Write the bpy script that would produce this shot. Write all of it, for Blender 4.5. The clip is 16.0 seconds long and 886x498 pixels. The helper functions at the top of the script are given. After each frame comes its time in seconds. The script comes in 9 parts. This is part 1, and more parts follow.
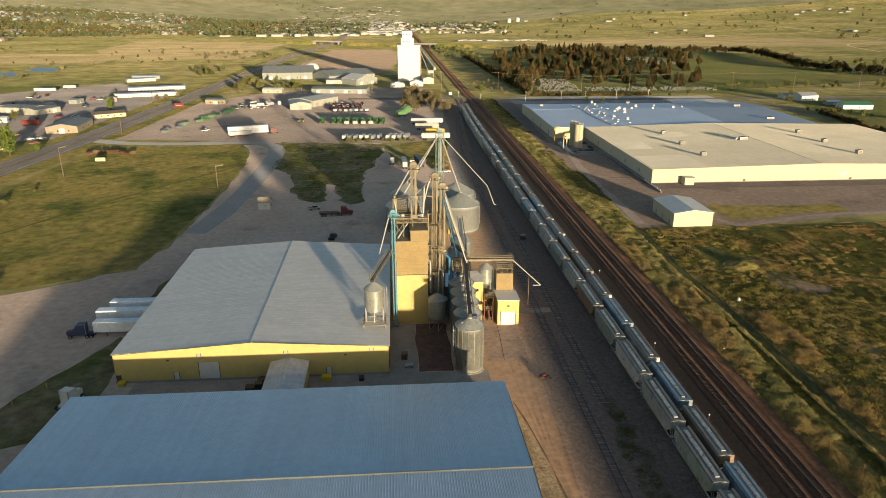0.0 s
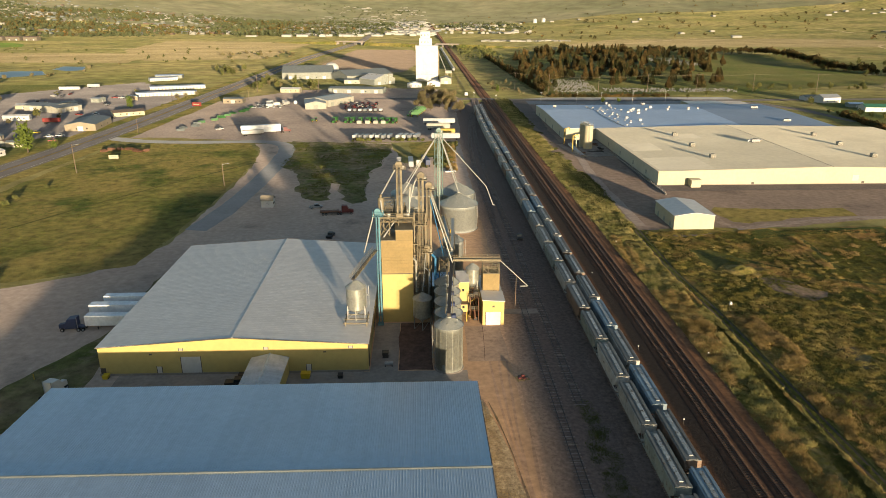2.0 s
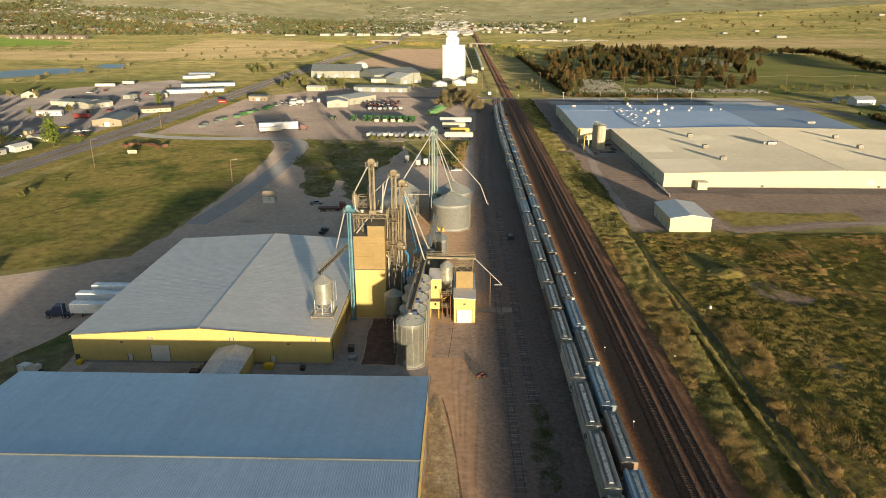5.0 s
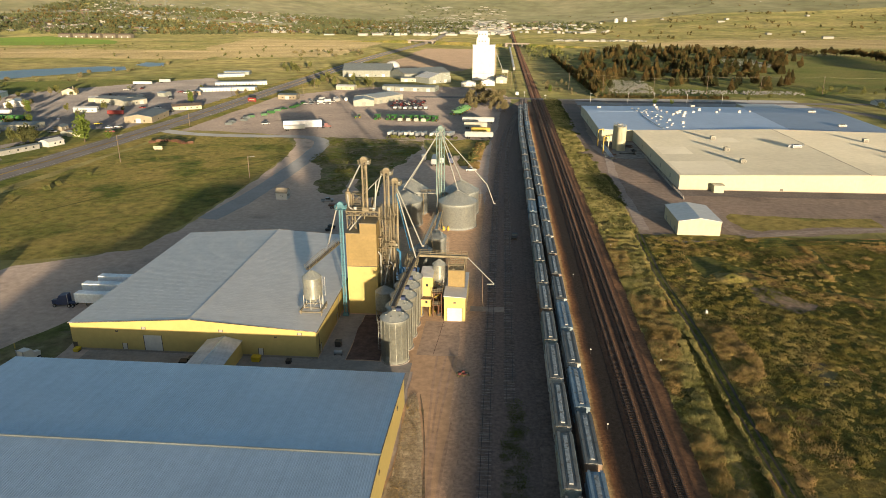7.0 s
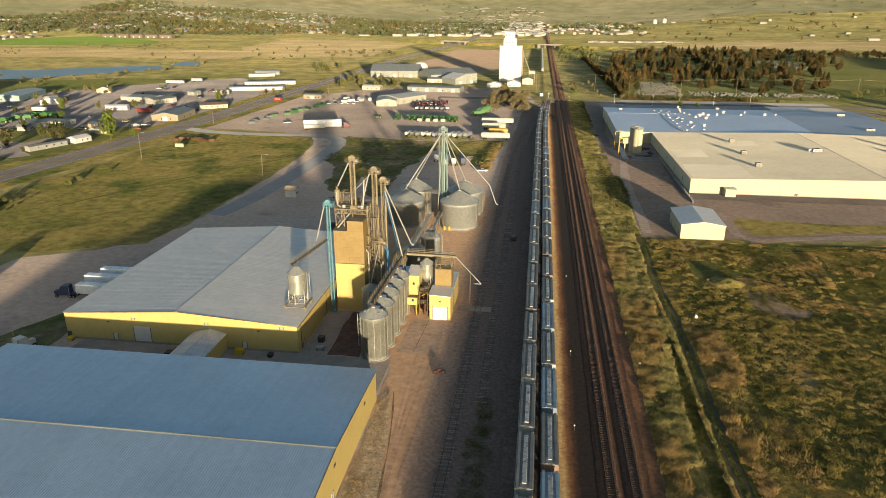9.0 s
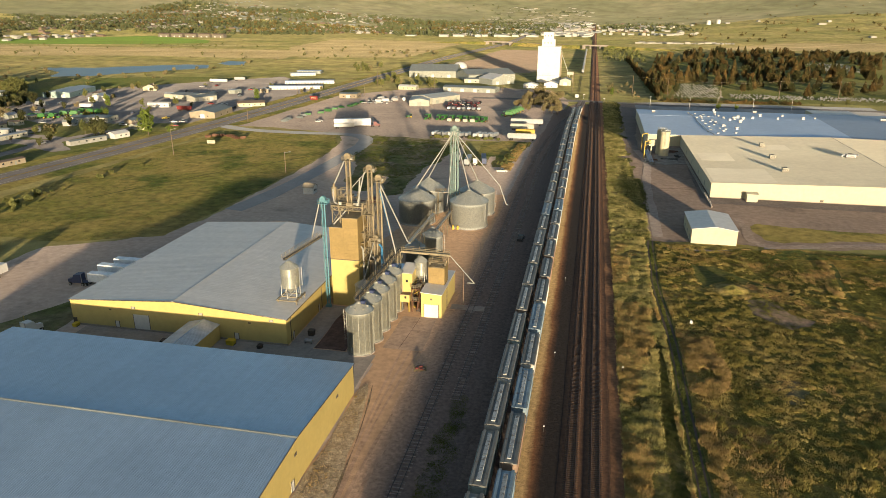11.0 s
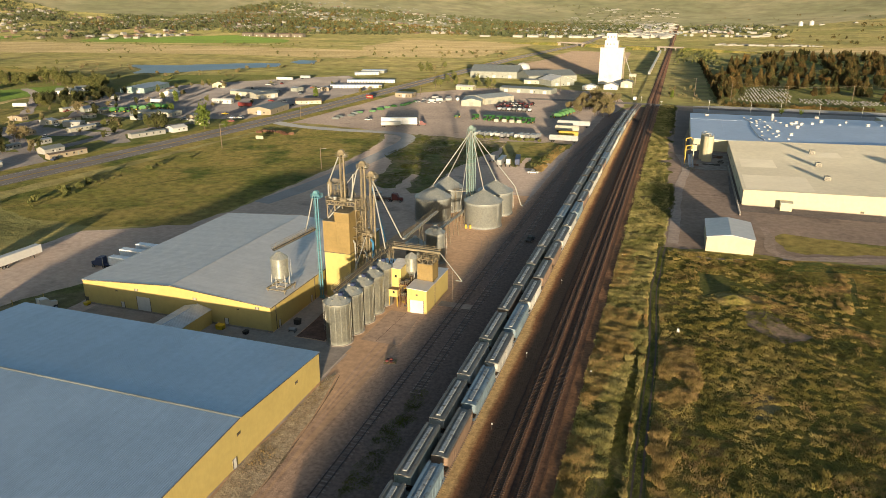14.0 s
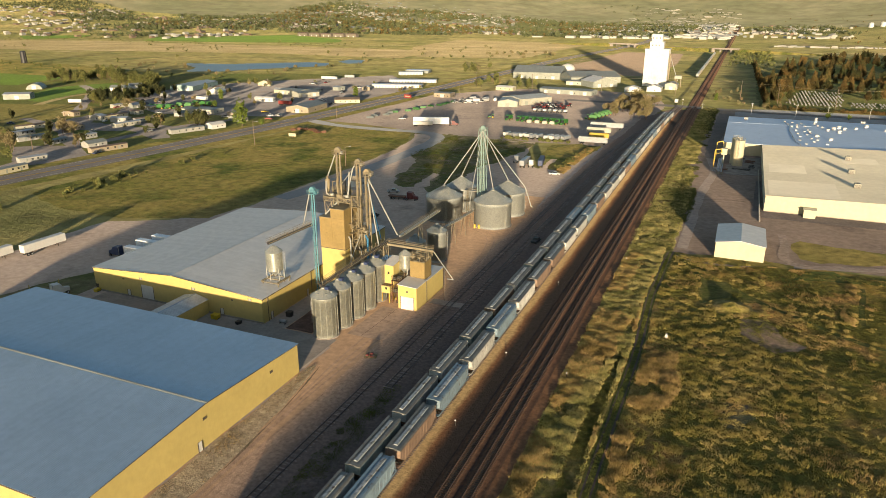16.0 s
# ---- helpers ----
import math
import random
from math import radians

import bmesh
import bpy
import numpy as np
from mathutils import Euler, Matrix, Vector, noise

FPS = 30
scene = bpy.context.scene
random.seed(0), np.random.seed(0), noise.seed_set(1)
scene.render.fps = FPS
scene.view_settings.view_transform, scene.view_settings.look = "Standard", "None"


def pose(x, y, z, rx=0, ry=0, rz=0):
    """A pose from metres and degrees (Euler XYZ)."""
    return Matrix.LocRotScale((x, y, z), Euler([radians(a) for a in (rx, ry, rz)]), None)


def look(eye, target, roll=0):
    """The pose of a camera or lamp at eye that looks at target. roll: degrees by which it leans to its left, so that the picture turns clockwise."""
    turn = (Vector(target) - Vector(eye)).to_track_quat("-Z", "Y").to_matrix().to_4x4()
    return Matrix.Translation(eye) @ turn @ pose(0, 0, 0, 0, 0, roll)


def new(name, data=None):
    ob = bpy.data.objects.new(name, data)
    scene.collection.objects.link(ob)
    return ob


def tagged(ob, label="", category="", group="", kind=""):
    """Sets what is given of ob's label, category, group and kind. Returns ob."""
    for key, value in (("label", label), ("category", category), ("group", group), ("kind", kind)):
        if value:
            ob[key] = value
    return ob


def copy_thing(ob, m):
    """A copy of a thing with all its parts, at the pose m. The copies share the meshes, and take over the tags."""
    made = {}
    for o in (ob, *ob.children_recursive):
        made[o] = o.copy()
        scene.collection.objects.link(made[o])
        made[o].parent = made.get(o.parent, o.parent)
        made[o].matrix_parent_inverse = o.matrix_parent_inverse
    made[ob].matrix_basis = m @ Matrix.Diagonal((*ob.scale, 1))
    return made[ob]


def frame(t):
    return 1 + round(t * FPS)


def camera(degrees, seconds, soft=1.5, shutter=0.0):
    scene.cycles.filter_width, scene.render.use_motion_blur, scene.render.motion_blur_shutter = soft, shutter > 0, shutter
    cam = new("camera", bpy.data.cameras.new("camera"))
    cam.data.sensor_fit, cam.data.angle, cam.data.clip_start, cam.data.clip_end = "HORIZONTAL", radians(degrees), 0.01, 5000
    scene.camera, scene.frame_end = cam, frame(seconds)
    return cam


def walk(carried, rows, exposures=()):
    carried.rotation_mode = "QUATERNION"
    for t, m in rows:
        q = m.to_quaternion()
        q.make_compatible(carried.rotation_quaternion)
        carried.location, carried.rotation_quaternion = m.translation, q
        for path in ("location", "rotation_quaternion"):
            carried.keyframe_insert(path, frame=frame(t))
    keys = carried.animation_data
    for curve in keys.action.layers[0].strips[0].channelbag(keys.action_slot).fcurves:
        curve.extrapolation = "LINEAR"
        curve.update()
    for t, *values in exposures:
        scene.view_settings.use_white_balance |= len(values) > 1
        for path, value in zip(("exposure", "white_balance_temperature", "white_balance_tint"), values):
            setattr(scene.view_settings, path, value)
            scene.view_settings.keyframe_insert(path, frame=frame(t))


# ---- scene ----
cam = camera(65.7, 16.0, soft=0.8)
PATH = [
    (0.0, 0.000, 0.000, 81.250, 70.440, 0.000, -4.150),
    (0.5, 2.470, -0.242, 81.245, 70.450, 0.000, -4.210),
    (1.0, 5.061, -0.473, 81.254, 70.450, 0.000, -4.270),
    (1.4, 7.122, -0.675, 81.231, 70.458, 0.000, -4.220),
    (1.5, 7.637, -0.726, 81.226, 70.460, 0.000, -4.160),
    (1.6, 8.178, -0.790, 81.223, 70.462, 0.000, -3.950),
    (1.7, 8.720, -0.854, 81.220, 70.464, 0.000, -3.500),
    (1.8, 9.261, -0.917, 81.218, 70.466, 0.000, -2.920),
    (1.9, 9.803, -0.981, 81.215, 70.468, 0.000, -2.400),
    (2.0, 10.344, -1.045, 81.213, 70.470, 0.000, -1.960),
    (2.1, 10.953, -1.120, 81.210, 70.470, 0.000, -1.720),
    (2.2, 11.562, -1.195, 81.208, 70.470, 0.000, -1.520),
    (2.5, 13.388, -1.419, 81.201, 70.470, 0.000, -1.240),
    (3.0, 16.311, -1.705, 81.176, 70.460, 0.000, -0.770),
    (3.5, 19.250, -1.980, 81.131, 70.470, 0.000, -0.330),
    (4.0, 22.194, -2.189, 81.110, 70.450, 0.000, 0.150),
    (6.5, 37.330, -2.948, 81.078, 70.420, 0.000, 3.960),
    (7.0, 40.540, -3.025, 81.077, 70.420, 0.000, 4.780),
    (7.5, 43.793, -3.047, 81.085, 70.440, 0.000, 5.510),
    (8.0, 47.075, -3.025, 81.065, 70.440, 0.000, 6.210),
    (8.5, 50.421, -2.992, 81.058, 70.460, 0.000, 6.990),
    (9.0, 53.814, -2.904, 81.039, 70.490, 0.000, 7.890),
    (11.5, 72.369, -1.562, 81.082, 70.520, 0.000, 13.020),
    (12.0, 76.308, -1.089, 81.083, 70.520, 0.000, 14.030),
    (12.5, 80.271, -0.528, 81.077, 70.520, 0.000, 15.050),
    (13.0, 84.270, 0.110, 81.113, 70.530, 0.000, 16.230),
    (13.5, 88.307, 0.825, 81.134, 70.540, 0.000, 17.390),
    (14.0, 92.388, 1.617, 81.152, 70.560, 0.000, 18.550),
    (14.5, 96.524, 2.508, 81.182, 70.570, 0.000, 19.720),
    (15.0, 100.666, 3.531, 81.179, 70.580, 0.000, 20.870),
    (15.5, 104.846, 4.631, 81.206, 70.580, 0.000, 22.000),
    (16.0, 109.027, 5.841, 81.234, 70.590, 0.000, 23.160),
]
walk(cam, [(t, pose(x, y, z, rx, ry, rz)) for t, x, y, z, rx, ry, rz in PATH],
     exposures=[(0.0, 0.95), (1.5, 0.99), (3.0, 1.04), (7.0, 1.06), (16.0, 1.06)])

# ---- light: a very low evening sun behind the camera, clear sky ----
SUN_UP, SUN_SIDE = 4.2, 160.7          # elevation; clockwise from +y
world = bpy.data.worlds.new("evening_sky")
scene.world = world
world.use_nodes = True
wn = world.node_tree.nodes
sky = wn.new("ShaderNodeTexSky")
sky.sky_type = "NISHITA"
sky.sun_disc = False
sky.sun_elevation = radians(SUN_UP)
sky.sun_rotation = radians(SUN_SIDE)
sky.air_density, sky.dust_density, sky.ozone_density = 1.0, 0.8, 1.5
wn["Background"].inputs["Strength"].default_value = 0.138
world.node_tree.links.new(sky.outputs["Color"], wn["Background"].inputs["Color"])
sun_data = bpy.data.lights.new("sun", "SUN")
sun_data.energy, sun_data.angle, sun_data.color = 5.0, radians(1.3), (1.0, 0.80, 0.53)
sun = new("sun", sun_data)
to_sun = Vector((math.sin(radians(SUN_SIDE)) * math.cos(radians(SUN_UP)), math.cos(radians(SUN_SIDE)) * math.cos(radians(SUN_UP)), math.sin(radians(SUN_UP))))
sun.matrix_world = look(to_sun * 300, (0, 0, 0))


# ---- materials ----
def surface(name, tone, rough=0.8, metal=0.0, second=None, large=(0.05, 0.5), fine=(1.5, 0.25), bump=(0.0, 1.0), ribs=None, random_tone=0.0, spec=0.5, third=None):
    """A node material: tone and second mixed by two noises (scale per metre, amount), relief from noise or ribs (axis, spacing, depth)."""
    m = bpy.data.materials.new(name)
    m.use_nodes = True
    nt = m.node_tree
    n, ln = nt.nodes, nt.links
    bsdf = n["Principled BSDF"]
    bsdf.inputs["Roughness"].default_value = rough
    bsdf.inputs["Metallic"].default_value = metal
    bsdf.inputs["Specular IOR Level"].default_value = spec
    if spec < 0.2:
        bsdf.inputs["Diffuse Roughness"].default_value = 1.0
    second = second or tuple(c * 0.6 for c in tone)
    geo = n.new("ShaderNodeNewGeometry")
    big, small = n.new("ShaderNodeTexNoise"), n.new("ShaderNodeTexNoise")
    for node, (scale, _), detail in ((big, large, 5.0), (small, fine, 4.0)):
        node.inputs["Scale"].default_value = scale
        node.inputs["Detail"].default_value = detail
        node.inputs["Roughness"].default_value = 0.6
        ln.new(geo.outputs["Position"], node.inputs["Vector"])
    ramp = n.new("ShaderNodeMapRange")
    ramp.inputs["From Min"].default_value, ramp.inputs["From Max"].default_value = 0.35, 0.65
    ramp.inputs["To Max"].default_value = large[1] * 2
    ln.new(big.outputs["Fac"], ramp.inputs["Value"])
    mix = n.new("ShaderNodeMix")
    mix.data_type, mix.clamp_factor = "RGBA", True
    mix.inputs["A"].default_value, mix.inputs["B"].default_value = (*tone, 1), (*second, 1)
    ln.new(ramp.outputs["Result"], mix.inputs["Factor"])
    base = mix.outputs["Result"]
    if third:                                  # a third tone in patches: tone, scale, from, to
        spots = n.new("ShaderNodeTexNoise")
        spots.inputs["Scale"].default_value, spots.inputs["Detail"].default_value = third[1], 6.0
        spots.inputs["Roughness"].default_value = 0.62
        shift = n.new("ShaderNodeVectorMath")
        shift.inputs[1].default_value = (311.0, 127.0, 0.0)
        ln.new(geo.outputs["Position"], shift.inputs[0]), ln.new(shift.outputs["Vector"], spots.inputs["Vector"])
        share = n.new("ShaderNodeMapRange")
        share.inputs["From Min"].default_value, share.inputs["From Max"].default_value = third[2], third[3]
        ln.new(spots.outputs["Fac"], share.inputs["Value"])
        over = n.new("ShaderNodeMix")
        over.data_type, over.clamp_factor = "RGBA", True
        over.inputs["B"].default_value = (*third[0], 1)
        ln.new(share.outputs["Result"], over.inputs["Factor"]), ln.new(base, over.inputs["A"])
        base = over.outputs["Result"]
    grain = n.new("ShaderNodeMapRange")
    grain.inputs["From Min"].default_value, grain.inputs["From Max"].default_value = 0.3, 0.7
    grain.inputs["To Min"].default_value, grain.inputs["To Max"].default_value = 1 - fine[1], 1 + fine[1]
    ln.new(small.outputs["Fac"], grain.inputs["Value"])
    value = grain.outputs["Result"]
    if random_tone:
        info = n.new("ShaderNodeObjectInfo")
        span = n.new("ShaderNodeMapRange")
        span.inputs["To Min"].default_value, span.inputs["To Max"].default_value = 1 - random_tone, 1 + random_tone
        ln.new(info.outputs["Random"], span.inputs["Value"])
        times = n.new("ShaderNodeMath")
        times.operation = "MULTIPLY"
        ln.new(value, times.inputs[0]), ln.new(span.outputs["Result"], times.inputs[1])
        value = times.outputs["Value"]
    scaled = n.new("ShaderNodeVectorMath")
    scaled.operation = "SCALE"
    ln.new(base, scaled.inputs["Vector"]), ln.new(value, scaled.inputs["Scale"])
    ln.new(scaled.outputs["Vector"], bsdf.inputs["Base Color"])
    height = None
    if ribs:
        axis, spacing, depth = ribs
        wave = n.new("ShaderNodeTexWave")
        wave.bands_direction = axis
        wave.inputs["Scale"].default_value = 0.314 / spacing
        ln.new(geo.outputs["Position"], wave.inputs["Vector"])
        height, strength, depth_value = wave.outputs["Fac"], 1.0, depth
    elif bump[0]:
        rough_noise = n.new("ShaderNodeTexNoise")
        rough_noise.inputs["Scale"].default_value = bump[0]
        rough_noise.inputs["Detail"].default_value = 6.0
        rough_noise.inputs["Roughness"].default_value = 0.65
        ln.new(geo.outputs["Position"], rough_noise.inputs["Vector"])
        height, strength, depth_value = rough_noise.outputs["Fac"], 1.0, bump[1]
    if height:
        relief = n.new("ShaderNodeBump")
        relief.inputs["Strength"].default_value = strength
        relief.inputs["Distance"].default_value = depth_value
        ln.new(height, relief.inputs["Height"]), ln.new(relief.outputs["Normal"], bsdf.inputs["Normal"])
    return m


PRAIRIE = surface("prairie_grass", (0.275, 0.23, 0.1), 0.95, second=(0.172, 0.168, 0.057), large=(0.0045, 0.55), fine=(0.05, 0.4), bump=(0.35, 1.2), spec=0.1, third=((0.13, 0.132, 0.05), 0.010, 0.51, 0.66))
FIELD = surface("rough_field_grass", (0.305, 0.21, 0.062), 0.95, second=(0.145, 0.126, 0.029), large=(0.045, 0.9), fine=(0.8, 0.4), bump=(0.9, 0.7), spec=0.1, third=((0.38, 0.23, 0.085), 0.05, 0.54, 0.66))
MOWN = surface("mown_grass", (0.118, 0.122, 0.029), 0.95, second=(0.21, 0.168, 0.054), large=(0.018, 0.7), fine=(0.25, 0.4), bump=(1.0, 0.4), spec=0.1, third=((0.062, 0.08, 0.018), 0.03, 0.5, 0.64))
MEADOW_DULL = surface("dull_olive_pasture", (0.2, 0.168, 0.058), 0.95, second=(0.14, 0.13, 0.042), large=(0.02, 0.6), fine=(0.25, 0.35), bump=(1.0, 0.4), spec=0.1)
LANE_DIRT = surface("worn_lane_dirt", (0.26, 0.205, 0.17), 0.95, second=(0.20, 0.158, 0.132), large=(0.08, 0.5), fine=(0.6, 0.25), bump=(3.0, 0.06), spec=0.1)
CROP_GREEN = surface("lush_green_verge", (0.06, 0.085, 0.018), 0.95, second=(0.10, 0.105, 0.03), large=(0.08, 0.5), fine=(0.5, 0.4), bump=(1.0, 0.4), spec=0.1)
CROP = surface("green_crop", (0.085, 0.108, 0.026), 0.95, second=(0.175, 0.142, 0.078), large=(0.05, 0.6), fine=(0.3, 0.4), bump=(1.0, 0.4), spec=0.1, third=((0.25, 0.195, 0.145), 0.07, 0.54, 0.66))
GREEN_CROP = surface("bright_green_crop", (0.105, 0.165, 0.03), 0.95, second=(0.085, 0.125, 0.028), large=(0.01, 0.5), fine=(0.3, 0.3), bump=(1.0, 0.3), spec=0.1)
GREY_LOT = surface("grey_paved_lot", (0.222, 0.2, 0.192), 0.93, second=(0.16, 0.145, 0.14), large=(0.03, 0.6), fine=(0.5, 0.18), bump=(3.0, 0.06), spec=0.12)
LAWN = surface("cemetery_lawn", (0.075, 0.094, 0.024), 0.95, second=(0.125, 0.118, 0.042), large=(0.012, 0.6), fine=(0.3, 0.3), bump=(0.8, 0.4), spec=0.1)
STRAW = surface("dry_straw", (0.325, 0.262, 0.142), 0.95, second=(0.235, 0.192, 0.098), large=(0.012, 0.6), fine=(0.2, 0.3), bump=(1.5, 0.4), spec=0.1)
STRAW_PALE = surface("pale_straw_and_gravel", (0.50, 0.40, 0.265), 0.95, second=(0.35, 0.27, 0.175), large=(0.5, 0.6), fine=(1.6, 0.3), bump=(2.5, 0.2), spec=0.1)
DIRT = surface("pinkish_packed_dirt", (0.53, 0.345, 0.212), 0.95, second=(0.44, 0.285, 0.175), large=(0.04, 0.5), fine=(0.6, 0.18), bump=(3.0, 0.06), spec=0.12, third=((0.33, 0.22, 0.152), 0.07, 0.58, 0.72))
LOT = surface("grey_gravel_lot", (0.295, 0.242, 0.208), 0.95, second=(0.23, 0.19, 0.167), large=(0.03, 0.5), fine=(0.5, 0.18), bump=(3.0, 0.08), spec=0.12, third=((0.165, 0.132, 0.113), 0.06, 0.58, 0.72))
STRAW_VERGE = surface("straw_and_green_verge", (0.345, 0.24, 0.095), 0.95, second=(0.155, 0.138, 0.036), large=(0.12, 0.6), fine=(0.9, 0.4), bump=(1.5, 0.4), spec=0.1, third=((0.072, 0.078, 0.02), 0.12, 0.56, 0.72))
BROWN_DIRT = surface("brown_trackside_dirt", (0.205, 0.108, 0.058), 0.95, second=(0.135, 0.072, 0.04), large=(0.2, 0.5), fine=(1.0, 0.3), bump=(2.5, 0.1), spec=0.1)
LANE_GRASS = surface("dark_lane_grass", (0.072, 0.08, 0.02), 0.95, second=(0.095, 0.088, 0.03), large=(0.2, 0.5), fine=(0.8, 0.3), bump=(1.5, 0.2), spec=0.1)
STREAK = surface("darker_trodden_dirt", (0.36, 0.238, 0.163), 0.95, second=(0.44, 0.292, 0.2), large=(0.3, 0.6), fine=(0.6, 0.18), bump=(3.0, 0.06), spec=0.12)
YARD_PALE = surface("pale_packed_gravel", (0.445, 0.354, 0.292), 0.95, second=(0.37, 0.294, 0.244), large=(0.03, 0.5), fine=(0.5, 0.16), bump=(3.0, 0.08), spec=0.12, third=((0.24, 0.197, 0.17), 0.05, 0.58, 0.72))
BARE_EARTH = surface("bare_pinkish_earth", (0.255, 0.175, 0.13), 0.95, second=(0.16, 0.125, 0.075), large=(0.35, 0.6), fine=(1.0, 0.3), bump=(1.5, 0.25), spec=0.1)
DARK_SOIL = surface("dark_reddish_soil", (0.15, 0.092, 0.07), 0.92, second=(0.095, 0.062, 0.05), large=(0.25, 0.6), fine=(0.8, 0.25), bump=(2.0, 0.06), spec=0.12)
DAMP = surface("dark_damp_soil", (0.10, 0.076, 0.062), 0.9, second=(0.07, 0.055, 0.046), large=(0.1, 0.5), fine=(0.8, 0.2), bump=(2.0, 0.05), spec=0.15)
PLANT_YARD = surface("brown_factory_yard_gravel", (0.235, 0.178, 0.142), 0.95, second=(0.18, 0.138, 0.113), large=(0.03, 0.5), fine=(0.4, 0.22), bump=(3.0, 0.08), spec=0.12, third=((0.12, 0.092, 0.078), 0.04, 0.55, 0.70))
# Green hill pasture with the greying of distance haze put into its tone.
HAZED_HILL = surface("sage_green_hill_pasture", (0.135, 0.13, 0.086), 0.95, second=(0.098, 0.102, 0.062), large=(0.0022, 0.6), fine=(0.012, 0.25), bump=(0.05, 0.5), spec=0.1, third=((0.10, 0.105, 0.062), 0.004, 0.54, 0.66))
PLOUGHED = surface("ploughed_soil", (0.26, 0.195, 0.145), 0.95, second=(0.2, 0.155, 0.11), large=(0.06, 0.4), fine=(0.4, 0.2), bump=(0.8, 0.3), spec=0.1)
YARD_BALLAST = surface("grey_brown_yard_ballast", (0.165, 0.125, 0.107), 0.95, second=(0.118, 0.092, 0.08), large=(0.08, 0.5), fine=(1.0, 0.35), bump=(2.0, 0.1), spec=0.12)
FRINGE = surface("trodden_dirt_and_cinder", (0.31, 0.215, 0.155), 0.95, second=(0.20, 0.145, 0.112), large=(0.13, 0.5), fine=(0.8, 0.3), bump=(2.5, 0.1), spec=0.12)


def across(name, stops, wobble=0.8, streak=0.25, fine=0.28, bump=0.1):
    """Ground whose tone changes from west to east: stops are (x, tone); noise stretched along y breaks the edges."""
    m = surface(name, stops[0][1], 0.95, fine=(1.1, fine), bump=(2.2, bump), spec=0.12)
    nt = m.node_tree
    n, ln = nt.nodes, nt.links
    geo, split, ramp = n.new("ShaderNodeNewGeometry"), n.new("ShaderNodeSeparateXYZ"), n.new("ShaderNodeValToRGB")
    ln.new(geo.outputs["Position"], split.inputs["Vector"])
    shift = split.outputs["X"]
    for scale, amount in ((streak, wobble), (1.6, wobble * 0.45)):
        flat, cloud, centre, add = n.new("ShaderNodeMapping"), n.new("ShaderNodeTexNoise"), n.new("ShaderNodeMath"), n.new("ShaderNodeMath")
        flat.inputs["Scale"].default_value = (1.0, 0.35, 1.0)
        cloud.inputs["Scale"].default_value, cloud.inputs["Detail"].default_value = scale, 6.0
        ln.new(geo.outputs["Position"], flat.inputs["Vector"]), ln.new(flat.outputs["Vector"], cloud.inputs["Vector"])
        centre.operation, add.operation = "SUBTRACT", "MULTIPLY_ADD"
        centre.inputs[1].default_value, add.inputs[1].default_value = 0.5, amount * 4
        ln.new(cloud.outputs["Fac"], centre.inputs[0]), ln.new(centre.outputs["Value"], add.inputs[0]), ln.new(shift, add.inputs[2])
        shift = add.outputs["Value"]
    lo, hi = stops[0][0], stops[-1][0]
    span = n.new("ShaderNodeMapRange")
    span.inputs["From Min"].default_value, span.inputs["From Max"].default_value = lo, hi
    ln.new(shift, span.inputs["Value"]), ln.new(span.outputs["Result"], ramp.inputs["Fac"])
    e = ramp.color_ramp.elements
    while len(e) < len(stops):
        e.new(0.5)
    for k, (x, tone) in enumerate(stops):
        e[k].position, e[k].color = (x - lo) / (hi - lo), (*tone, 1)
    scaled = next(k.from_node for k in ln if k.to_socket == n["Principled BSDF"].inputs["Base Color"])
    ln.new(ramp.outputs["Color"], scaled.inputs["Vector"])
    return m


# Cinders under the tracks; the fade also paints the train's soft shadow edge.
SPUR_GROUND = across("dirt_fading_into_cinders", [(31.5, (0.48, 0.32, 0.215)), (35.0, (0.37, 0.25, 0.178)), (38.5, (0.17, 0.128, 0.109)), (46.0, (0.14, 0.107, 0.093)), (52.0, (0.12, 0.094, 0.082))], 1.0)
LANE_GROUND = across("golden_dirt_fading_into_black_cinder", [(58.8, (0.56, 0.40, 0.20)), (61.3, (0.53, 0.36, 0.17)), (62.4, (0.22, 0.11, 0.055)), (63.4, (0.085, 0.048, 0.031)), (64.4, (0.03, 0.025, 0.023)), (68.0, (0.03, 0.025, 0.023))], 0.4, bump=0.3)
MAIN_BALLAST = across("brown_main_ballast", [(67.2, (0.055, 0.037, 0.028)), (68.4, (0.17, 0.092, 0.055)), (70.8, (0.165, 0.088, 0.052)), (71.8, (0.045, 0.03, 0.024)), (72.7, (0.16, 0.084, 0.05)), (75.2, (0.165, 0.086, 0.05)), (76.4, (0.075, 0.045, 0.031)), (77.6, (0.21, 0.112, 0.062))], 0.12, 0.5, bump=0.25)
ASPHALT = surface("worn_asphalt", (0.13, 0.12, 0.118), 0.9, second=(0.102, 0.095, 0.094), large=(0.05, 0.5), fine=(0.8, 0.16), bump=(4.0, 0.03), spec=0.15)
APRON = surface("brownish_worn_asphalt", (0.145, 0.12, 0.11), 0.92, second=(0.105, 0.088, 0.082), large=(0.08, 0.5), fine=(0.8, 0.2), bump=(4.0, 0.03), spec=0.15)
SLAB_WARM = surface("dusty_concrete_apron", (0.43, 0.305, 0.222), 0.93, second=(0.34, 0.245, 0.182), large=(0.15, 0.6), fine=(0.8, 0.2), bump=(3.0, 0.05), spec=0.12, third=((0.24, 0.168, 0.125), 0.2, 0.58, 0.7))
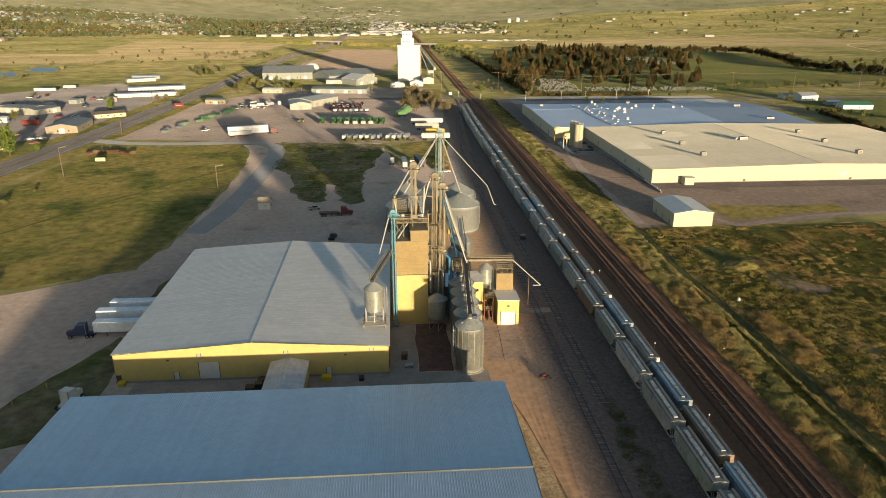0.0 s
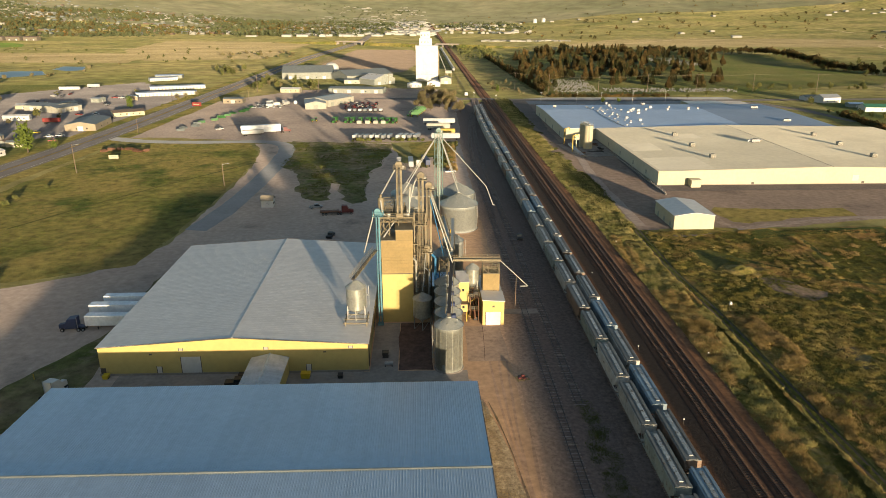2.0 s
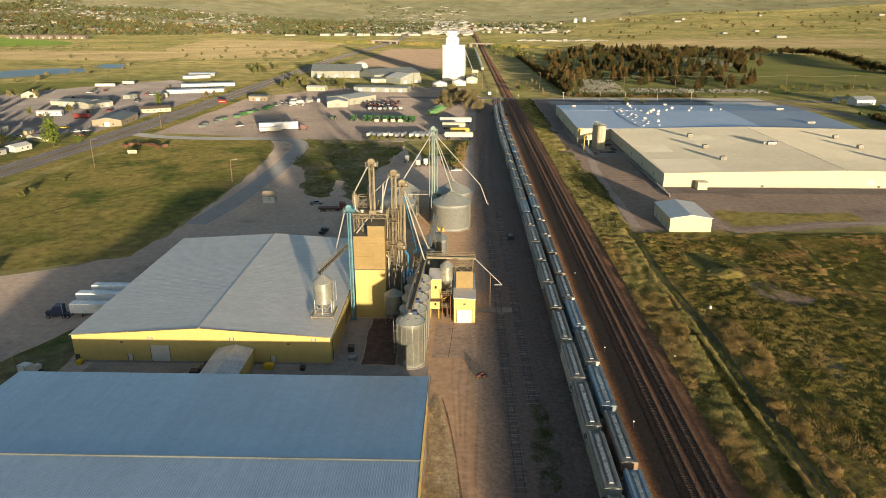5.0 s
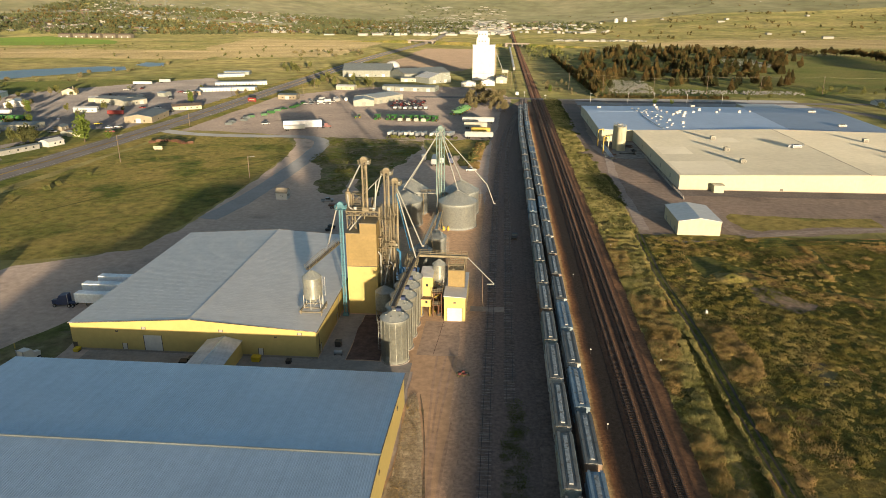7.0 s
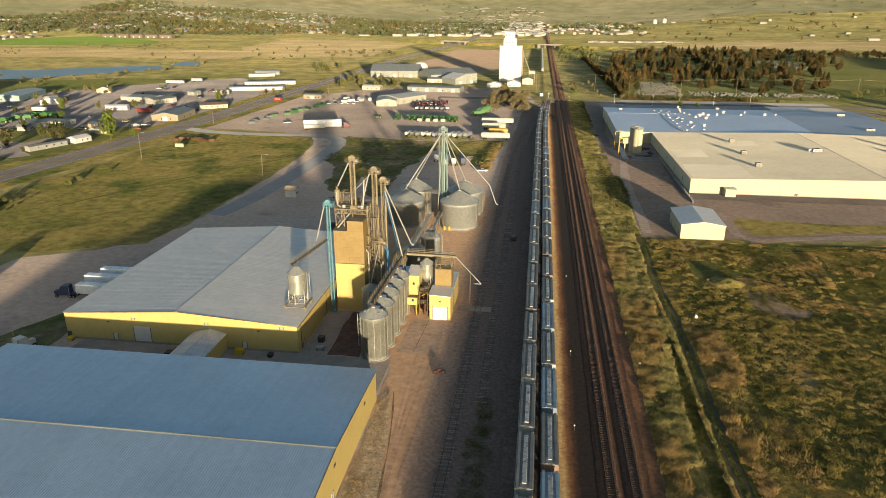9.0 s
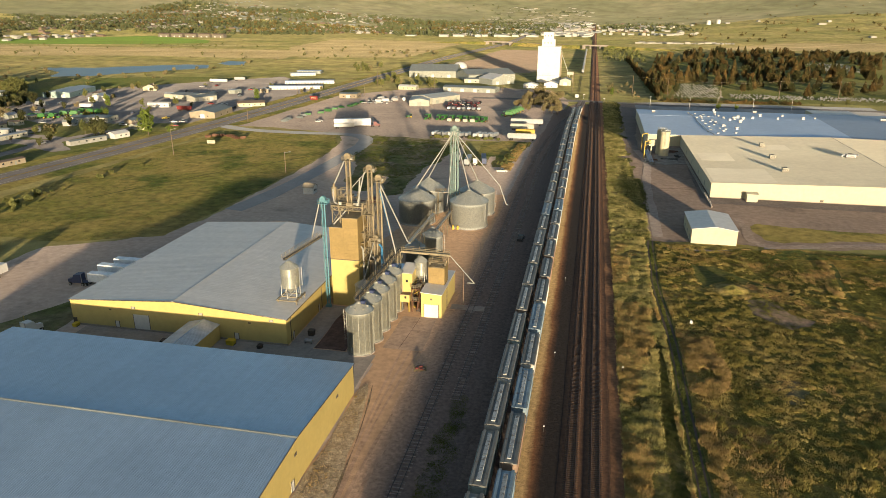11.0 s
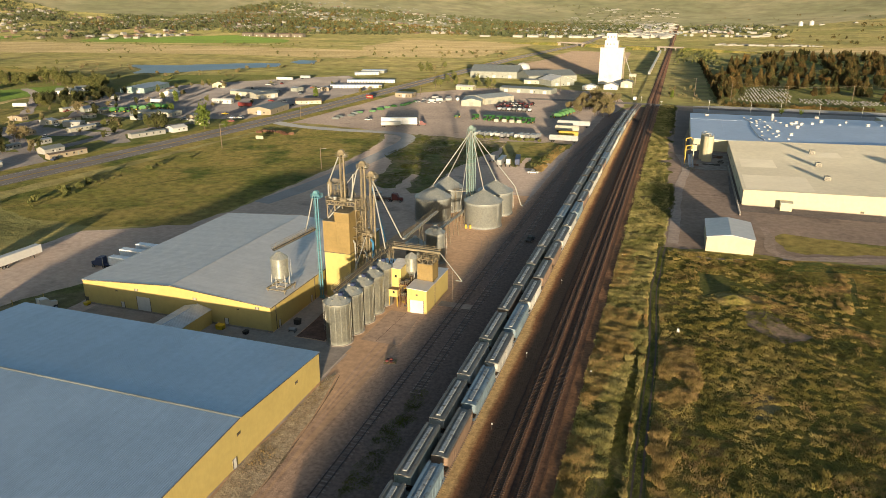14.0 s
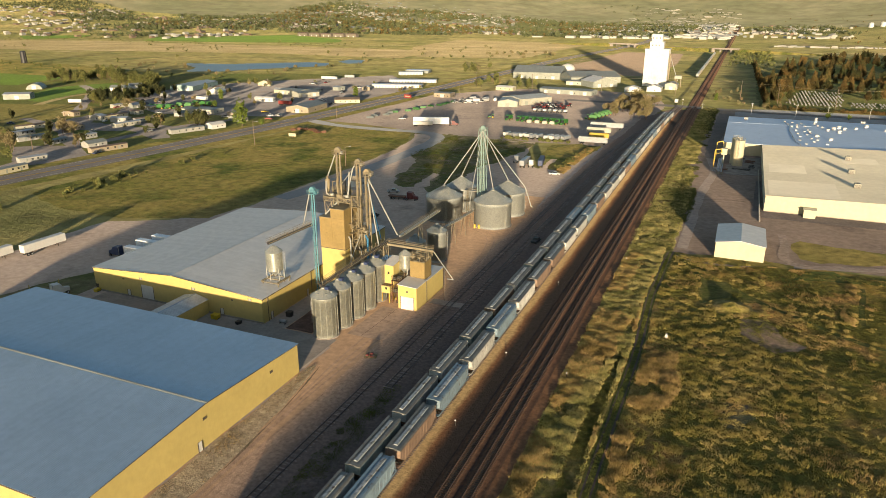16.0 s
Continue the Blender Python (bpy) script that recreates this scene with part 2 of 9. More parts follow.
SLAB = surface("stained_concrete_slab", (0.25, 0.235, 0.215), 0.9, second=(0.15, 0.135, 0.12), large=(0.25, 0.6), fine=(1.0, 0.2), bump=(3.0, 0.03), spec=0.15)
CONCRETE = surface("grey_concrete", (0.30, 0.26, 0.225), 0.9, second=(0.23, 0.20, 0.175), large=(0.2, 0.5), fine=(1.0, 0.12), bump=(3.0, 0.03), spec=0.15)
PAINT_YELLOW = surface("yellow_road_paint", (0.5, 0.30, 0.045), 0.8, fine=(1.0, 0.2))
PAINT_WHITE = surface("white_road_paint", (0.55, 0.55, 0.52), 0.8, fine=(1.0, 0.2))
# The blue of the reflected sky is painted into the water's base colour.
WATER = surface("pond_water", (0.20, 0.295, 0.355), 0.4, second=(0.17, 0.26, 0.32), bump=(0.8, 0.01), spec=0.3)

ROOF_STEEL = surface("blue_grey_roof_steel", (0.36, 0.45, 0.54), 0.42, metal=0.55, second=(0.32, 0.405, 0.49), large=(0.06, 0.5), fine=(0.7, 0.06), random_tone=0.03)
ROOF_STEEL_WARM = surface("weathered_roof_steel", (0.60, 0.57, 0.53), 0.55, metal=0.05, second=(0.55, 0.525, 0.49), large=(0.05, 0.5), fine=(0.5, 0.08), random_tone=0.035)
RIDGE_CAP = surface("pale_ridge_cap", (0.55, 0.53, 0.44), 0.6, fine=(2.0, 0.1))
YELLOW_X = surface("yellow_wall_steel_facing_south", (0.455, 0.357, 0.127), 0.55, second=(0.41, 0.32, 0.112), large=(0.1, 0.4), fine=(0.8, 0.07), ribs=("X", 0.6, 0.005))
YELLOW_Y = surface("yellow_wall_steel_facing_east", (0.455, 0.357, 0.127), 0.55, second=(0.41, 0.32, 0.112), large=(0.1, 0.4), fine=(0.8, 0.07), ribs=("Y", 0.6, 0.005))
YELLOW_FLAT = surface("yellow_painted_steel", (0.5, 0.34, 0.05), 0.5, fine=(1.0, 0.08))
BROWN_X = surface("tan_brown_siding", (0.19, 0.133, 0.052), 0.6, second=(0.155, 0.108, 0.042), large=(0.2, 0.5), fine=(1.0, 0.12), ribs=("Z", 0.9, 0.012))
TRIM_DARK = surface("dark_trim", (0.09, 0.075, 0.06), 0.6, fine=(2.0, 0.2))
WHITE = surface("white_paint", (0.56, 0.55, 0.52), 0.6, second=(0.48, 0.46, 0.43), large=(0.2, 0.4), fine=(1.0, 0.06))
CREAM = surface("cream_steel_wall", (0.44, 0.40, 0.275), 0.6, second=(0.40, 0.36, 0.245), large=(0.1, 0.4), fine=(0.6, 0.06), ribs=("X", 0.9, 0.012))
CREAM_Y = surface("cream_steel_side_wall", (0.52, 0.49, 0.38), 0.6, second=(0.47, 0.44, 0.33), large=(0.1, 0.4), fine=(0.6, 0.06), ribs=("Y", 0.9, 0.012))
MEMBRANE = surface("tan_roof_membrane", (0.565, 0.515, 0.395), 0.8, second=(0.50, 0.455, 0.35), large=(0.03, 0.6), fine=(0.4, 0.07), bump=(3.0, 0.03), spec=0.15, third=((0.47, 0.425, 0.325), 0.02, 0.60, 0.72))
MEMBRANE_NEW = surface("renewed_roof_membrane", (0.64, 0.59, 0.47), 0.8, second=(0.58, 0.53, 0.42), large=(0.05, 0.6), fine=(0.4, 0.06), bump=(3.0, 0.02), spec=0.15)
BLUE_ROOF = surface("pale_blue_grey_roof", (0.50, 0.58, 0.70), 0.6, second=(0.45, 0.53, 0.65), large=(0.03, 0.6), fine=(0.3, 0.05))
BLUE_ROOF_DARK = surface("slate_blue_roof", (0.33, 0.38, 0.46), 0.6, second=(0.29, 0.34, 0.42), large=(0.03, 0.6), fine=(0.3, 0.05))
GALV = surface("galvanised_bin_wall", (0.385, 0.385, 0.33), 0.34, metal=0.52, second=(0.31, 0.315, 0.28), large=(0.35, 0.7), fine=(1.6, 0.2), ribs=("Z", 0.25, 0.010), random_tone=0.06)
# Bluer, less metallic copy of GALV; sky-blue shade put into the wall tone.
GALV_SHADE = surface("dull_zinc_bin_wall", (0.35, 0.362, 0.34), 0.32, metal=0.25, second=(0.3, 0.315, 0.305), large=(0.3, 0.4), fine=(1.6, 0.18), ribs=("Z", 0.25, 0.010), random_tone=0.06)
GALV_ROOF = surface("galvanised_bin_roof", (0.31, 0.315, 0.285), 0.42, metal=0.35, second=(0.26, 0.27, 0.25), large=(0.4, 0.5), fine=(1.5, 0.1))
TAN_STEEL = surface("dusty_tan_steel", (0.225, 0.185, 0.115), 0.65, metal=0.05, second=(0.15, 0.125, 0.08), large=(0.4, 0.5), fine=(2.0, 0.22))
TEAL_STEEL = surface("faded_teal_steel", (0.07, 0.20, 0.26), 0.6, second=(0.10, 0.22, 0.25), large=(0.4, 0.5), fine=(2.0, 0.12))
SAGE_STEEL = surface("faded_sage_steel", (0.20, 0.28, 0.25), 0.6, second=(0.16, 0.23, 0.21), large=(0.4, 0.5), fine=(2.0, 0.12))
PALE_STEEL = surface("pale_galvanised_steel", (0.38, 0.375, 0.34), 0.5, metal=0.3, fine=(2.0, 0.1), second=(0.31, 0.31, 0.28))
BLUE_PAINT = surface("blue_paint", (0.05, 0.22, 0.42), 0.5, fine=(2.0, 0.1))
DARK_STEEL = surface("dark_steel", (0.06, 0.055, 0.05), 0.6, metal=0.3, fine=(2.0, 0.2))
RUST = surface("rusty_steel", (0.16, 0.075, 0.04), 0.75, metal=0.2, second=(0.1, 0.05, 0.03), large=(0.5, 0.5), fine=(3.0, 0.2))
RAIL_STEEL = surface("worn_rail_steel", (0.03, 0.025, 0.023), 0.5, metal=0.2, second=(0.022, 0.019, 0.018), large=(0.1, 0.5), fine=(1.0, 0.2))
TIE_WOOD = surface("weathered_tie_wood", (0.28, 0.222, 0.19), 0.9, second=(0.15, 0.12, 0.105), large=(0.5, 0.5), fine=(3.0, 0.35))
TIE_DARK = surface("creosoted_tie_wood", (0.105, 0.062, 0.04), 0.9, second=(0.075, 0.046, 0.031), large=(0.4, 0.5), fine=(3.0, 0.35))
RAIL_RUST = surface("rust_brown_rail", (0.115, 0.062, 0.042), 0.65, metal=0.1, second=(0.08, 0.045, 0.031), large=(0.1, 0.5), fine=(1.0, 0.2))
DRIVE = surface("smooth_grey_drive", (0.265, 0.267, 0.273), 0.9, second=(0.225, 0.225, 0.228), large=(0.08, 0.5), fine=(0.8, 0.1), bump=(4.0, 0.03), spec=0.15)
WOOD = surface("weathered_pole_wood", (0.19, 0.14, 0.10), 0.9, fine=(3.0, 0.3))
RUBBER = surface("tyre_rubber", (0.02, 0.02, 0.02), 0.85, fine=(5.0, 0.2))
GLASS_DARK = surface("dark_window_glass", (0.03, 0.035, 0.04), 0.1, fine=(3.0, 0.1))
STONE = surface("pale_gravestone", (0.23, 0.225, 0.21), 0.8, fine=(2.0, 0.15))
BARK = surface("tree_bark", (0.12, 0.085, 0.06), 0.9, fine=(4.0, 0.3))
LEAF_OLIVE = surface("spring_leaves", (0.165, 0.16, 0.052), 0.8, second=(0.10, 0.112, 0.036), large=(0.15, 0.5), fine=(0.8, 0.3), random_tone=0.25, spec=0.2)
TOWN_LEAF = surface("olive_town_crowns", (0.095, 0.105, 0.05), 0.85, second=(0.066, 0.078, 0.038), large=(0.01, 0.5), fine=(0.05, 0.2), spec=0.1)
LEAF_BRIGHT = surface("fresh_green_leaves", (0.13, 0.17, 0.03), 0.8, second=(0.09, 0.12, 0.025), large=(0.2, 0.5), fine=(0.8, 0.3), random_tone=0.15, spec=0.2)
LEAF_DARK = surface("conifer_needles", (0.135, 0.086, 0.03), 0.85, second=(0.043, 0.048, 0.018), large=(0.05, 0.6), fine=(0.3, 0.3), random_tone=0.35, spec=0.15)
LEAF_DEEP = surface("deep_olive_leaves", (0.07, 0.072, 0.028), 0.85, second=(0.045, 0.05, 0.02), large=(0.15, 0.5), fine=(0.8, 0.3), random_tone=0.25, spec=0.15)
LEAF_BARE = surface("budding_twigs", (0.215, 0.17, 0.095), 0.9, second=(0.15, 0.135, 0.06), large=(0.15, 0.5), fine=(0.8, 0.3), random_tone=0.2, spec=0.1)
TUFT = surface("grass_tufts", (0.285, 0.21, 0.058), 0.9, second=(0.135, 0.125, 0.03), large=(0.045, 0.9), fine=(0.3, 0.4), spec=0.1, third=((0.42, 0.25, 0.092), 0.05, 0.54, 0.66))
TUFT_GREEN = surface("short_green_tufts", (0.18, 0.17, 0.045), 0.9, second=(0.085, 0.10, 0.022), large=(0.03, 0.6), fine=(0.5, 0.3), spec=0.1)
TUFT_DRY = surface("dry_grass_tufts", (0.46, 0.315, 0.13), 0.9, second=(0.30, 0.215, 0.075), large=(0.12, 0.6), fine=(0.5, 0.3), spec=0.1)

# For dark weed clumps, and for weeds that stand for a hollow's shade.
TUFT_DARK = surface("dark_lush_weeds", (0.085, 0.095, 0.026), 0.9, second=(0.115, 0.105, 0.035), large=(0.1, 0.5), fine=(0.6, 0.3), spec=0.1)


def leafy(m, share=0.2):
    """Lets part of the light through a thin leaf or blade."""
    n, ln = m.node_tree.nodes, m.node_tree.links
    bsdf, out = n["Principled BSDF"], n["Material Output"]
    tone = next(k.from_socket for k in ln if k.to_socket == bsdf.inputs["Base Color"])
    thin, mix = n.new("ShaderNodeBsdfTranslucent"), n.new("ShaderNodeMixShader")
    mix.inputs["Fac"].default_value = share
    ln.new(tone, thin.inputs["Color"])
    ln.new(bsdf.outputs["BSDF"], mix.inputs[1]), ln.new(thin.outputs["BSDF"], mix.inputs[2])
    ln.new(mix.outputs["Shader"], out.inputs["Surface"])
    return m


def plain(name, tone, rough=0.55, metal=0.0):
    return surface(name, tone, rough, metal, second=tuple(c * 0.75 for c in tone), large=(0.4, 0.4), fine=(1.5, 0.1), random_tone=0.06)


for leaf in (TUFT, TUFT_GREEN, TUFT_DRY, TUFT_DARK, LEAF_OLIVE, LEAF_BRIGHT, LEAF_DARK, LEAF_DEEP, LEAF_BARE):
    leafy(leaf)
RED = plain("red_paint", (0.24, 0.03, 0.025))
GREEN = plain("green_machine_paint", (0.035, 0.15, 0.025))
YELLOW = plain("yellow_machine_paint", (0.6, 0.42, 0.02))
NAVY = plain("navy_paint", (0.025, 0.04, 0.10))
BLACK = plain("black_paint", (0.02, 0.02, 0.022))
SILVER = plain("silver_paint", (0.34, 0.35, 0.36), 0.45, 0.3)
GREY_ROOF = plain("grey_roof", (0.185, 0.205, 0.20), 0.7)
BROWN_ROOF = plain("brown_roof", (0.17, 0.12, 0.085), 0.8)
TAN_WALL = plain("tan_wall", (0.385, 0.37, 0.305), 0.7)
BRICK_TAN = plain("tan_brick_wall", (0.31, 0.258, 0.185), 0.8)
GREY_WALL = plain("grey_green_wall", (0.27, 0.285, 0.25), 0.7)
TEAL_WALL = plain("faded_teal_wall", (0.27, 0.37, 0.35), 0.6)
TEAL_ROOF = plain("green_steel_roof", (0.04, 0.16, 0.09), 0.6)
CAR_GREY = surface("grey_hopper_paint", (0.4, 0.4, 0.37), 0.6, second=(0.288, 0.288, 0.266), large=(0.25, 0.5), fine=(2.0, 0.14), random_tone=0.14, third=((0.105, 0.075, 0.052), 0.9, 0.56, 0.72))
CAR_PALE = surface("pale_hopper_paint", (0.5, 0.49, 0.45), 0.6, second=(0.36, 0.353, 0.324), large=(0.25, 0.5), fine=(2.0, 0.14), random_tone=0.14, third=((0.105, 0.075, 0.052), 0.9, 0.56, 0.72))
CAR_BLUE = surface("blue_hopper_paint", (0.19, 0.26, 0.31), 0.6, second=(0.137, 0.187, 0.223), large=(0.25, 0.5), fine=(2.0, 0.14), random_tone=0.14, third=((0.105, 0.075, 0.052), 0.9, 0.56, 0.72))
CAR_GREEN = surface("faded_green_hopper_paint", (0.28, 0.32, 0.285), 0.6, second=(0.202, 0.23, 0.205), large=(0.25, 0.5), fine=(2.0, 0.14), random_tone=0.14, third=((0.105, 0.075, 0.052), 0.9, 0.56, 0.72))
CAR_BROWN = surface("rusty_hopper_paint", (0.24, 0.16, 0.11), 0.7, second=(0.173, 0.115, 0.079), large=(0.25, 0.5), fine=(2.0, 0.14), random_tone=0.14, third=((0.105, 0.075, 0.052), 0.9, 0.56, 0.72))
CAR_TAN = surface("tan_hopper_paint", (0.46, 0.4, 0.29), 0.65, second=(0.331, 0.288, 0.209), large=(0.25, 0.5), fine=(2.0, 0.14), random_tone=0.14, third=((0.105, 0.075, 0.052), 0.9, 0.56, 0.72))
TRAILER_WHITE = plain("clean_white_trailer_paint", (0.74, 0.76, 0.78), 0.5)
HOME_WHITE = plain("weathered_white_siding", (0.34, 0.335, 0.31), 0.75)
PALE_ROOF = plain("pale_grey_roof_steel", (0.40, 0.405, 0.37), 0.6)
CAR_HATCH = surface("weathered_hatch_cover", (0.37, 0.385, 0.38), 0.55, second=(0.27, 0.28, 0.275), large=(0.8, 0.6), fine=(2.5, 0.25), random_tone=0.2, third=((0.12, 0.1, 0.08), 1.2, 0.52, 0.64))
HATCH = plain("pale_hatch_cover", (0.47, 0.49, 0.50), 0.5)
ROOF_CAR = surface("grimy_car_roof", (0.17, 0.17, 0.155), 0.7, second=(0.122, 0.122, 0.112), large=(0.25, 0.5), fine=(2.0, 0.14), random_tone=0.14, third=((0.105, 0.075, 0.052), 0.9, 0.56, 0.72))


# ---- mesh helpers ----
def thing(name, x, y, label, category, group="", z=0.0, turn=0.0, kind=""):
    ob = new(name)
    ob.empty_display_size = 0.5
    ob.matrix_world = pose(x, y, z, 0, 0, turn)
    return tagged(ob, label, category, group, kind)


def part(name, bm, material, parent=None, label="", smooth=False):
    me = bpy.data.meshes.new(name)
    if smooth:
        for f in bm.faces:
            f.smooth = True
    bm.to_mesh(me)
    bm.free()
    me.materials.append(material)
    ob = new(name, me)
    if parent:
        ob.parent = parent
    if label:
        ob["label"] = label
    return ob


def again(ob, parent, m):
    """Another piece on the same mesh."""
    o = new(ob.name.split(".")[0], ob.data)
    o.parent = parent
    o.matrix_basis = m
    return o


def piece(name, material, verts, faces, parent=None, kind="", label="", category="", smooth=False):
    me = bpy.data.meshes.new(name)
    me.from_pydata([tuple(v) for v in verts], [], [tuple(f) for f in faces])
    me.update()
    me.materials.append(material)
    ob = new(name, me)
    if smooth:
        me.shade_smooth()
    if parent:
        ob.parent = parent
    return tagged(ob, label, category, "", kind)


def box(bm, x0, x1, y0, y1, z0, z1, bevel=0.0, m=None):
    c = [bm.verts.new(((x0, x1)[i & 1], (y0, y1)[i >> 1 & 1], (z0, z1)[i >> 2])) for i in range(8)]
    fs = [bm.faces.new([c[i] for i in q]) for q in ((0, 2, 3, 1), (4, 5, 7, 6), (0, 1, 5, 4), (2, 6, 7, 3), (0, 4, 6, 2), (1, 3, 7, 5))]
    if m:
        bmesh.ops.transform(bm, matrix=m, verts=c)
    if bevel:
        es = list({e for f in fs for e in f.edges})
        bmesh.ops.bevel(bm, geom=es, offset=bevel, segments=1, affect="EDGES")
    return bm


def tube(bm, p, q, r, r2=None, n=8, caps=True):
    p, q = Vector(p), Vector(q)
    r2 = r if r2 is None else r2
    z = (q - p).normalized()
    a = z.orthogonal().normalized()
    b = z.cross(a)
    rings = []
    for c, rad in ((p, r), (q, r2)):
        rings.append([bm.verts.new(c + (a * math.cos(t) + b * math.sin(t)) * rad) for t in (2 * math.pi * (i + 0.5) / n for i in range(n))])
    for i in range(n):
        bm.faces.new((rings[0][i], rings[0][(i + 1) % n], rings[1][(i + 1) % n], rings[1][i]))
    if caps:
        bm.faces.new(rings[0][::-1]), bm.faces.new(rings[1])
    return bm


def lathe(bm, profile, n=32, cx=0.0, cy=0.0):
    """Turns (radius, z) rows about the upright axis."""
    rings = [[bm.verts.new((cx + r * math.cos(2 * math.pi * i / n), cy + r * math.sin(2 * math.pi * i / n), z)) for i in range(n)] for r, z in profile]
    for lo, hi in zip(rings, rings[1:]):
        for i in range(n):
            bm.faces.new((lo[i], lo[(i + 1) % n], hi[(i + 1) % n], hi[i]))
    return bm


def prism(bm, poly, y0, y1):
    """Extrudes an outline in x, z along y."""
    a = [bm.verts.new((x, y0, z)) for x, z in poly]
    b = [bm.verts.new((x, y1, z)) for x, z in poly]
    bm.faces.new(a), bm.faces.new(b[::-1])
    k = len(poly)
    for i in range(k):
        bm.faces.new((a[i], b[i], b[(i + 1) % k], a[(i + 1) % k]))
    return bm


def fresh():
    return bmesh.new()


# ---- ground: one sheet out to low hills ----
def ground_z(x, y):
    r = math.hypot(x, y - 100)
    if r < 1900:
        return 0.0
    flank = min(1.0, max(0.0, abs(x + 60) - 300 - 0.03 * y) / 900)      # the railway keeps to the level valley
    flank = flank * flank * (3 - 2 * flank)
    wave = noise.noise(Vector((x / 900, y / 900, 0.3))) * 26
    return flank * (0.040 * max(0.0, r - 2300) + max(-6.0, wave * min(1.0, (r - 1900) / 1500))) + (0.00009 * max(0.0, r - 3300) ** 2 if y > 0 else 0.0)


def graded(n, reach):
    return [reach * math.copysign(abs(s) ** 2.2, s) for s in (2 * i / n - 1 for i in range(n + 1))]


gx, gy = graded(170, 4600), graded(170, 4850)
ground = piece("ground", PRAIRIE, [(x, y + 60, ground_z(x, y + 60)) for y in gy for x in gx],
               [(j * 171 + i, j * 171 + i + 1, (j + 1) * 171 + i + 1, (j + 1) * 171 + i) for j in range(170) for i in range(170)],
               kind="structure", label="wide dry prairie grassland rolling to low hills", category="ground", smooth=True)


hx, hy = [-4000 + 100 * i for i in range(81)], [3400 + 60 * j for j in range(25)]
piece("far_hills", HAZED_HILL, [(x + 25 * noise.noise(Vector((x / 300, y / 300, 1))), y + 60 * noise.noise(Vector((x / 350, 7.0, 2))), ground_z(x, y) + (5.0 if j else -4.0)) for j, y in enumerate(hy) for x in hx],
      [(j * 81 + i, j * 81 + i + 1, (j + 1) * 81 + i + 1, (j + 1) * 81 + i) for j in range(24) for i in range(80)],
      kind="structure", label="low green hills greyed with painted haze, closing the valley", category="hills", smooth=True)


wx, wy = [-4500 + 80 * i for i in range(50)], [2650 + 60 * j for j in range(16)]
piece("far_hills", HAZED_HILL, [(x, y + 50 * noise.noise(Vector((x / 350, 3.0, 2))), ground_z(x, y) + (2.0 if j and i < 49 else -6.0)) for j, y in enumerate(wy) for i, x in enumerate(wx)],
      [(j * 50 + i, j * 50 + i + 1, (j + 1) * 50 + i + 1, (j + 1) * 50 + i) for j in range(15) for i in range(49)],
      kind="structure", label="low green hills greyed with painted haze, west of the town", category="hills", smooth=True)


def patch(name, poly, z, material, label, category, jitter=1.0, step=4.0, kind="structure"):
    """A level cover on the ground with an uneven rim."""
    rim = []
    for (x0, y0), (x1, y1) in zip(poly, poly[1:] + poly[:1]):
        k = max(1, int(math.hypot(x1 - x0, y1 - y0) / step))
        for i in range(k):
            x, y = x0 + (x1 - x0) * i / k, y0 + (y1 - y0) * i / k
            v = Vector((x / 6.0, y / 6.0, z * 50))
            rim.append((x + jitter * noise.noise(v), y + jitter * noise.noise(v + Vector((9, 5, 2))), z))
    bm = fresh()
    face = bm.faces.new([bm.verts.new(v) for v in rim])
    if face.normal.z < 0 or sum((a[0] - b[0]) * (a[1] + b[1]) for a, b in zip(rim, rim[1:] + rim[:1])) > 0:
        face.normal_flip()
    bmesh.ops.triangulate(bm, faces=[face])
    return tagged(part(name, bm, material), label, category, "", kind)


def ribbon(name, line, width, z, material, label, category, jitter=0.0, kind="structure", parent=None, shift=0.0):
    left, right = [], []
    for i, (x, y) in enumerate(line):
        (xa, ya), (xb, yb) = line[max(0, i - 1)], line[min(len(line) - 1, i + 1)]
        d = math.hypot(xb - xa, yb - ya)
        nx, ny = -(yb - ya) / d, (xb - xa) / d
        j = jitter * noise.noise(Vector((x / 9, y / 9, z * 40)))
        left.append((x + nx * (width / 2 + shift + j), y + ny * (width / 2 + shift + j), z + ground_z(x, y)))
        right.append((x - nx * (width / 2 - shift + j), y - ny * (width / 2 - shift + j), z + ground_z(x, y)))
    k = len(line)
    return piece(name, material, left + right, [(k + i, k + i + 1, i + 1, i) for i in range(k - 1)], parent, kind, label, category)


def smooth_line(line, step=10.0):
    """Fills a line by Catmull-Rom."""
    out = []
    for i in range(len(line) - 1):
        p = [Vector(line[max(0, min(len(line) - 1, i + k))]) for k in (-1, 0, 1, 2)]
        n = max(2, int((p[2] - p[1]).length / step))
        for j in range(n):
            t = j / n
            v = 0.5 * (2 * p[1] + (p[2] - p[0]) * t + (2 * p[0] - 5 * p[1] + 4 * p[2] - p[3]) * t * t + (3 * p[1] - p[0] - 3 * p[2] + p[3]) * t ** 3)
            out.append((v.x, v.y))
    return out + [tuple(line[-1])]


patch("open_field", [(79.6, -60), (79.6, 300), (92, 300), (93, 247), (420, 250), (420, -60)], 0.025, FIELD, "rough olive grass field beside the railway", "field", 1.0, 6.0)
patch("straw_verge", [(79.0, -60), (79.2, 300), (80, 640), (86, 640), (87, 400), (91, 300), (91.2, 247), (91.4, -60)], 0.035, STRAW_VERGE, "straw-coloured rough verge between railway and field path", "grass", 1.2, 2.0)
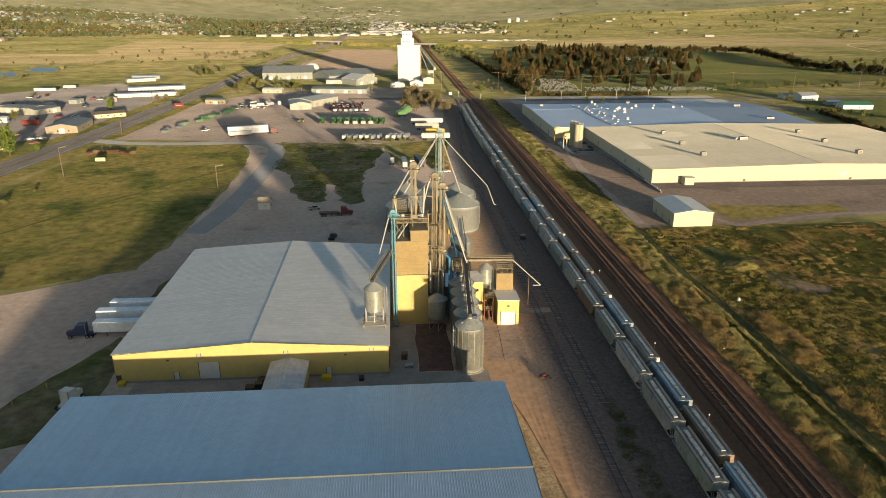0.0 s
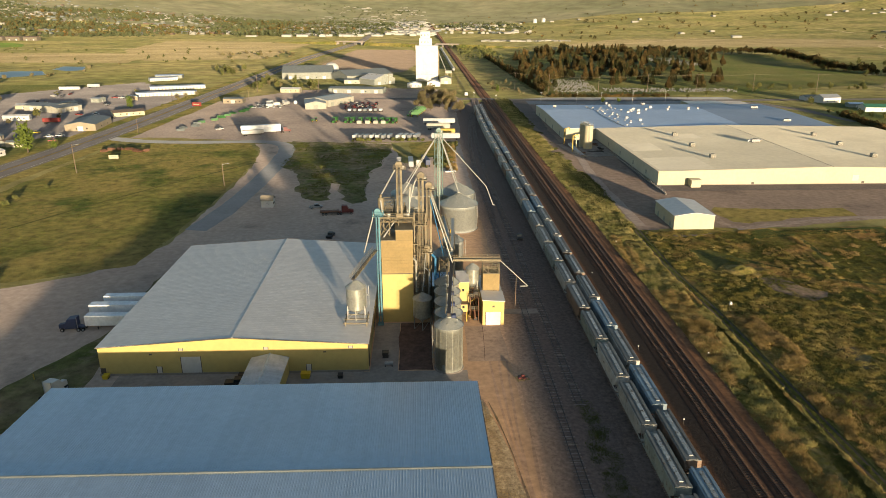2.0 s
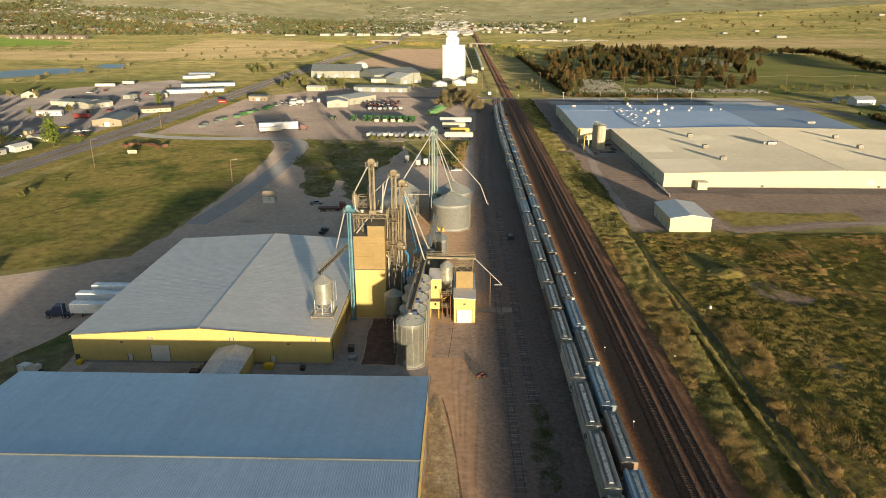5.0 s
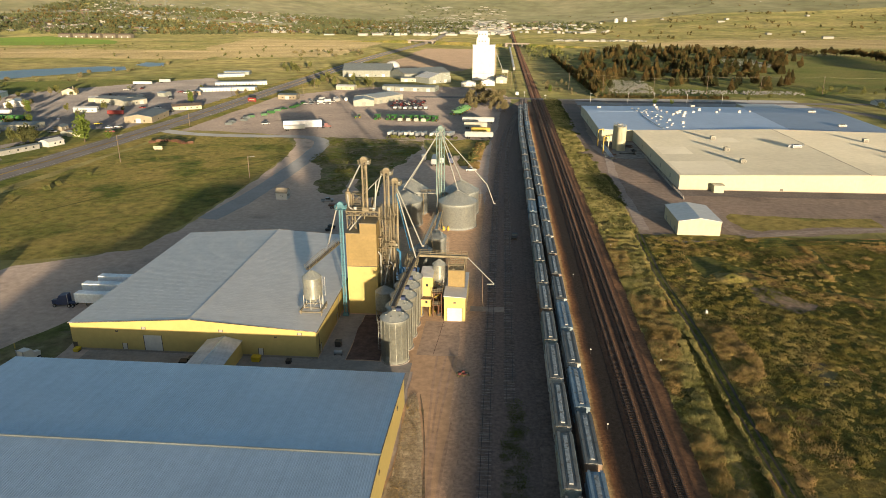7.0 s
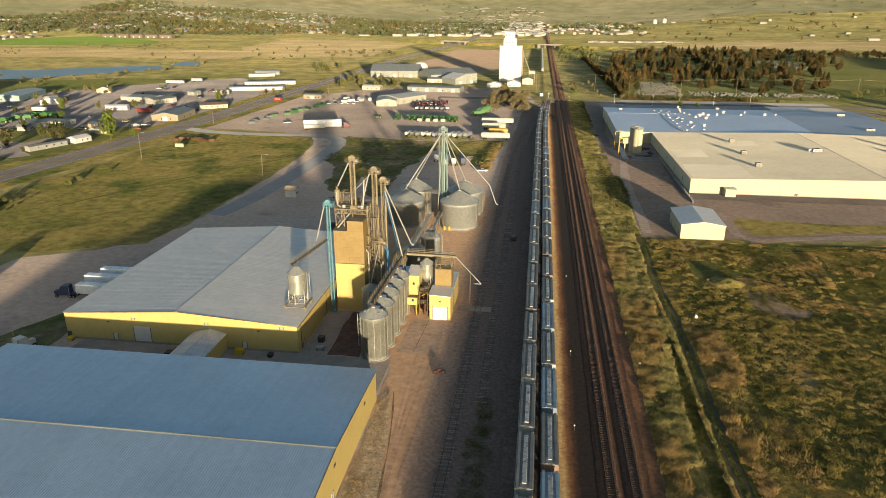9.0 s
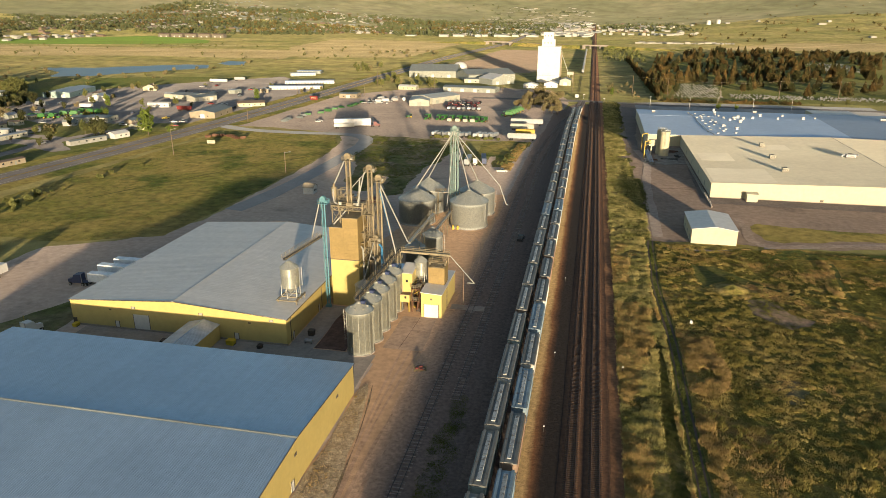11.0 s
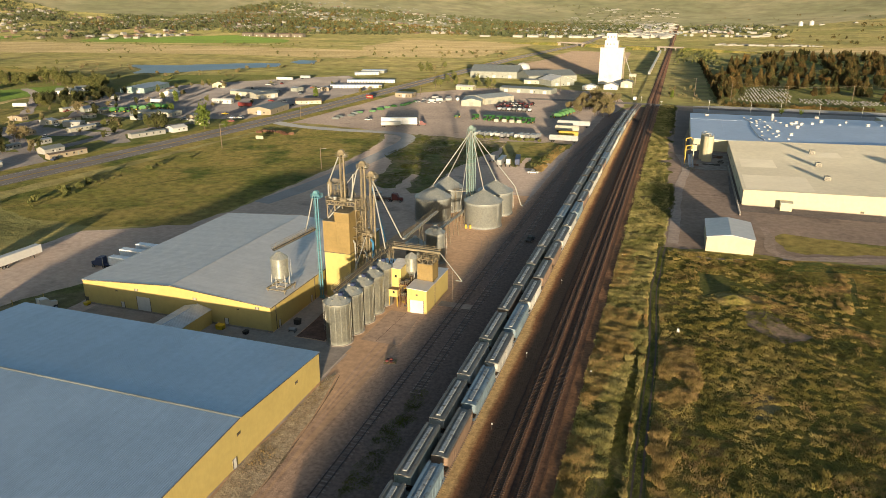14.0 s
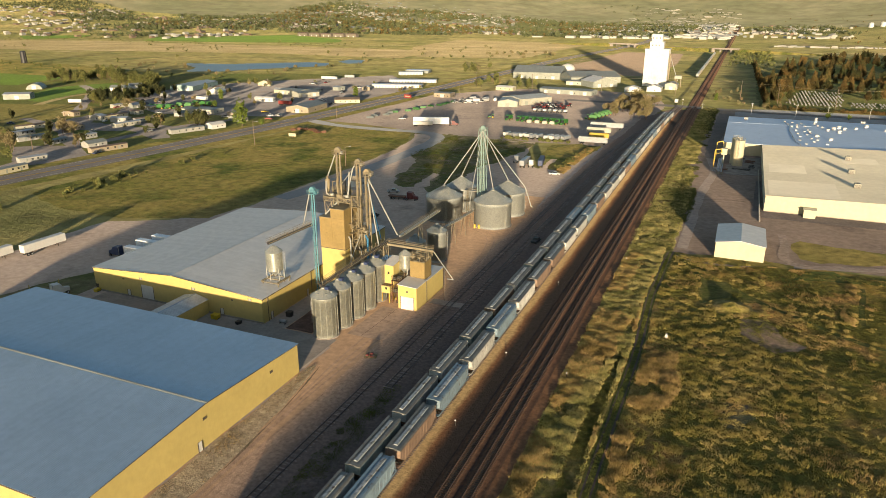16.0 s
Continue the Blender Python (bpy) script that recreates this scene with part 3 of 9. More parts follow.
patch("dirt_yard", [(-150, -60), (-126, 60), (-122, 130), (-119, 196), (-98, 206), (-81, 236), (-79, 286), (-79, 360), (-84, 405), (-92, 428), (-64, 428), (-8, 428), (0, 372), (14, 356), (18, 430), (36, 430), (44, 300), (50, 120), (50, -60)], 0.03, YARD_PALE, "pinkish grey packed gravel yard round the grain works", "yard", 1.5)
patch("dirt_apron", [(-4, 138), (-4, 216), (6, 300), (34, 300), (37, 200), (36.5, 130), (36, -60), (22, -60), (22, 138)], 0.06, DIRT, "pinkish brown packed dirt apron beside the bins", "yard", 1.2)
patch("machinery_yard", [(-190, 452), (-150, 450), (-92, 438), (-62, 430), (40, 430), (50, 640), (30, 720), (-40, 735), (-110, 715), (-150, 660), (-182, 610)], 0.05, LOT, "bare dirt lot with parked farm machinery", "yard", 2.0)
PLOT = [(-65, 364), (-51, 344), (-47, 315), (-43, 298), (-35, 292), (-31, 295), (-33, 325), (-28, 323), (-24, 294), (-18, 287), (-14, 292), (-17, 338), (-12, 358), (-7, 397), (-8, 424), (-30, 427), (-52, 432), (-69, 434), (-70, 416), (-66, 384)]
patch("crop_plot", PLOT, 0.07, CROP, "green weedy plot between gravel lanes", "grass", 3.0)
patch("roadside_field", [(-85, 215), (-119, 200), (-155, 202), (-190, 215), (-176, 430), (-150, 436), (-96, 430), (-84, 400), (-80, 360), (-80, 290), (-83, 236)], 0.045, MOWN, "olive roadside grass field", "grass", 2.0)
patch("west_settlement_ground", [(-214, 120), (-330, 150), (-520, 260), (-640, 420), (-720, 560), (-600, 700), (-430, 775), (-230, 770), (-205, 600), (-206, 440)], 0.02, LAWN, "worn green grass among trailers and sheds", "ground", 4.0)
patch("west_pasture", [(-330, 140), (-530, 255), (-650, 420), (-728, 560), (-600, 712), (-800, 760), (-1150, 820), (-1500, 700), (-1500, 100)], 0.012, MOWN, "green pasture west of the settlement", "grass", 6.0, 12.0)
patch("settlement_lot", [(-213, 456), (-330, 430), (-420, 500), (-452, 600), (-385, 700), (-300, 800), (-213, 690)], 0.04, GREY_LOT, "grey paved lots round small workshops", "yard", 4.0)
patch("settlement_lot", [(-300, 288), (-264, 260), (-242, 256), (-228, 284), (-238, 290), (-262, 304), (-285, 300)], 0.042, GREY_LOT, "grey gravel lot between mobile homes", "yard", 3.0)
patch("settlement_lot", [(-372, 412), (-357, 352), (-322, 347), (-300, 351), (-280, 361), (-240, 341), (-235, 350), (-262, 374), (-300, 374), (-338, 378), (-354, 404)], 0.043, GREY_LOT, "grey gravel lane and lots between homes", "yard", 3.0)
patch("settlement_pasture", [(-470, 430), (-430, 446), (-392, 440), (-376, 412), (-362, 350), (-330, 300), (-360, 220), (-480, 290), (-560, 400)], 0.036, MEADOW_DULL, "dull olive pasture beside the homes", "grass", 4.0, 8.0)
ribbon("farm_track", smooth_line([(-462, 430), (-474, 452), (-489, 492), (-478, 522), (-474, 550)], 8), 9, 0.066, STRAW, "pale dirt track to a farmhouse", "track", 1.5)
for line in ([(-246, 222), (-262, 300), (-262, 380), (-246, 430)], [(-262, 300), (-330, 345), (-400, 370)], [(-262, 380), (-330, 400), (-390, 470)], [(-400, 420), (-500, 520), (-560, 560)]):
    ribbon("settlement_lane", smooth_line(line, 8), 9, 0.055 + 0.00002 * abs(line[1][0]), GREY_LOT, "grey lane between the homes", "road", 1.5)
patch("plant_yard", [(94, 250), (92, 246), (160, 250), (210, 262), (300, 270), (300, 640), (96, 640), (88, 560), (86, 496), (88, 380)], 0.03, PLANT_YARD, "dirt and gravel yard round the low factory", "yard", 1.5)
patch("plant_dirt", [(128, 262), (292, 268), (292, 306), (128, 308)], 0.05, PLANT_YARD, "bare pinkish dirt before the factory", "yard", 1.5)
patch("plant_grass", [(132.5, 273), (136, 277), (149, 275), (164, 272.5), (190, 274), (190, 262), (162, 260.5), (150, 256), (140, 253.5), (134.7, 256)], 0.07, MOWN, "patch of rough olive grass beside the white shed", "grass", 1.5, 2.0)
patch("plant_grass", [(95.6, 244.5), (108.4, 249), (124, 249), (132, 247.8), (132, 244), (115, 240.5), (96, 241)], 0.074, MOWN, "strip of olive grass before the white shed", "grass", 0.8, 2.0)
patch("plant_grass", [(135.5, 243), (144, 246.6), (146, 244), (160, 245.5), (190, 248), (190, 240), (159, 240), (144.6, 237), (131.5, 234.5)], 0.076, CROP_GREEN, "dark green strip of grass along a lane", "grass", 0.8, 2.0)
ribbon("plant_lane", smooth_line([(129.7, 283), (130.4, 271), (129.8, 254), (135.8, 248.6), (148.3, 252.5), (162, 254.5), (190, 258)], 4), 3.2, 0.085, LANE_DIRT, "worn dirt lane round the white shed", "road", 0.6)
patch("berm_grass", [(19, 356), (27, 358), (34, 430), (20, 434), (4, 425), (6, 380), (18, 384)], 0.075, MOWN, "overgrown grassy berm beside the spur", "grass", 2.0)
patch("fresh_grass", [(114.3, 149.1), (120.4, 150.9), (121, 145), (118, 139), (114.8, 138.8)], 0.05, CROP, "spot of fresh green grass", "grass", 2.0, 2.0)
patch("spur_fringe", [(31.0, -60), (31.6, 130), (31.4, 166), (34.0, 180), (34.6, 240), (35.5, 430), (40, 500), (40, -60)], 0.07, SPUR_GROUND, "trodden brown dirt blending into cinders and a painted train shadow", "track bed", 0.8, 2.5)
patch("spur_bed", [(38.2, -60), (38.2, 130), (38.2, 240), (38.2, 430), (40, 560), (52, 600), (52, -60)], 0.08, SPUR_GROUND, "dark cindery ground under the spur tracks", "track bed", 1.0, 1.2)
patch("train_bed", [(50, -60), (50, 600), (62, 640), (62.4, -60)], 0.10, YARD_BALLAST, "dark ballast under the standing trains", "track bed", 0.3)
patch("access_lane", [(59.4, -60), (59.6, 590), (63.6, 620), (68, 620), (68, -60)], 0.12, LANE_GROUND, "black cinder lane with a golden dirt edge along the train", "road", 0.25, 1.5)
patch("main_bed", [(67.2, -60), (67.4, 640), (63.8, 1500), (62.4, 1840), (72.4, 1840), (73.8, 1500), (77.4, 640), (77.2, -60)], 0.16, MAIN_BALLAST, "brown ballast bed of the main line", "track bed", 0.2, 6.0)
ribbon("main_bed", [(67.4 - (y - 1840) * 0.003, y) for y in range(1830, 3440, 40)], 12, 1.2, MAIN_BALLAST, "brown ballast bed of the main line running to the horizon", "track bed")
patch("dirt_shoulder", [(76.8, -60), (76.8, 640), (79.4, 640), (79.3, 300), (79.1, -60)], 0.18, BROWN_DIRT, "brown dirt shoulder along the main line", "track bed", 0.3, 1.5)
patch("crossing_road", [(-40, 640), (60, 634), (130, 620), (300, 618), (470, 622), (470, 632), (300, 628), (130, 632), (60, 648), (-40, 652)], 0.20, ASPHALT, "narrow asphalt road over the level crossing", "road", 0.6)
patch("farm_lawn", [(312, 400), (318, 440), (336, 520), (346, 545), (360, 600), (420, 640), (520, 640), (520, 420), (420, 390)], 0.04, LAWN, "dark green lawn and paddock round the farmhouse", "grass", 3.0)
patch("plant_drive", [(250, 618), (300, 600), (322, 560), (330, 500), (336, 500), (332, 566), (312, 606), (280, 618)], 0.06, ASPHALT, "asphalt drive beside the factory", "road", 0.6)
patch("cemetery_lawn", [(124, 668), (330, 664), (440, 820), (560, 1230), (400, 1400), (250, 1400), (150, 1143), (122, 962)], 0.03, LAWN, "cemetery lawn under dark conifers", "grass", 3.0)
patch("green_meadow", [(340, 690), (600, 780), (700, 1230), (560, 1240), (420, 1080), (360, 800)], 0.05, LAWN, "green mown meadow beyond the cemetery", "grass", 4.0)
patch("car_park", [(106, 602), (106, 640), (130, 648), (300, 646), (300, 552), (284, 552), (284, 598), (128, 600)], 0.09, DRIVE, "grey asphalt car park behind the factory", "car park", 0.6)
patch("front_apron", [(122.8, 304.5), (122.8, 314.7), (310, 314.7), (310, 304)], 0.08, APRON, "dark asphalt apron along the factory front", "road", 0.3)
patch("wall_lane", [(123.0, 313), (119.6, 314), (121.0, 372), (123.6, 372)], 0.075, APRON, "dark asphalt lane along the factory side", "road", 0.3)
patch("cinder_lane", [(94.0, 610), (93.0, 464), (94.5, 425), (99, 405), (99, 470), (105, 560), (106, 606)], 0.07, APRON, "dark lane beside the factory", "road", 1.2)
patch("silo_slab", [(105.5, 384.7), (109.5, 380.5), (123.4, 385), (123.6, 432), (112, 432), (106.5, 404)], 0.08, SLAB, "stained concrete slab round the silos", "pad", 0.3)
ribbon("pale_lane", smooth_line([(96.5, 252), (97, 285), (97.2, 320), (98.6, 350), (101, 385), (97, 420)], 5), 4.0, 0.082, LOT, "pale worn lane along the verge", "road", 0.7)
for line in ([(98.6, 324.2), (108, 328), (120, 327.5)], [(109, 380), (116, 383), (123, 384)]):
    ribbon("tyre_track", smooth_line(line, 3), 0.35, 0.095 + 0.0001 * line[0][1] - 0.03, DAMP, "dark tyre mark over the factory yard", "track", 0.3)
patch("ploughed_field", [(-135, 930), (-10, 910), (14, 1100), (0, 1390), (-110, 1400), (-128, 1150)], 0.04, PLOUGHED, "bare pinkish ploughed field", "field", 4.0)
patch("far_green_plot", [(170, 1770), (350, 1790), (345, 1870), (180, 1860)], 0.09, CROP, "green plot beside far sheds", "field", 4.0)
patch("shadow_meadow", [(-140, 900), (-165, 1200), (-110, 1230), (-150, 905)], 0.05, CROP, "green verge by the highway", "grass", 3.0)
for poly in ([(-1340, 1406), (-1070, 1415), (-884, 1483), (-814, 1514), (-878, 1640), (-1240, 1900), (-1440, 1890), (-1600, 1800)], [(-1700, 1345), (-1630, 1444), (-1712, 1575), (-1900, 1720), (-2080, 1800), (-2200, 1690)], [(-497, 449), (-473, 443), (-499, 504), (-508, 543), (-528, 584), (-551, 593), (-569, 535), (-545, 489)], [(-652, 530), (-630, 534), (-642, 562), (-648, 600), (-676, 626), (-784, 622), (-720, 560)]):
    patch("green_field", poly, 0.06 + 0.00001 * abs(poly[0][0]), GREEN_CROP, "bright green irrigated crop field", "field", 6.0, 12.0)
for poly in ([(-1900, 900), (-1300, 1000), (-700, 1100), (-430, 1080), (-460, 1300), (-900, 1330), (-1500, 1340), (-2100, 1150)], [(-420, 1120), (-240, 1150), (-230, 1700), (-600, 1760), (-560, 1400)], [(300, 1500), (900, 1450), (1500, 1600), (1300, 1850), (500, 1800)]):
    patch("stubble_field", poly, 0.03 + 0.00001 * abs(poly[0][0]), STRAW, "wide tan stubble field", "field", 9.0, 15.0)
patch("pond", [(-690, 850), (-612, 868), (-568, 905), (-522, 944), (-484, 944), (-455, 892), (-490, 845), (-520, 800), (-536, 764), (-578, 738), (-614, 797)], 0.08, WATER, "still pale blue pond in the pasture", "pond", 6.0, 8.0)
patch("pond", [(-483, 968), (-492, 1018), (-460, 1012), (-435, 958), (-452, 944)], 0.08, WATER, "small still blue pond in the pasture", "pond", 4.0, 8.0)

HIGHWAY = smooth_line([(-262, 40), (-240, 130), (-223, 225), (-206, 365), (-197, 480), (-192, 590), (-188, 700), (-183, 850), (-173, 1150), (-158, 1335), (-135, 1600), (-126, 1840)], 14)
for shift in (-15.5, 15.5):
    ribbon("highway_verge", HIGHWAY, 11, 0.08, MOWN, "olive grass verge along the highway", "grass", 2.0, shift=shift)
highway = ribbon("highway", HIGHWAY, 21, 0.10, ASPHALT, "grey asphalt highway with double yellow centre lines", "road")
ribbon("centre_line", HIGHWAY, 0.75, 0.13, PAINT_YELLOW, "", "", parent=highway, shift=0.5, kind="")
ribbon("centre_line", HIGHWAY, 0.75, 0.13, PAINT_YELLOW, "", "", parent=highway, shift=-0.5, kind="")
ribbon("edge_line", HIGHWAY, 0.25, 0.13, PAINT_WHITE, "", "", parent=highway, shift=8.4, kind="")
ribbon("edge_line", HIGHWAY, 0.25, 0.13, PAINT_WHITE, "", "", parent=highway, shift=-8.4, kind="")
ribbon("entrance_drive", smooth_line([(-194, 452), (-170, 440), (-145, 435), (-118, 434), (-92, 435), (-77, 428), (-69.5, 412), (-67.5, 380), (-68, 340), (-69.5, 305), (-72, 275), (-76, 252)], 6), 9.5, 0.09, DRIVE, "smooth grey drive curving into the yard", "road", 1.0)
ribbon("town_street", smooth_line([(-126, 1830), (-130, 2300), (-145, 3000), (-155, 3440)], 40), 16, 1.2, ASPHALT, "straight town street running to the horizon", "road")
PATH_LINE = smooth_line([(93.0, 20), (92.9, 107), (93.0, 123), (93.1, 140), (93.3, 162), (92.6, 183), (91.9, 204), (92.5, 219), (92.6, 233), (93.4, 247)], 5)
ribbon("field_path", PATH_LINE, 3.0, 0.05, LANE_GRASS, "dark green overgrown field path", "path", 0.5)
for shift in (-0.8, 0.8):
    ribbon("wheel_rut", PATH_LINE, 0.4, 0.07, DAMP, "worn wheel rut of a field path", "path", 0.2, shift=shift)
ribbon("yard_path", smooth_line([(96, 244), (107, 240), (127, 246), (140, 249), (162, 255), (200, 260), (290, 258)], 6), 4, 0.06, LOT, "gravel path before the factory", "path", 0.8)
for line in ([(140, 1500), (420, 1560), (800, 1900), (1300, 2100), (2200, 2300)], [(900, 1250), (1000, 1500), (1250, 1700), (1300, 2300)], [(-1200, 900), (-900, 1180), (-620, 1250), (-230, 1330)], [(-2000, 1120), (-1300, 1360), (-800, 1420), (-240, 1500)]):
    ribbon("dirt_track", smooth_line(line, 20), 6, 0.12, STRAW_PALE, "pale dirt track winding over the prairie", "path", 1.0)
ribbon("field_trace", smooth_line([(-149, 256), (-120, 310), (-79, 374)], 6), 1.2, 0.09, LANE_GRASS, "faint dark path across the grass", "path", 0.4)

for k, (line, w) in enumerate((([(30, 176), (34, 200), (30, 232), (20, 244)], 0.5), ([(32, 176), (36, 200), (32, 234), (21, 247)], 0.5))):
    ribbon("tyre_track", smooth_line(line, 3), w * 0.6, 0.072 + 0.003 * k, STREAK, "worn tyre track in the packed dirt", "track", 0.15)
for k, line in enumerate(([(-100, 520), (-84, 512), (-76, 518), (-82, 528), (-94, 524)], [(-96, 500), (-80, 506), (-68, 520), (-60, 540)], [(-120, 500), (-100, 530), (-70, 545), (-30, 540)])):
    ribbon("tyre_track", smooth_line(line, 4), 0.35, 0.095 + 0.003 * k, APRON, "dark tyre track over the gravel", "track", 0.25)
for k, x in enumerate((27.6, 29.3, 30.4, 32.2, 33.6)):
    ribbon("tyre_track", smooth_line([(x + 0.9 * math.sin(j * 0.8 + k), 62 + j * 14) for j in range(7)], 3), 0.55, 0.073 + 0.002 * k, STREAK, "faint worn tyre streak along the packed dirt", "track", 0.25)


# ---- steel halls ----
def roof_sheet(length, wide, ribs=2):
    """One ribbed roof sheet: width along x, up the slope along y."""
    row, high = [(0.0, 0.0)], 0.03 if ribs == 2 else 0.011
    for k in ((0.5, 1.0) if ribs == 2 else (1.0,)):
        row += [(wide * k - 0.2, 0.0), (wide * k - 0.15, high), (wide * k - 0.07, high), (wide * k - 0.02, 0.0)]
    row += [(wide, 0.0), (wide, -0.05), (0.0, -0.05)]
    bm = fresh()
    prism(bm, row, 0.0, length)
    return bm


def slope_frame(along, up, origin):
    x, y = Vector(along).normalized(), Vector(up).normalized()
    z = x.cross(y)
    return Matrix.Translation(origin) @ Matrix((x, y, z)).transposed().to_4x4()


def steel_hall(name, x0, x1, y0, y1, eave, ridge, axis, walls, roof_mat, wide, label, cap_mat=None):
    hall = thing(name, (x0 + x1) / 2, (y0 + y1) / 2, label, "warehouse")
    cx, cy = (x0 + x1) / 2, (y0 + y1) / 2
    hx, hy = (x1 - x0) / 2, (y1 - y0) / 2
    th = 0.25
    south_north, east_west = walls
    if axis == "y":                      # gables face south and north
        gable = [(-hx, 0), (hx, 0), (hx, eave), (0, ridge), (-hx, eave)]
        for ya, yb in ((-hy, -hy + th), (hy - th, hy)):
            bm = fresh()
            prism(bm, gable, ya, yb)
            part("wall", bm, south_north, hall)
        for xa, xb in ((-hx, -hx + th), (hx - th, hx)):
            bm = fresh()
            part("wall", box(bm, xa, xb, -hy + th, hy - th, 0, eave), east_west, hall)
        run, rise, length = hx + 0.35, ridge - eave, 2 * hy + 0.5
    else:
        gable = [(-hy, 0), (hy, 0), (hy, eave), (0, ridge), (-hy, eave)]
        for xa, xb in ((-hx, -hx + th), (hx - th, hx)):
            bm = fresh()
            prism(bm, gable, xa, xb)
            bmesh.ops.transform(bm, matrix=Matrix(((0, 1, 0, 0), (1, 0, 0, 0), (0, 0, 1, 0), (0, 0, 0, 1))), verts=bm.verts)
            bmesh.ops.reverse_faces(bm, faces=bm.faces)
            part("wall", bm, east_west, hall)
        for ya, yb in ((-hy, -hy + th), (hy - th, hy)):
            bm = fresh()
            part("wall", box(bm, -hx + th, hx - th, ya, yb, 0, eave), south_north, hall)
        run, rise, length = hy + 0.35, ridge - eave, 2 * hx + 0.5
    drop = rise * 0.35 / (run - 0.35)
    slope = math.hypot(run, rise + drop)
    count = int(round(length / wide))
    wide = length / count
    first = part("roof_panel", roof_sheet(slope, wide, 2 if axis == "x" else 1), roof_mat, hall)
    low = eave - drop + 0.08
    for side in (0, 1):
        for i in range(count):
            s = -length / 2 + i * wide
            if axis == "y":
                m = slope_frame((0, 1, 0), (-1, 0, (rise + drop) / run), (run, s, low)) if side else slope_frame((0, -1, 0), (1, 0, (rise + drop) / run), (-run, s + wide, low))
            else:
                m = slope_frame((1, 0, 0), (0, 1, (rise + drop) / run), (s, -run, low)) if not side else slope_frame((-1, 0, 0), (0, -1, (rise + drop) / run), (s + wide, run, low))
            if side == 0 and i == 0:
                first.matrix_basis = m
            else:
                again(first, hall, m)
    bm = fresh()
    tilt = (rise + drop) / run
    prism(bm, [(-0.3, ridge + 0.18 - 0.3 * tilt), (0, ridge + 0.2), (0.3, ridge + 0.18 - 0.3 * tilt), (0, ridge + 0.08)], -length / 2, length / 2)
    if axis == "x":
        bmesh.ops.transform(bm, matrix=Matrix.Rotation(radians(-90), 4, "Z"), verts=bm.verts)
    part("ridge_cap", bm, cap_mat or roof_mat, hall)
    for side in (-1, 1):
        bm = fresh()
        if axis == "y":
            box(bm, side * run - 0.08, side * run + 0.08, -length / 2, length / 2, low - 0.28, low - 0.05)
        else:
            box(bm, -length / 2, length / 2, side * run - 0.08, side * run + 0.08, low - 0.28, low - 0.05)
        part("gutter", bm, TRIM_DARK, hall)
    for side in (-1, 1):
        for way in (-1, 1):
            bm = fresh()
            a, b = (way * run, low - 0.1), (0, ridge + 0.06)
            if axis == "y":
                tube(bm, (a[0], side * (hy + 0.2), a[1]), (b[0], side * (hy + 0.2), b[1]), 0.11, n=4)
            else:
                tube(bm, (side * (hx + 0.2), a[0], a[1]), (side * (hx + 0.2), b[0], b[1]), 0.11, n=4)
            part("rake_trim", bm, TRIM_DARK, hall)
    return hall


def wall_door(hall, x, y, w, h, face, material=None, name="door", z=0.0):
    """A door leaf set in a casing on a wall; face: s, n, e or w; places are the hall's own."""
    bm, out = fresh(), {"s": (0, -1), "n": (0, 1), "e": (1, 0), "w": (-1, 0)}[face]
    if out[0]:
        box(bm, x - 0.06, x + 0.06, y - w / 2, y + w / 2, z, z + h)
    else:
        box(bm, x - w / 2, x + w / 2, y - 0.06, y + 0.06, z, z + h)
    leaf = part(name, bm, material or WHITE, hall)
    bm = fresh()
    for s in (-1, 1):
        if out[0]:
            box(bm, x - 0.04 + out[0] * 0.07, x + 0.04 + out[0] * 0.07, y + s * w / 2 - 0.07, y + s * w / 2 + 0.07, z, z + h + 0.1)
        else:
            box(bm, x + s * w / 2 - 0.07, x + s * w / 2 + 0.07, y - 0.04 + out[1] * 0.07, y + 0.04 + out[1] * 0.07, z, z + h + 0.1)
    part("casing", bm, TRIM_DARK, leaf)


front = steel_hall("front_warehouse", -65.3, 21.6, 63.5, 124.0, 7.4, 9.1, "x", (YELLOW_X, YELLOW_Y), ROOF_STEEL, 0.92, "long yellow steel warehouse with a blue-grey ribbed roof", RIDGE_CAP)
wall_door(front, 43.5, -3.0, 1.1, 2.1, "e")
wall_door(front, 43.5, 20.0, 0.8, 0.5, "e", TRIM_DARK, "wall_vent", 5.2)
wall_door(front, 43.5, -1.0, 0.8, 0.5, "e", TRIM_DARK, "wall_vent", 6.0)
rear = steel_hall("rear_warehouse", -64.2, -2.3, 142.2, 213.0, 7.3, 9.3, "y", (YELLOW_X, YELLOW_Y), ROOF_STEEL_WARM, 1.0, "wide yellow steel warehouse with a pale ribbed roof")
for dx, w, h, m in ((-17.9 + 0.5, 1.2, 2.2, WHITE), (-10.0, 4.6, 4.6, WHITE), (15.7 + 1.4, 1.2, 2.2, WHITE), (-30.3, 1.0, 2.0, TRIM_DARK)):
    wall_door(rear, dx, -35.4, w, h, "s", m)
for dy in (-31.5, -14.0):
    wall_door(rear, 30.95, dy, 1.0, 2.1, "e")
for dx in (-12.0, 7.5, 27.0):
    wall_door(rear, dx, -35.4, 1.0, 0.6, "s", PALE_STEEL, "wall_vent", 6.2)
for dx in (-19.0, 21.0):
    wall_door(rear, dx, -35.4, 0.5, 0.3, "s", TRIM_DARK, "wall_lamp", 5.2)
for dy in (-33.0, -12.0, 12.0):
    bm = fresh()
    part("downpipe", tube(bm, (31.05, dy, 0), (31.05, dy, 7.0), 0.09, n=6), TRIM_DARK, rear)
bm = fresh()
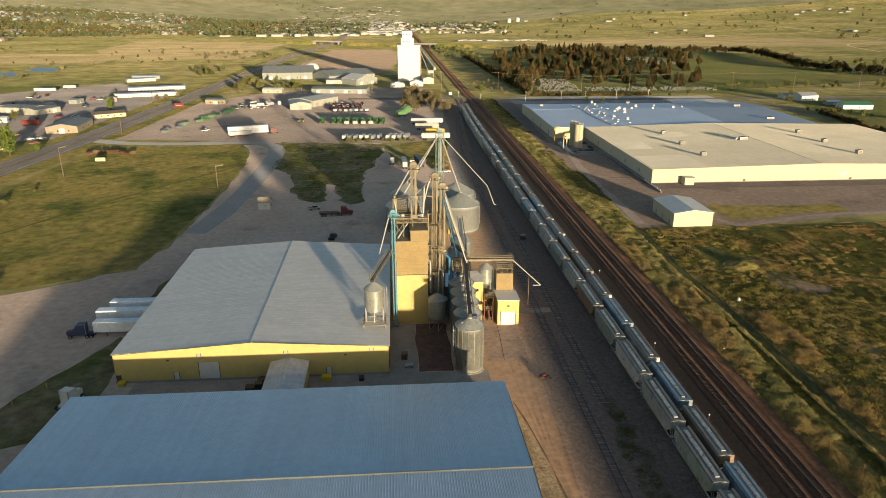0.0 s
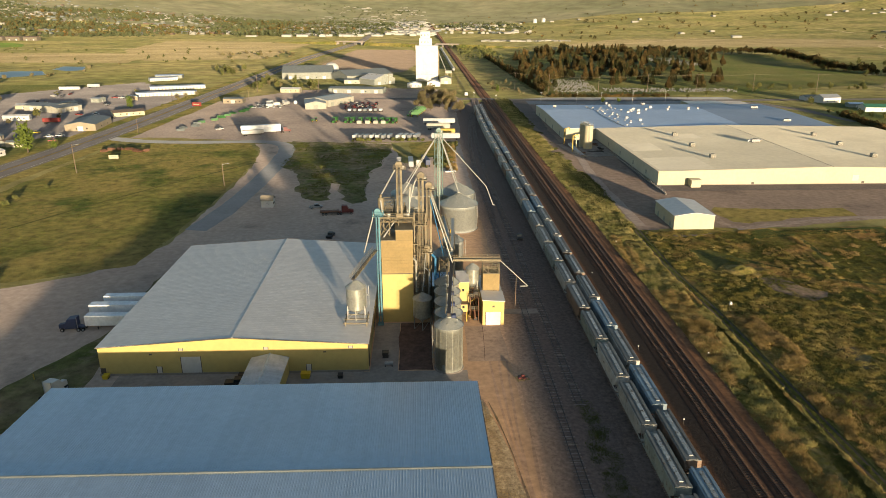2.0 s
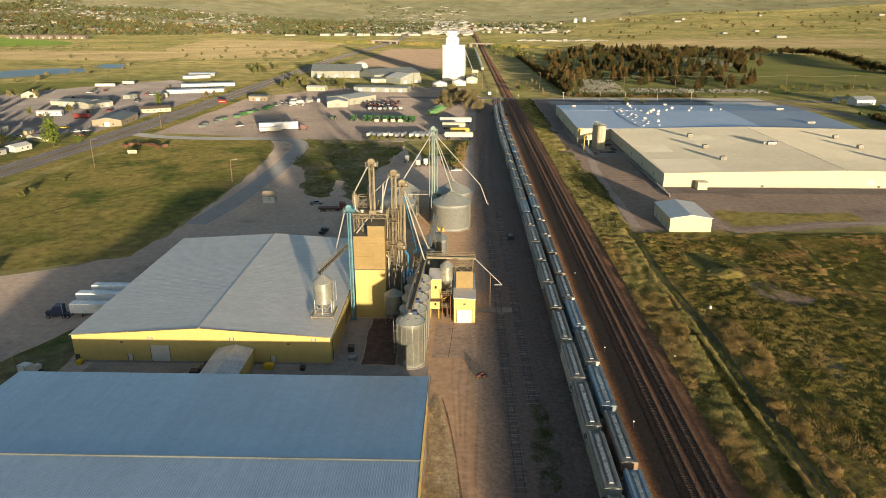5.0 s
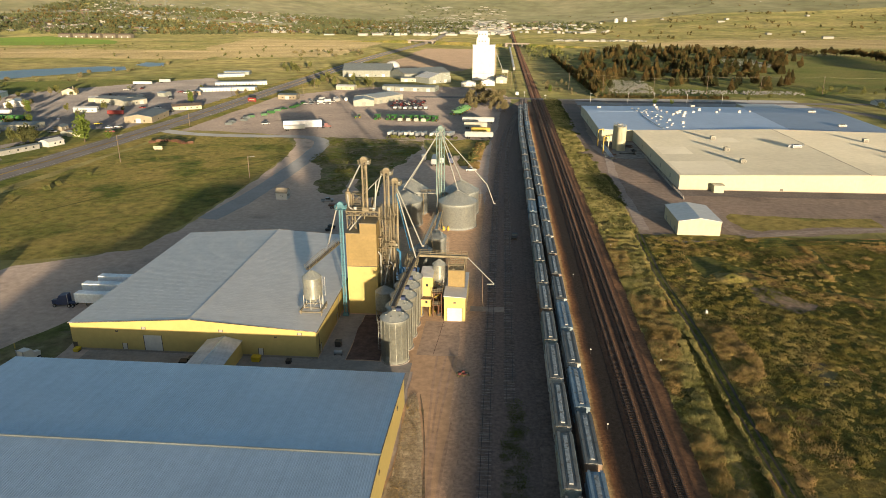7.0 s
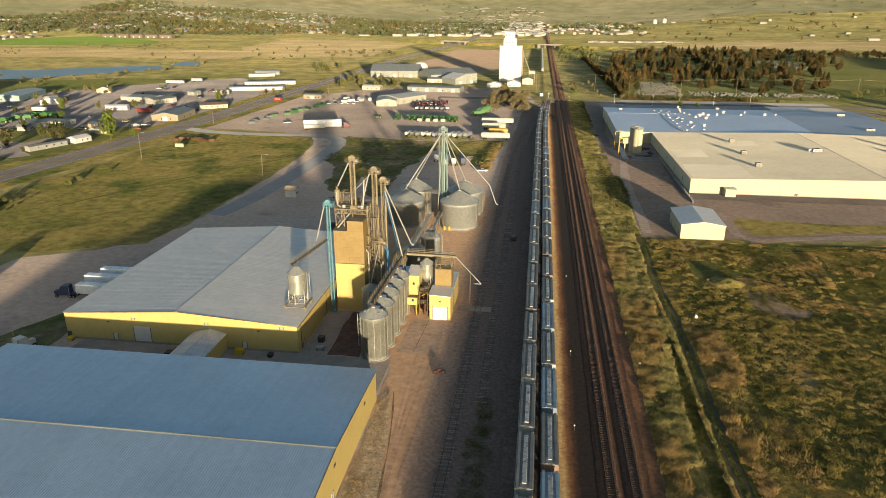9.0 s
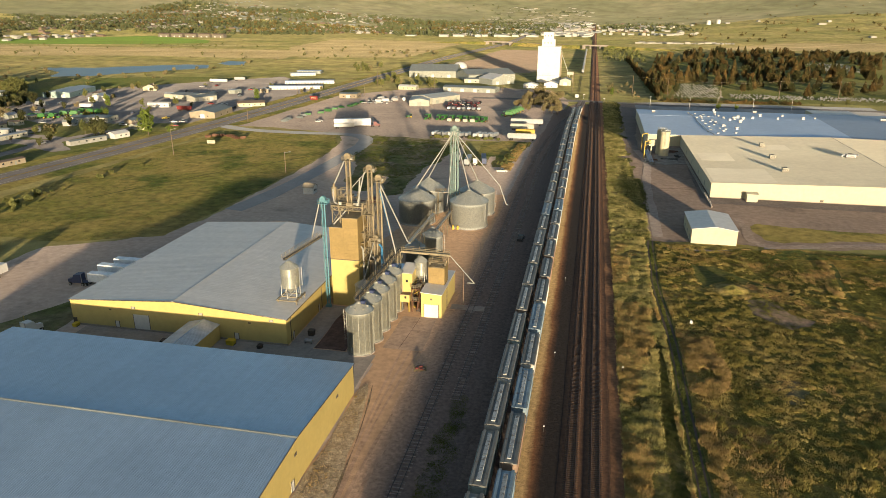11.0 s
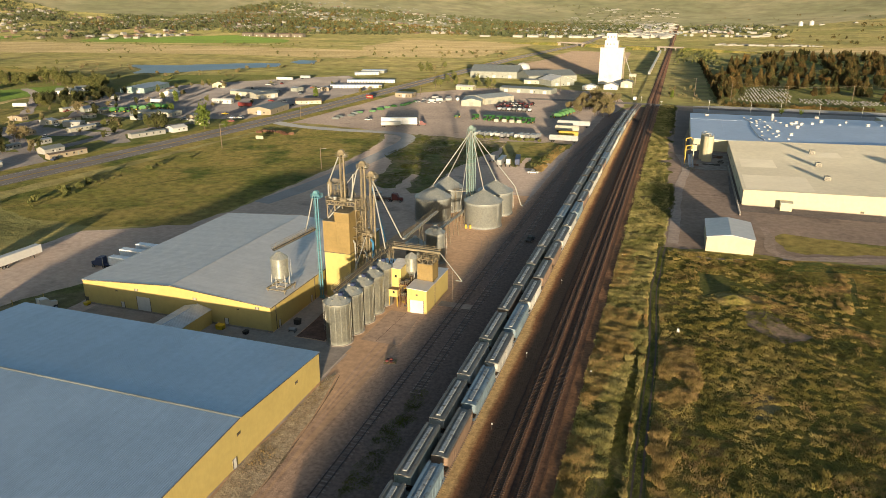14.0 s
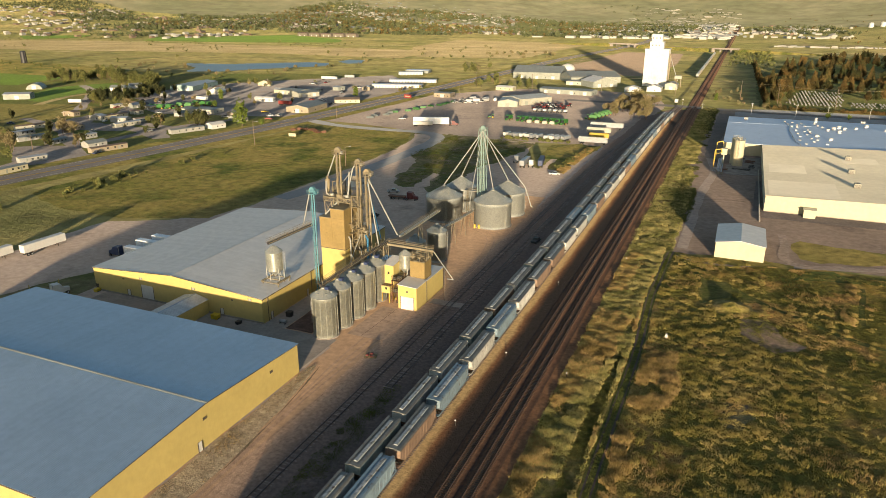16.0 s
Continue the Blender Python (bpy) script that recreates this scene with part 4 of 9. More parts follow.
part("skirting", box(bm, -31.2, 31.2, -35.55, -35.41, 0, 0.5), CONCRETE, rear)

link_hall = thing("connecting_passage", -24.9, 133.1, "yellow covered passage with a pale ribbed roof between two warehouses", "passage")
bm = fresh()
part("wall", box(bm, -4.1, -3.9, -8.9, 8.9, 0, 4.2), YELLOW_Y, link_hall)
bm = fresh()
part("wall", box(bm, 3.9, 4.1, -8.9, 8.9, 0, 4.2), YELLOW_Y, link_hall)
sheet = part("roof_panel", roof_sheet(4.55, 0.9), HATCH, link_hall)
for i in range(20):
    for side in (0, 1):
        m = slope_frame((0, 1, 0), (-1, 0, 0.24), (4.4, -9 + i * 0.9, 4.2)) if side else slope_frame((0, -1, 0), (1, 0, 0.24), (-4.4, -8.1 + i * 0.9, 4.2))
        if i == 0 and side == 0:
            sheet.matrix_basis = m
        else:
            again(sheet, link_hall, m)
bm = fresh()
part("ridge_cap", tube(bm, (0, -9, 5.28), (0, 9, 5.28), 0.14, n=6), ROOF_STEEL, link_hall)


# ---- grain bins ----
def ladder(parent, x, y, z0, z1, turn, cage=True, material=None):
    bm = fresh()
    m = pose(x, y, 0, 0, 0, turn)
    for s in (-0.25, 0.25):
        tube(bm, m @ Vector((s, 0, z0)), m @ Vector((s, 0, z1)), 0.035, n=4)
    k = int((z1 - z0) / 0.6)
    for i in range(k):
        tube(bm, m @ Vector((-0.25, 0, z0 + i * 0.6)), m @ Vector((0.25, 0, z0 + i * 0.6)), 0.025, n=3, caps=False)
    rungs = part("ladder", bm, material or PALE_STEEL, parent)
    if cage:
        bm = fresh()
        for i in range(int((z1 - z0 - 2.5) / 1.4) + 1):
            z = z0 + 2.5 + i * 1.4
            ring = [m @ Vector((0.4 * math.cos(a), -0.05 - 0.65 * math.sin(a), z)) for a in (math.pi * k / 5 for k in range(6))]
            for a, b in zip(ring, ring[1:]):
                tube(bm, a, b, 0.03, n=3, caps=False)
        for a in (1.0, 2.1):
            tube(bm, m @ Vector((0.4 * math.cos(a), -0.05 - 0.65 * math.sin(a), z0 + 2.5)), m @ Vector((0.4 * math.cos(a), -0.05 - 0.65 * math.sin(a), z1)), 0.025, n=3)
        part("safety_cage", bm, material or PALE_STEEL, rungs)


def grain_bin(name, x, y, r, eave, apex, label, group="", wall_mat=None, roof_mat=None, face=200, foot=0.25, ribs=24, stiff=0):
    ob = thing(name, x, y, label, "grain bin", group)
    bm = fresh()
    part("foundation", lathe(bm, [(0.05, foot), (r + 0.35, foot), (r + 0.35, 0.0)], 40), CONCRETE, ob)
    bm = fresh()
    laps = max(4, round((eave - foot) / 1.1))
    rows = [(r + e, foot + (eave - foot) * (k + f) / laps) for k in range(laps) for e, f in ((0.03, 0.0), (0.0, 1.0))]
    wall = part("wall", lathe(bm, rows, 48), wall_mat or GALV, ob, smooth=True)
    for f in wall.data.polygons:
        f.use_smooth = abs(f.normal.z) < 0.5
    if stiff:
        bm = fresh()
        first = part("stiffener", box(bm, r - 0.01, r + 0.09, -0.05, 0.05, foot, eave - 0.1), GALV, wall)
        for k in range(1, stiff):
            again(first, wall, pose(0, 0, 0, 0, 0, 360 * k / stiff))
    bm = fresh()
    lathe(bm, [(r + 0.18, eave - 0.06), (r + 0.18, eave + 0.04), (0.55, apex - 0.25), (0.55, apex - 0.05)], ribs * 2)
    roof = part("roof", bm, roof_mat or GALV_ROOF, ob)
    bm = fresh()
    rib = part("roof_rib", tube(bm, (r + 0.15, 0, eave + 0.04), (0.6, 0, apex - 0.22), 0.04, n=4), roof_mat or GALV_ROOF, roof)
    for i in range(1, ribs):
        again(rib, roof, pose(0, 0, 0, 0, 0, 360 * i / ribs))
    bm = fresh()
    part("filler_cap", lathe(bm, [(0.62, apex - 0.25), (0.62, apex + 0.05), (0.05, apex + 0.2)], 16), PALE_STEEL, roof)
    for i in range(6):
        bm = fresh()
        a = 2 * math.pi * (i + 0.3) / 6
        m = pose(0.62 * r * math.cos(a), 0.62 * r * math.sin(a), eave + (apex - eave) * 0.40, 0, 0, math.degrees(a))
        part("roof_vent", box(bm, -0.18, 0.22, -0.18, 0.18, 0, 0.28, 0, m), GALV_ROOF, roof)
    a = radians(face)
    ladder(ob, (r + 0.15) * math.cos(a), (r + 0.15) * math.sin(a), 0.4, eave, face + 90)
    bm = fresh()
    a2 = radians(face + 60)
    part("access_door", box(bm, -0.45, 0.45, -0.06, 0.06, 0, 1.1, 0.02, pose(r * math.cos(a2), r * math.sin(a2), foot + 0.7, 0, 0, face + 150)), PALE_STEEL, ob)
    bm = fresh()
    lathe(bm, [(r + 0.05, eave + 0.02), (r + 0.3, eave + 0.1), (r + 0.3, eave + 0.16), (r + 0.05, eave + 0.1)], 40)
    part("eave_ring", bm, PALE_STEEL, ob)
    return ob


for i, (bx, by) in enumerate(((16.7, 143.6), (16.9, 150.3), (17.0, 156.9), (17.1, 163.4), (17.2, 169.6))):
    grain_bin("grain_bin", bx, by, 3.2, 11.2, 13.3, "tall galvanised corrugated grain bin in a row under a conveyor", "row of tall grain bins", face=185 if i == 0 else 95, stiff=14)
grain_bin("storage_bin", 24.9, 252.2, 7.3, 9.9, 14.3, "wide galvanised grain bin with a ribbed conical roof", "round storage bins", GALV_SHADE, face=330, ribs=32)
grain_bin("storage_bin", 3.8, 253.0, 7.2, 9.6, 13.9, "wide galvanised grain bin in blue shade", "round storage bins", GALV_SHADE, face=300, ribs=32)
grain_bin("storage_bin", 5.0, 269.0, 6.4, 9.8, 14.2, "wide galvanised grain bin behind the shaded bin", "round storage bins", GALV_SHADE, face=300, ribs=32)
grain_bin("storage_bin", 25.2, 270.2, 7.1, 9.6, 13.9, "wide galvanised grain bin behind the bright bin", "round storage bins", GALV_SHADE, face=0, ribs=32)
grain_bin("wet_bin", 20.7, 207.0, 3.2, 10.4, 12.9, "dark galvanised bin beside the sloping conveyor", "pair of shaded bins", GALV_SHADE, face=0)
grain_bin("wet_bin", 16.9, 198.4, 3.1, 8.8, 11.2, "dark galvanised bin under the sloping conveyor", "pair of shaded bins", GALV_SHADE, face=0)


def hopper_bin(name, x, y, r, base, cone, lower, eave, apex, label, feet=6):
    """A bin with a hopper bottom on legs: base is where the legs stand."""
    ob = thing(name, x, y, label, "hopper bin", z=base)
    bm = fresh()
    part("wall", lathe(bm, [(r, lower - base), (r, eave - base)], 32), GALV, ob, smooth=True)
    bm = fresh()
    part("hopper", lathe(bm, [(0.25, cone - base), (0.25, cone - base + 0.2), (r, lower - base)], 24), GALV_ROOF, ob)
    bm = fresh()
    lathe(bm, [(r + 0.12, eave - base - 0.05), (r + 0.12, eave - base + 0.05), (0.3, apex - base), (0.05, apex - base + 0.1)], 24)
    roof = part("roof", bm, GALV_ROOF, ob)
    bm = fresh()
    rib = part("roof_rib", tube(bm, (r + 0.1, 0, eave - base + 0.06), (0.3, 0, apex - base), 0.045, n=4), GALV_ROOF, roof)
    for i in range(1, 16):
        again(rib, roof, pose(0, 0, 0, 0, 0, 22.5 * i))
    leg = None
    for i in range(feet):
        a = 2 * math.pi * (i + 0.5) / feet
        bm = fresh()
        p = Vector(((r + 0.05) * math.cos(a), (r + 0.05) * math.sin(a), 0.0))
        tube(bm, p, p + Vector((0, 0, lower - base + 0.8)), 0.11, n=6)
        part("leg", bm, PALE_STEEL, ob)
        b = 2 * math.pi * (i + 1.5) / feet
        q = Vector(((r + 0.05) * math.cos(b), (r + 0.05) * math.sin(b), 0.0))
        bm = fresh()
        part("brace", tube(bm, p, q + Vector((0, 0, (lower - base) * 0.9)), 0.05, n=4), PALE_STEEL, ob)
    ladder(ob, (r + 0.2) * math.cos(0.2), (r + 0.2) * math.sin(0.2), 0.3, eave - base, 100, True)
    return ob


hopper_bin("roof_hopper_bin", -5.6, 153.4, 2.35, 8.9, 9.6, 11.6, 16.9, 18.6, "galvanised hopper bin standing on a steel platform on the warehouse roof")
platform = thing("roof_platform", -5.6, 153.4, "tan steel platform carrying the hopper bin on the roof", "platform", z=7.0)
for dx in (-2.6, 2.6):
    bm = fresh()
    part("beam", box(bm, dx - 0.15, dx + 0.15, -3.1, 3.1, 1.45, 1.9), TAN_STEEL, platform)
for dy in (-2.6, 0, 2.6):
    bm = fresh()
    part("cross_beam", box(bm, -3.1, 3.1, dy - 0.12, dy + 0.12, 1.25, 1.45), TAN_STEEL, platform)
for dx in (-2.6, 2.6):
    for dy in (-2.6, 2.6):
        bm = fresh()
        part("post", box(bm, dx - 0.12, dx + 0.12, dy - 0.12, dy + 0.12, 0.3, 1.25), TAN_STEEL, platform)
hopper_bin("shaded_hopper_bin", 10.6, 165.6, 2.5, 0.0, 1.6, 3.4, 8.4, 9.9, "dull galvanised hopper bin beside the tower")
hopper_bin("small_hopper_bin", 24.5, 175.2, 1.8, 0.0, 6.8, 9.0, 13.0, 14.4, "galvanised hopper bin on tall legs beside the truck shed", 4)


# ---- the working tower ----
tower = thing("elevator_tower", 4.1, 173.4, "yellow and tan steel-clad feed mill tower", "tower")
bm = fresh()
part("lower_wall", box(bm, -4.1, 4.1, -4.6, 4.6, 0, 14.1), YELLOW_X, tower, "yellow ribbed steel cladding")
bm = fresh()
part("upper_wall", box(bm, -4.15, 4.15, -4.65, 4.65, 14.1, 23.4), BROWN_X, tower, "tan brown panelled cladding")
bm = fresh()
part("penthouse", box(bm, -0.3, 4.15, -4.65, 3.0, 23.4, 26.2), BROWN_X, tower, "tan brown panelled cladding")
bm = fresh()
part("roof", box(bm, -0.45, 4.3, -4.8, 3.15, 26.2, 26.4), TAN_STEEL, tower)
bm = fresh()
part("lower_roof", box(bm, -4.3, -0.31, -4.8, 4.8, 23.4, 23.55), TAN_STEEL, tower)
bm = fresh()
part("band", box(bm, -4.22, 4.22, -4.72, 4.72, 14.0, 14.2), TRIM_DARK, tower)


def clad(parent, x0, x1, z0, z1, y, along, material, wide=0.92, high=1.55):
    """Proud cladding panels on an upright face; along: x for a south face, y for an east face."""
    nx, nz = max(1, round((x1 - x0) / wide)), max(1, round((z1 - z0) / high))
    w, h = (x1 - x0) / nx, (z1 - z0) / nz
    bm = fresh()
    box(bm, 0.008, w - 0.008, -0.03, 0.0, 0.012, h - 0.012)
    first_panel = part("cladding_panel", bm, material, parent)
    for i in range(nx):
        for k in range(nz):
            m = pose(x0 + i * w, y, z0 + k * h) if along == "x" else pose(y, x0 + i * w, z0 + k * h, 0, 0, 90)
            if i == 0 and k == 0:
                first_panel.matrix_basis = m
            else:
                again(first_panel, parent, m)


PANEL = surface("tan_cladding_panel", (0.235, 0.165, 0.062), 0.6, second=(0.2, 0.14, 0.05), large=(0.3, 0.5), fine=(1.5, 0.1), random_tone=0.035)
clad(tower, -4.15, 4.15, 14.2, 23.4, -4.66, "x", PANEL, 4.15, 0.92)
clad(tower, -4.65, 4.65, 14.2, 23.4, 4.16, "y", PANEL, 4.65, 0.92)
clad(tower, -0.3, 4.15, 23.5, 26.2, -4.66, "x", PANEL, 4.45, 0.9)
clad(tower, -4.65, 3.0, 23.5, 26.2, 4.16, "y", PANEL, 4.0, 0.9)


def truss_box(parent, x0, x1, y0, y1, z0, z1, material, r=0.1, name="platform_truss", deck=True):
    bm = fresh()
    for z in (z0, z1):
        for a, b in (((x0, y0), (x1, y0)), ((x1, y0), (x1, y1)), ((x1, y1), (x0, y1)), ((x0, y1), (x0, y0))):
            tube(bm, (*a, z), (*b, z), r, n=4)
    n = max(2, int((x1 - x0) / (z1 - z0)))
    for y in (y0, y1):
        for i in range(n):
            xa, xb = x0 + (x1 - x0) * i / n, x0 + (x1 - x0) * (i + 1) / n
            tube(bm, (xa, y, z0 if i % 2 else z1), (xb, y, z1 if i % 2 else z0), r * 0.7, n=4)
            tube(bm, (xa, y, z0), (xa, y, z1), r * 0.7, n=4)
    n = max(2, int((y1 - y0) / (z1 - z0)))
    for x in (x0, x1):
        for i in range(n):
            ya, yb = y0 + (y1 - y0) * i / n, y0 + (y1 - y0) * (i + 1) / n
            tube(bm, (x, ya, z0 if i % 2 else z1), (x, yb, z1 if i % 2 else z0), r * 0.7, n=4)
            tube(bm, (x, ya, z0), (x, ya, z1), r * 0.7, n=4)
    ob = part(name, bm, material, parent)
    if deck:
        bm = fresh()
        part("deck", box(bm, x0, x1, y0, y1, z1 + r, z1 + r + 0.08), material, ob)
    return ob


def railing(parent, x0, x1, y0, y1, z, material, high=1.1):
    bm = fresh()
    for h in (high * 0.5, high):
        for a, b in (((x0, y0), (x1, y0)), ((x1, y0), (x1, y1)), ((x1, y1), (x0, y1)), ((x0, y1), (x0, y0))):
            tube(bm, (*a, z + h), (*b, z + h), 0.045, n=4)
    for x, y in [(x0 + (x1 - x0) * i / 4, yy) for i in range(5) for yy in (y0, y1)] + [(xx, y0 + (y1 - y0) * i / 3) for i in range(1, 3) for xx in (x0, x1)]:
        tube(bm, (x, y, z), (x, y, z + high), 0.045, n=4)
    return part("railing", bm, material, parent)


truss_box(tower, -4.6, 4.4, -1.2, 4.4, 27.4, 28.5, TAN_STEEL, 0.13)
railing(tower, -4.6, 4.4, -1.2, 4.4, 28.65, TAN_STEEL)
bm = fresh()
for x, y in ((-4.4, -1.0), (-4.4, 4.2), (-2.0, -1.0), (-2.0, 4.2)):
    tube(bm, (x, y, 23.5), (x, y, 27.4), 0.14, n=4)
for x, y in ((4.2, -1.0), (4.2, 2.6), (0.4, -1.0), (0.4, 2.6)):
    tube(bm, (x, y, 26.3), (x, y, 27.4), 0.14, n=4)
tube(bm, (-4.4, -1.0, 23.6), (-2.0, -1.0, 27.2), 0.09, n=4)
tube(bm, (-2.0, -1.0, 23.6), (-4.4, -1.0, 27.2), 0.09, n=4)
part("support_frame", bm, TAN_STEEL, tower)
bm = fresh()                                  # spout into the lower block
part("roof_spout", tube(bm, (-3.6, -2.4, 23.6), (-0.5, 0.6, 27.3), 0.22, n=8), PALE_STEEL, tower)
# cyclone dust collectors with their bent ducts
for x, y, r, z0, z1 in ((-4.2, 0.9, 0.75, 29.0, 33.6), (2.0, 3.2, 0.5, 28.7, 30.6)):
    bm = fresh()
    lathe(bm, [(0.15, z0), (r, z0 + (z1 - z0) * 0.5), (r, z1), (r * 0.4, z1 + 0.05), (r * 0.4, z1 + 0.6), (r * 0.7, z1 + 0.75), (0.05, z1 + 0.95)], 16, x, y)
    part("cyclone", bm, TAN_STEEL, tower, smooth=False)
for pts in (((-4.2, 0.2, 33.0), (-3.9, -0.6, 31.0), (-3.7, -0.7, 29.6), (-2.8, -0.6, 29.0)), ((3.6, 0.4, 36.5), (3.4, 0.0, 31.5), (3.3, -0.3, 29.6), (2.7, -0.5, 29.2), (1.8, -0.5, 29.3))):
    bm = fresh()
    for a, b in zip(pts, pts[1:]):
        tube(bm, a, b, 0.22, n=8)
    part("bent_duct", bm, PALE_STEEL, tower)
for x in (-2.2, 2.9):
    bm = fresh()
    lathe(bm, [(0.05, 28.8), (0.55, 28.8), (0.6, 29.2), (0.5, 29.6), (0.05, 29.7)], 12, x, -0.2)
    part("fan_housing", bm, PALE_STEEL, tower)
for z in (15.5, 18.5, 21.5):                  # service landings on the east face
    bm = fresh()
    part("side_platform", box(bm, 4.2, 5.4, -2.5, 3.5, z, z + 0.12), TAN_STEEL, tower)
for y in (-2.4, 0.5, 3.4):
    bm = fresh()
    part("platform_post", tube(bm, (5.3, y, 14.5), (5.3, y, 24.5), 0.08, n=4), TAN_STEEL, tower)


def lattice(name, x0, x1, y0, y1, z0, z1, levels, label, decks=True):
    """An open steel service frame with floors, rails and braces."""
    ob = thing(name, x0, y0, label, "steel frame", z=z0)
    w, d, h = x1 - x0, y1 - y0, z1 - z0
    for x in (0, w):
        for y in (0, d):
            bm = fresh()
            part("column", box(bm, x - 0.11, x + 0.11, y - 0.11, y + 0.11, 0, h), TAN_STEEL, ob)
    for k in range(1, levels + 1):
        z = h * k / levels
        bm = fresh()
        for a, b in (((0, 0), (w, 0)), ((w, 0), (w, d)), ((w, d), (0, d)), ((0, d), (0, 0))):
            tube(bm, (*a, z), (*b, z), 0.1, n=4)
        part("ring_beam", bm, TAN_STEEL, ob)
        bm = fresh()
        zl = h * (k - 1) / levels
        for a, b in (((0, 0), (w, 0)), ((w, 0), (w, d)), ((w, d), (0, d))):
            tube(bm, (*a, zl), (*b, z), 0.06, n=4)
            tube(bm, (*b, zl), (*a, z), 0.06, n=4)
        part("brace", bm, TAN_STEEL, ob)
        if decks and k % 2 == 0:
            bm = fresh()
            deck = part("deck", box(bm, -0.3, w + 0.5, -0.5, d + 0.2, z + 0.1, z + 0.17), TAN_STEEL, ob)
            railing(deck, -0.3, w + 0.5, -0.5, d + 0.2, z + 0.17, TAN_STEEL)
    return ob


lattice("service_frame", 8.7, 11.7, 172.6, 176.4, 0, 29.6, 9, "dusty tan steel service frame beside the tower")
lattice("distributor_frame", 15.4, 18.0, 174.2, 177.2, 0, 15.6, 5, "tan steel frame under the conveyor junction")
lattice("head_frame", 0.4, 3.4, 176.0, 178.4, 23.4, 32.4, 3, "small tan steel frame on the tower roof")
for x, y, z0, z1, r_, m in ((14.2, 171.6, 0, 17.5, 0.32, BLUE_PAINT), (15.0, 172.6, 0, 12.0, 0.25, BLUE_PAINT), (12.4, 170.8, 0, 14.0, 0.2, PALE_STEEL), (9.0, 170.6, 8, 17, 0.25, PALE_STEEL)):
    ob = thing("riser_pipe", x, y, ("blue" if m is BLUE_PAINT else "pale steel") + " upright riser pipe beside the tower", "pipe", z=z0)
    bm = fresh()
    part("pipe", tube(bm, (0, 0, 0), (0, 0, z1 - z0), r_, n=8), m, ob)
    bm = fresh()
    part("elbow", tube(bm, (0, 0, z1 - z0), (-0.9, 0.5, z1 - z0 + 0.7), r_, n=8), m, ob)


def bucket_leg(name, x, y, z0, z1, material, label, gap=0.55, wide=0.45, guide=True, turn=0.0, head=None):
    """A bucket elevator: two casings, a domed head, a railed head platform, a ladder."""
    ob = thing(name, x, y, label, "bucket elevator", z=z0, turn=turn)
    h = z1 - z0
    for s in (-1, 1):
        bm = fresh()
        part("casing", box(bm, s * gap - wide / 2, s * gap + wide / 2, -wide / 2, wide / 2, 0.5, h - 1.4, 0.03), material, ob)
    bm = fresh()
    box(bm, -gap - 0.4, gap + 0.4, -0.45, 0.45, 0, 0.9, 0.05)
    part("boot", bm, material, ob)
    bm = fresh()
    n = 10
    prof = [(-gap - 0.4, h - 1.5), (gap + 0.4, h - 1.5)] + [((gap + 0.4) * math.cos(math.pi * i / n), h - 0.95 + 0.95 * math.sin(math.pi * i / n)) for i in range(n + 1)]
    prism(bm, prof, -0.5, 0.5)
    part("head", bm, head or material, ob)
    bm = fresh()
    box(bm, -gap - 0.9, gap + 1.1, -1.0, 1.0, h - 2.1, h - 2.0)
    deck = part("head_platform", bm, material, ob)
    railing(deck, -gap - 0.9, gap + 1.1, -1.0, 1.0, h - 2.0, material)
    bm = fresh()
    box(bm, gap + 0.2, gap + 0.9, -0.35, 0.35, h - 1.9, h - 1.2, 0.05)
    part("motor", bm, TEAL_STEEL if material is TEAL_STEEL else PALE_STEEL, ob)
    ladder(ob, 0, -0.7, 1.0, h - 2.0, 0, True, material)
    bm = fresh()
    bracket = part("bracket", box(bm, -gap - 0.3, gap + 0.3, -0.3, 0.3, 3.0, 3.1), material, ob)
    for i in range(2, int(h / 3)):
        again(bracket, ob, pose(0, 0, 3.0 * (i - 1)))
    return ob


leg_a = bucket_leg("bucket_elevator", 4.9, 172.8, 28.6, 43.6, TAN_STEEL, "dusty tan bucket elevator rising from the tower roof")
leg_b = bucket_leg("bucket_elevator", 10.5, 174.3, 0, 40.4, TAN_STEEL, "dusty tan bucket elevator beside the tower")
leg_c = bucket_leg("bucket_elevator", 12.6, 175.6, 0, 37.4, TAN_STEEL, "dusty tan bucket elevator with long white spouts")
leg_d = bucket_leg("teal_bucket_elevator", -0.6, 166.9, 0, 32.8, TEAL_STEEL, "faded teal bucket elevator at the tower corner", 0.38, 0.3)
leg_e = bucket_leg("short_bucket_elevator", 12.0, 173.2, 0, 20.6, TAN_STEEL, "short dusty bucket elevator with a teal lower casing", 0.45, 0.4)
leg_f = bucket_leg("tall_bucket_elevator", 17.6, 259.5, 0, 37.6, SAGE_STEEL, "tall pale green bucket elevator among the round bins", 0.5, 0.36)
bm = fresh()
for s in (-1, 1):
    for q in (-1, 1):
        tube(bm, (s * 1.5, q * 1.2, 0), (s * 1.5, q * 1.2, 35.4), 0.12, n=4)
for i in range(12):
    z = 0.3 + i * 2.9
    for q in (-1.2, 1.2):
        tube(bm, (-1.5, q, z), (1.5, q, z + 2.9), 0.05, n=4), tube(bm, (-1.5, q, z), (1.5, q, z), 0.05, n=4)
    for s in (-1.5, 1.5):
        tube(bm, (s, -1.2, z), (s, 1.2, z + 2.9), 0.05, n=4), tube(bm, (s, -1.2, z), (s, 1.2, z), 0.05, n=4)
part("support_tower", bm, SAGE_STEEL, leg_f)


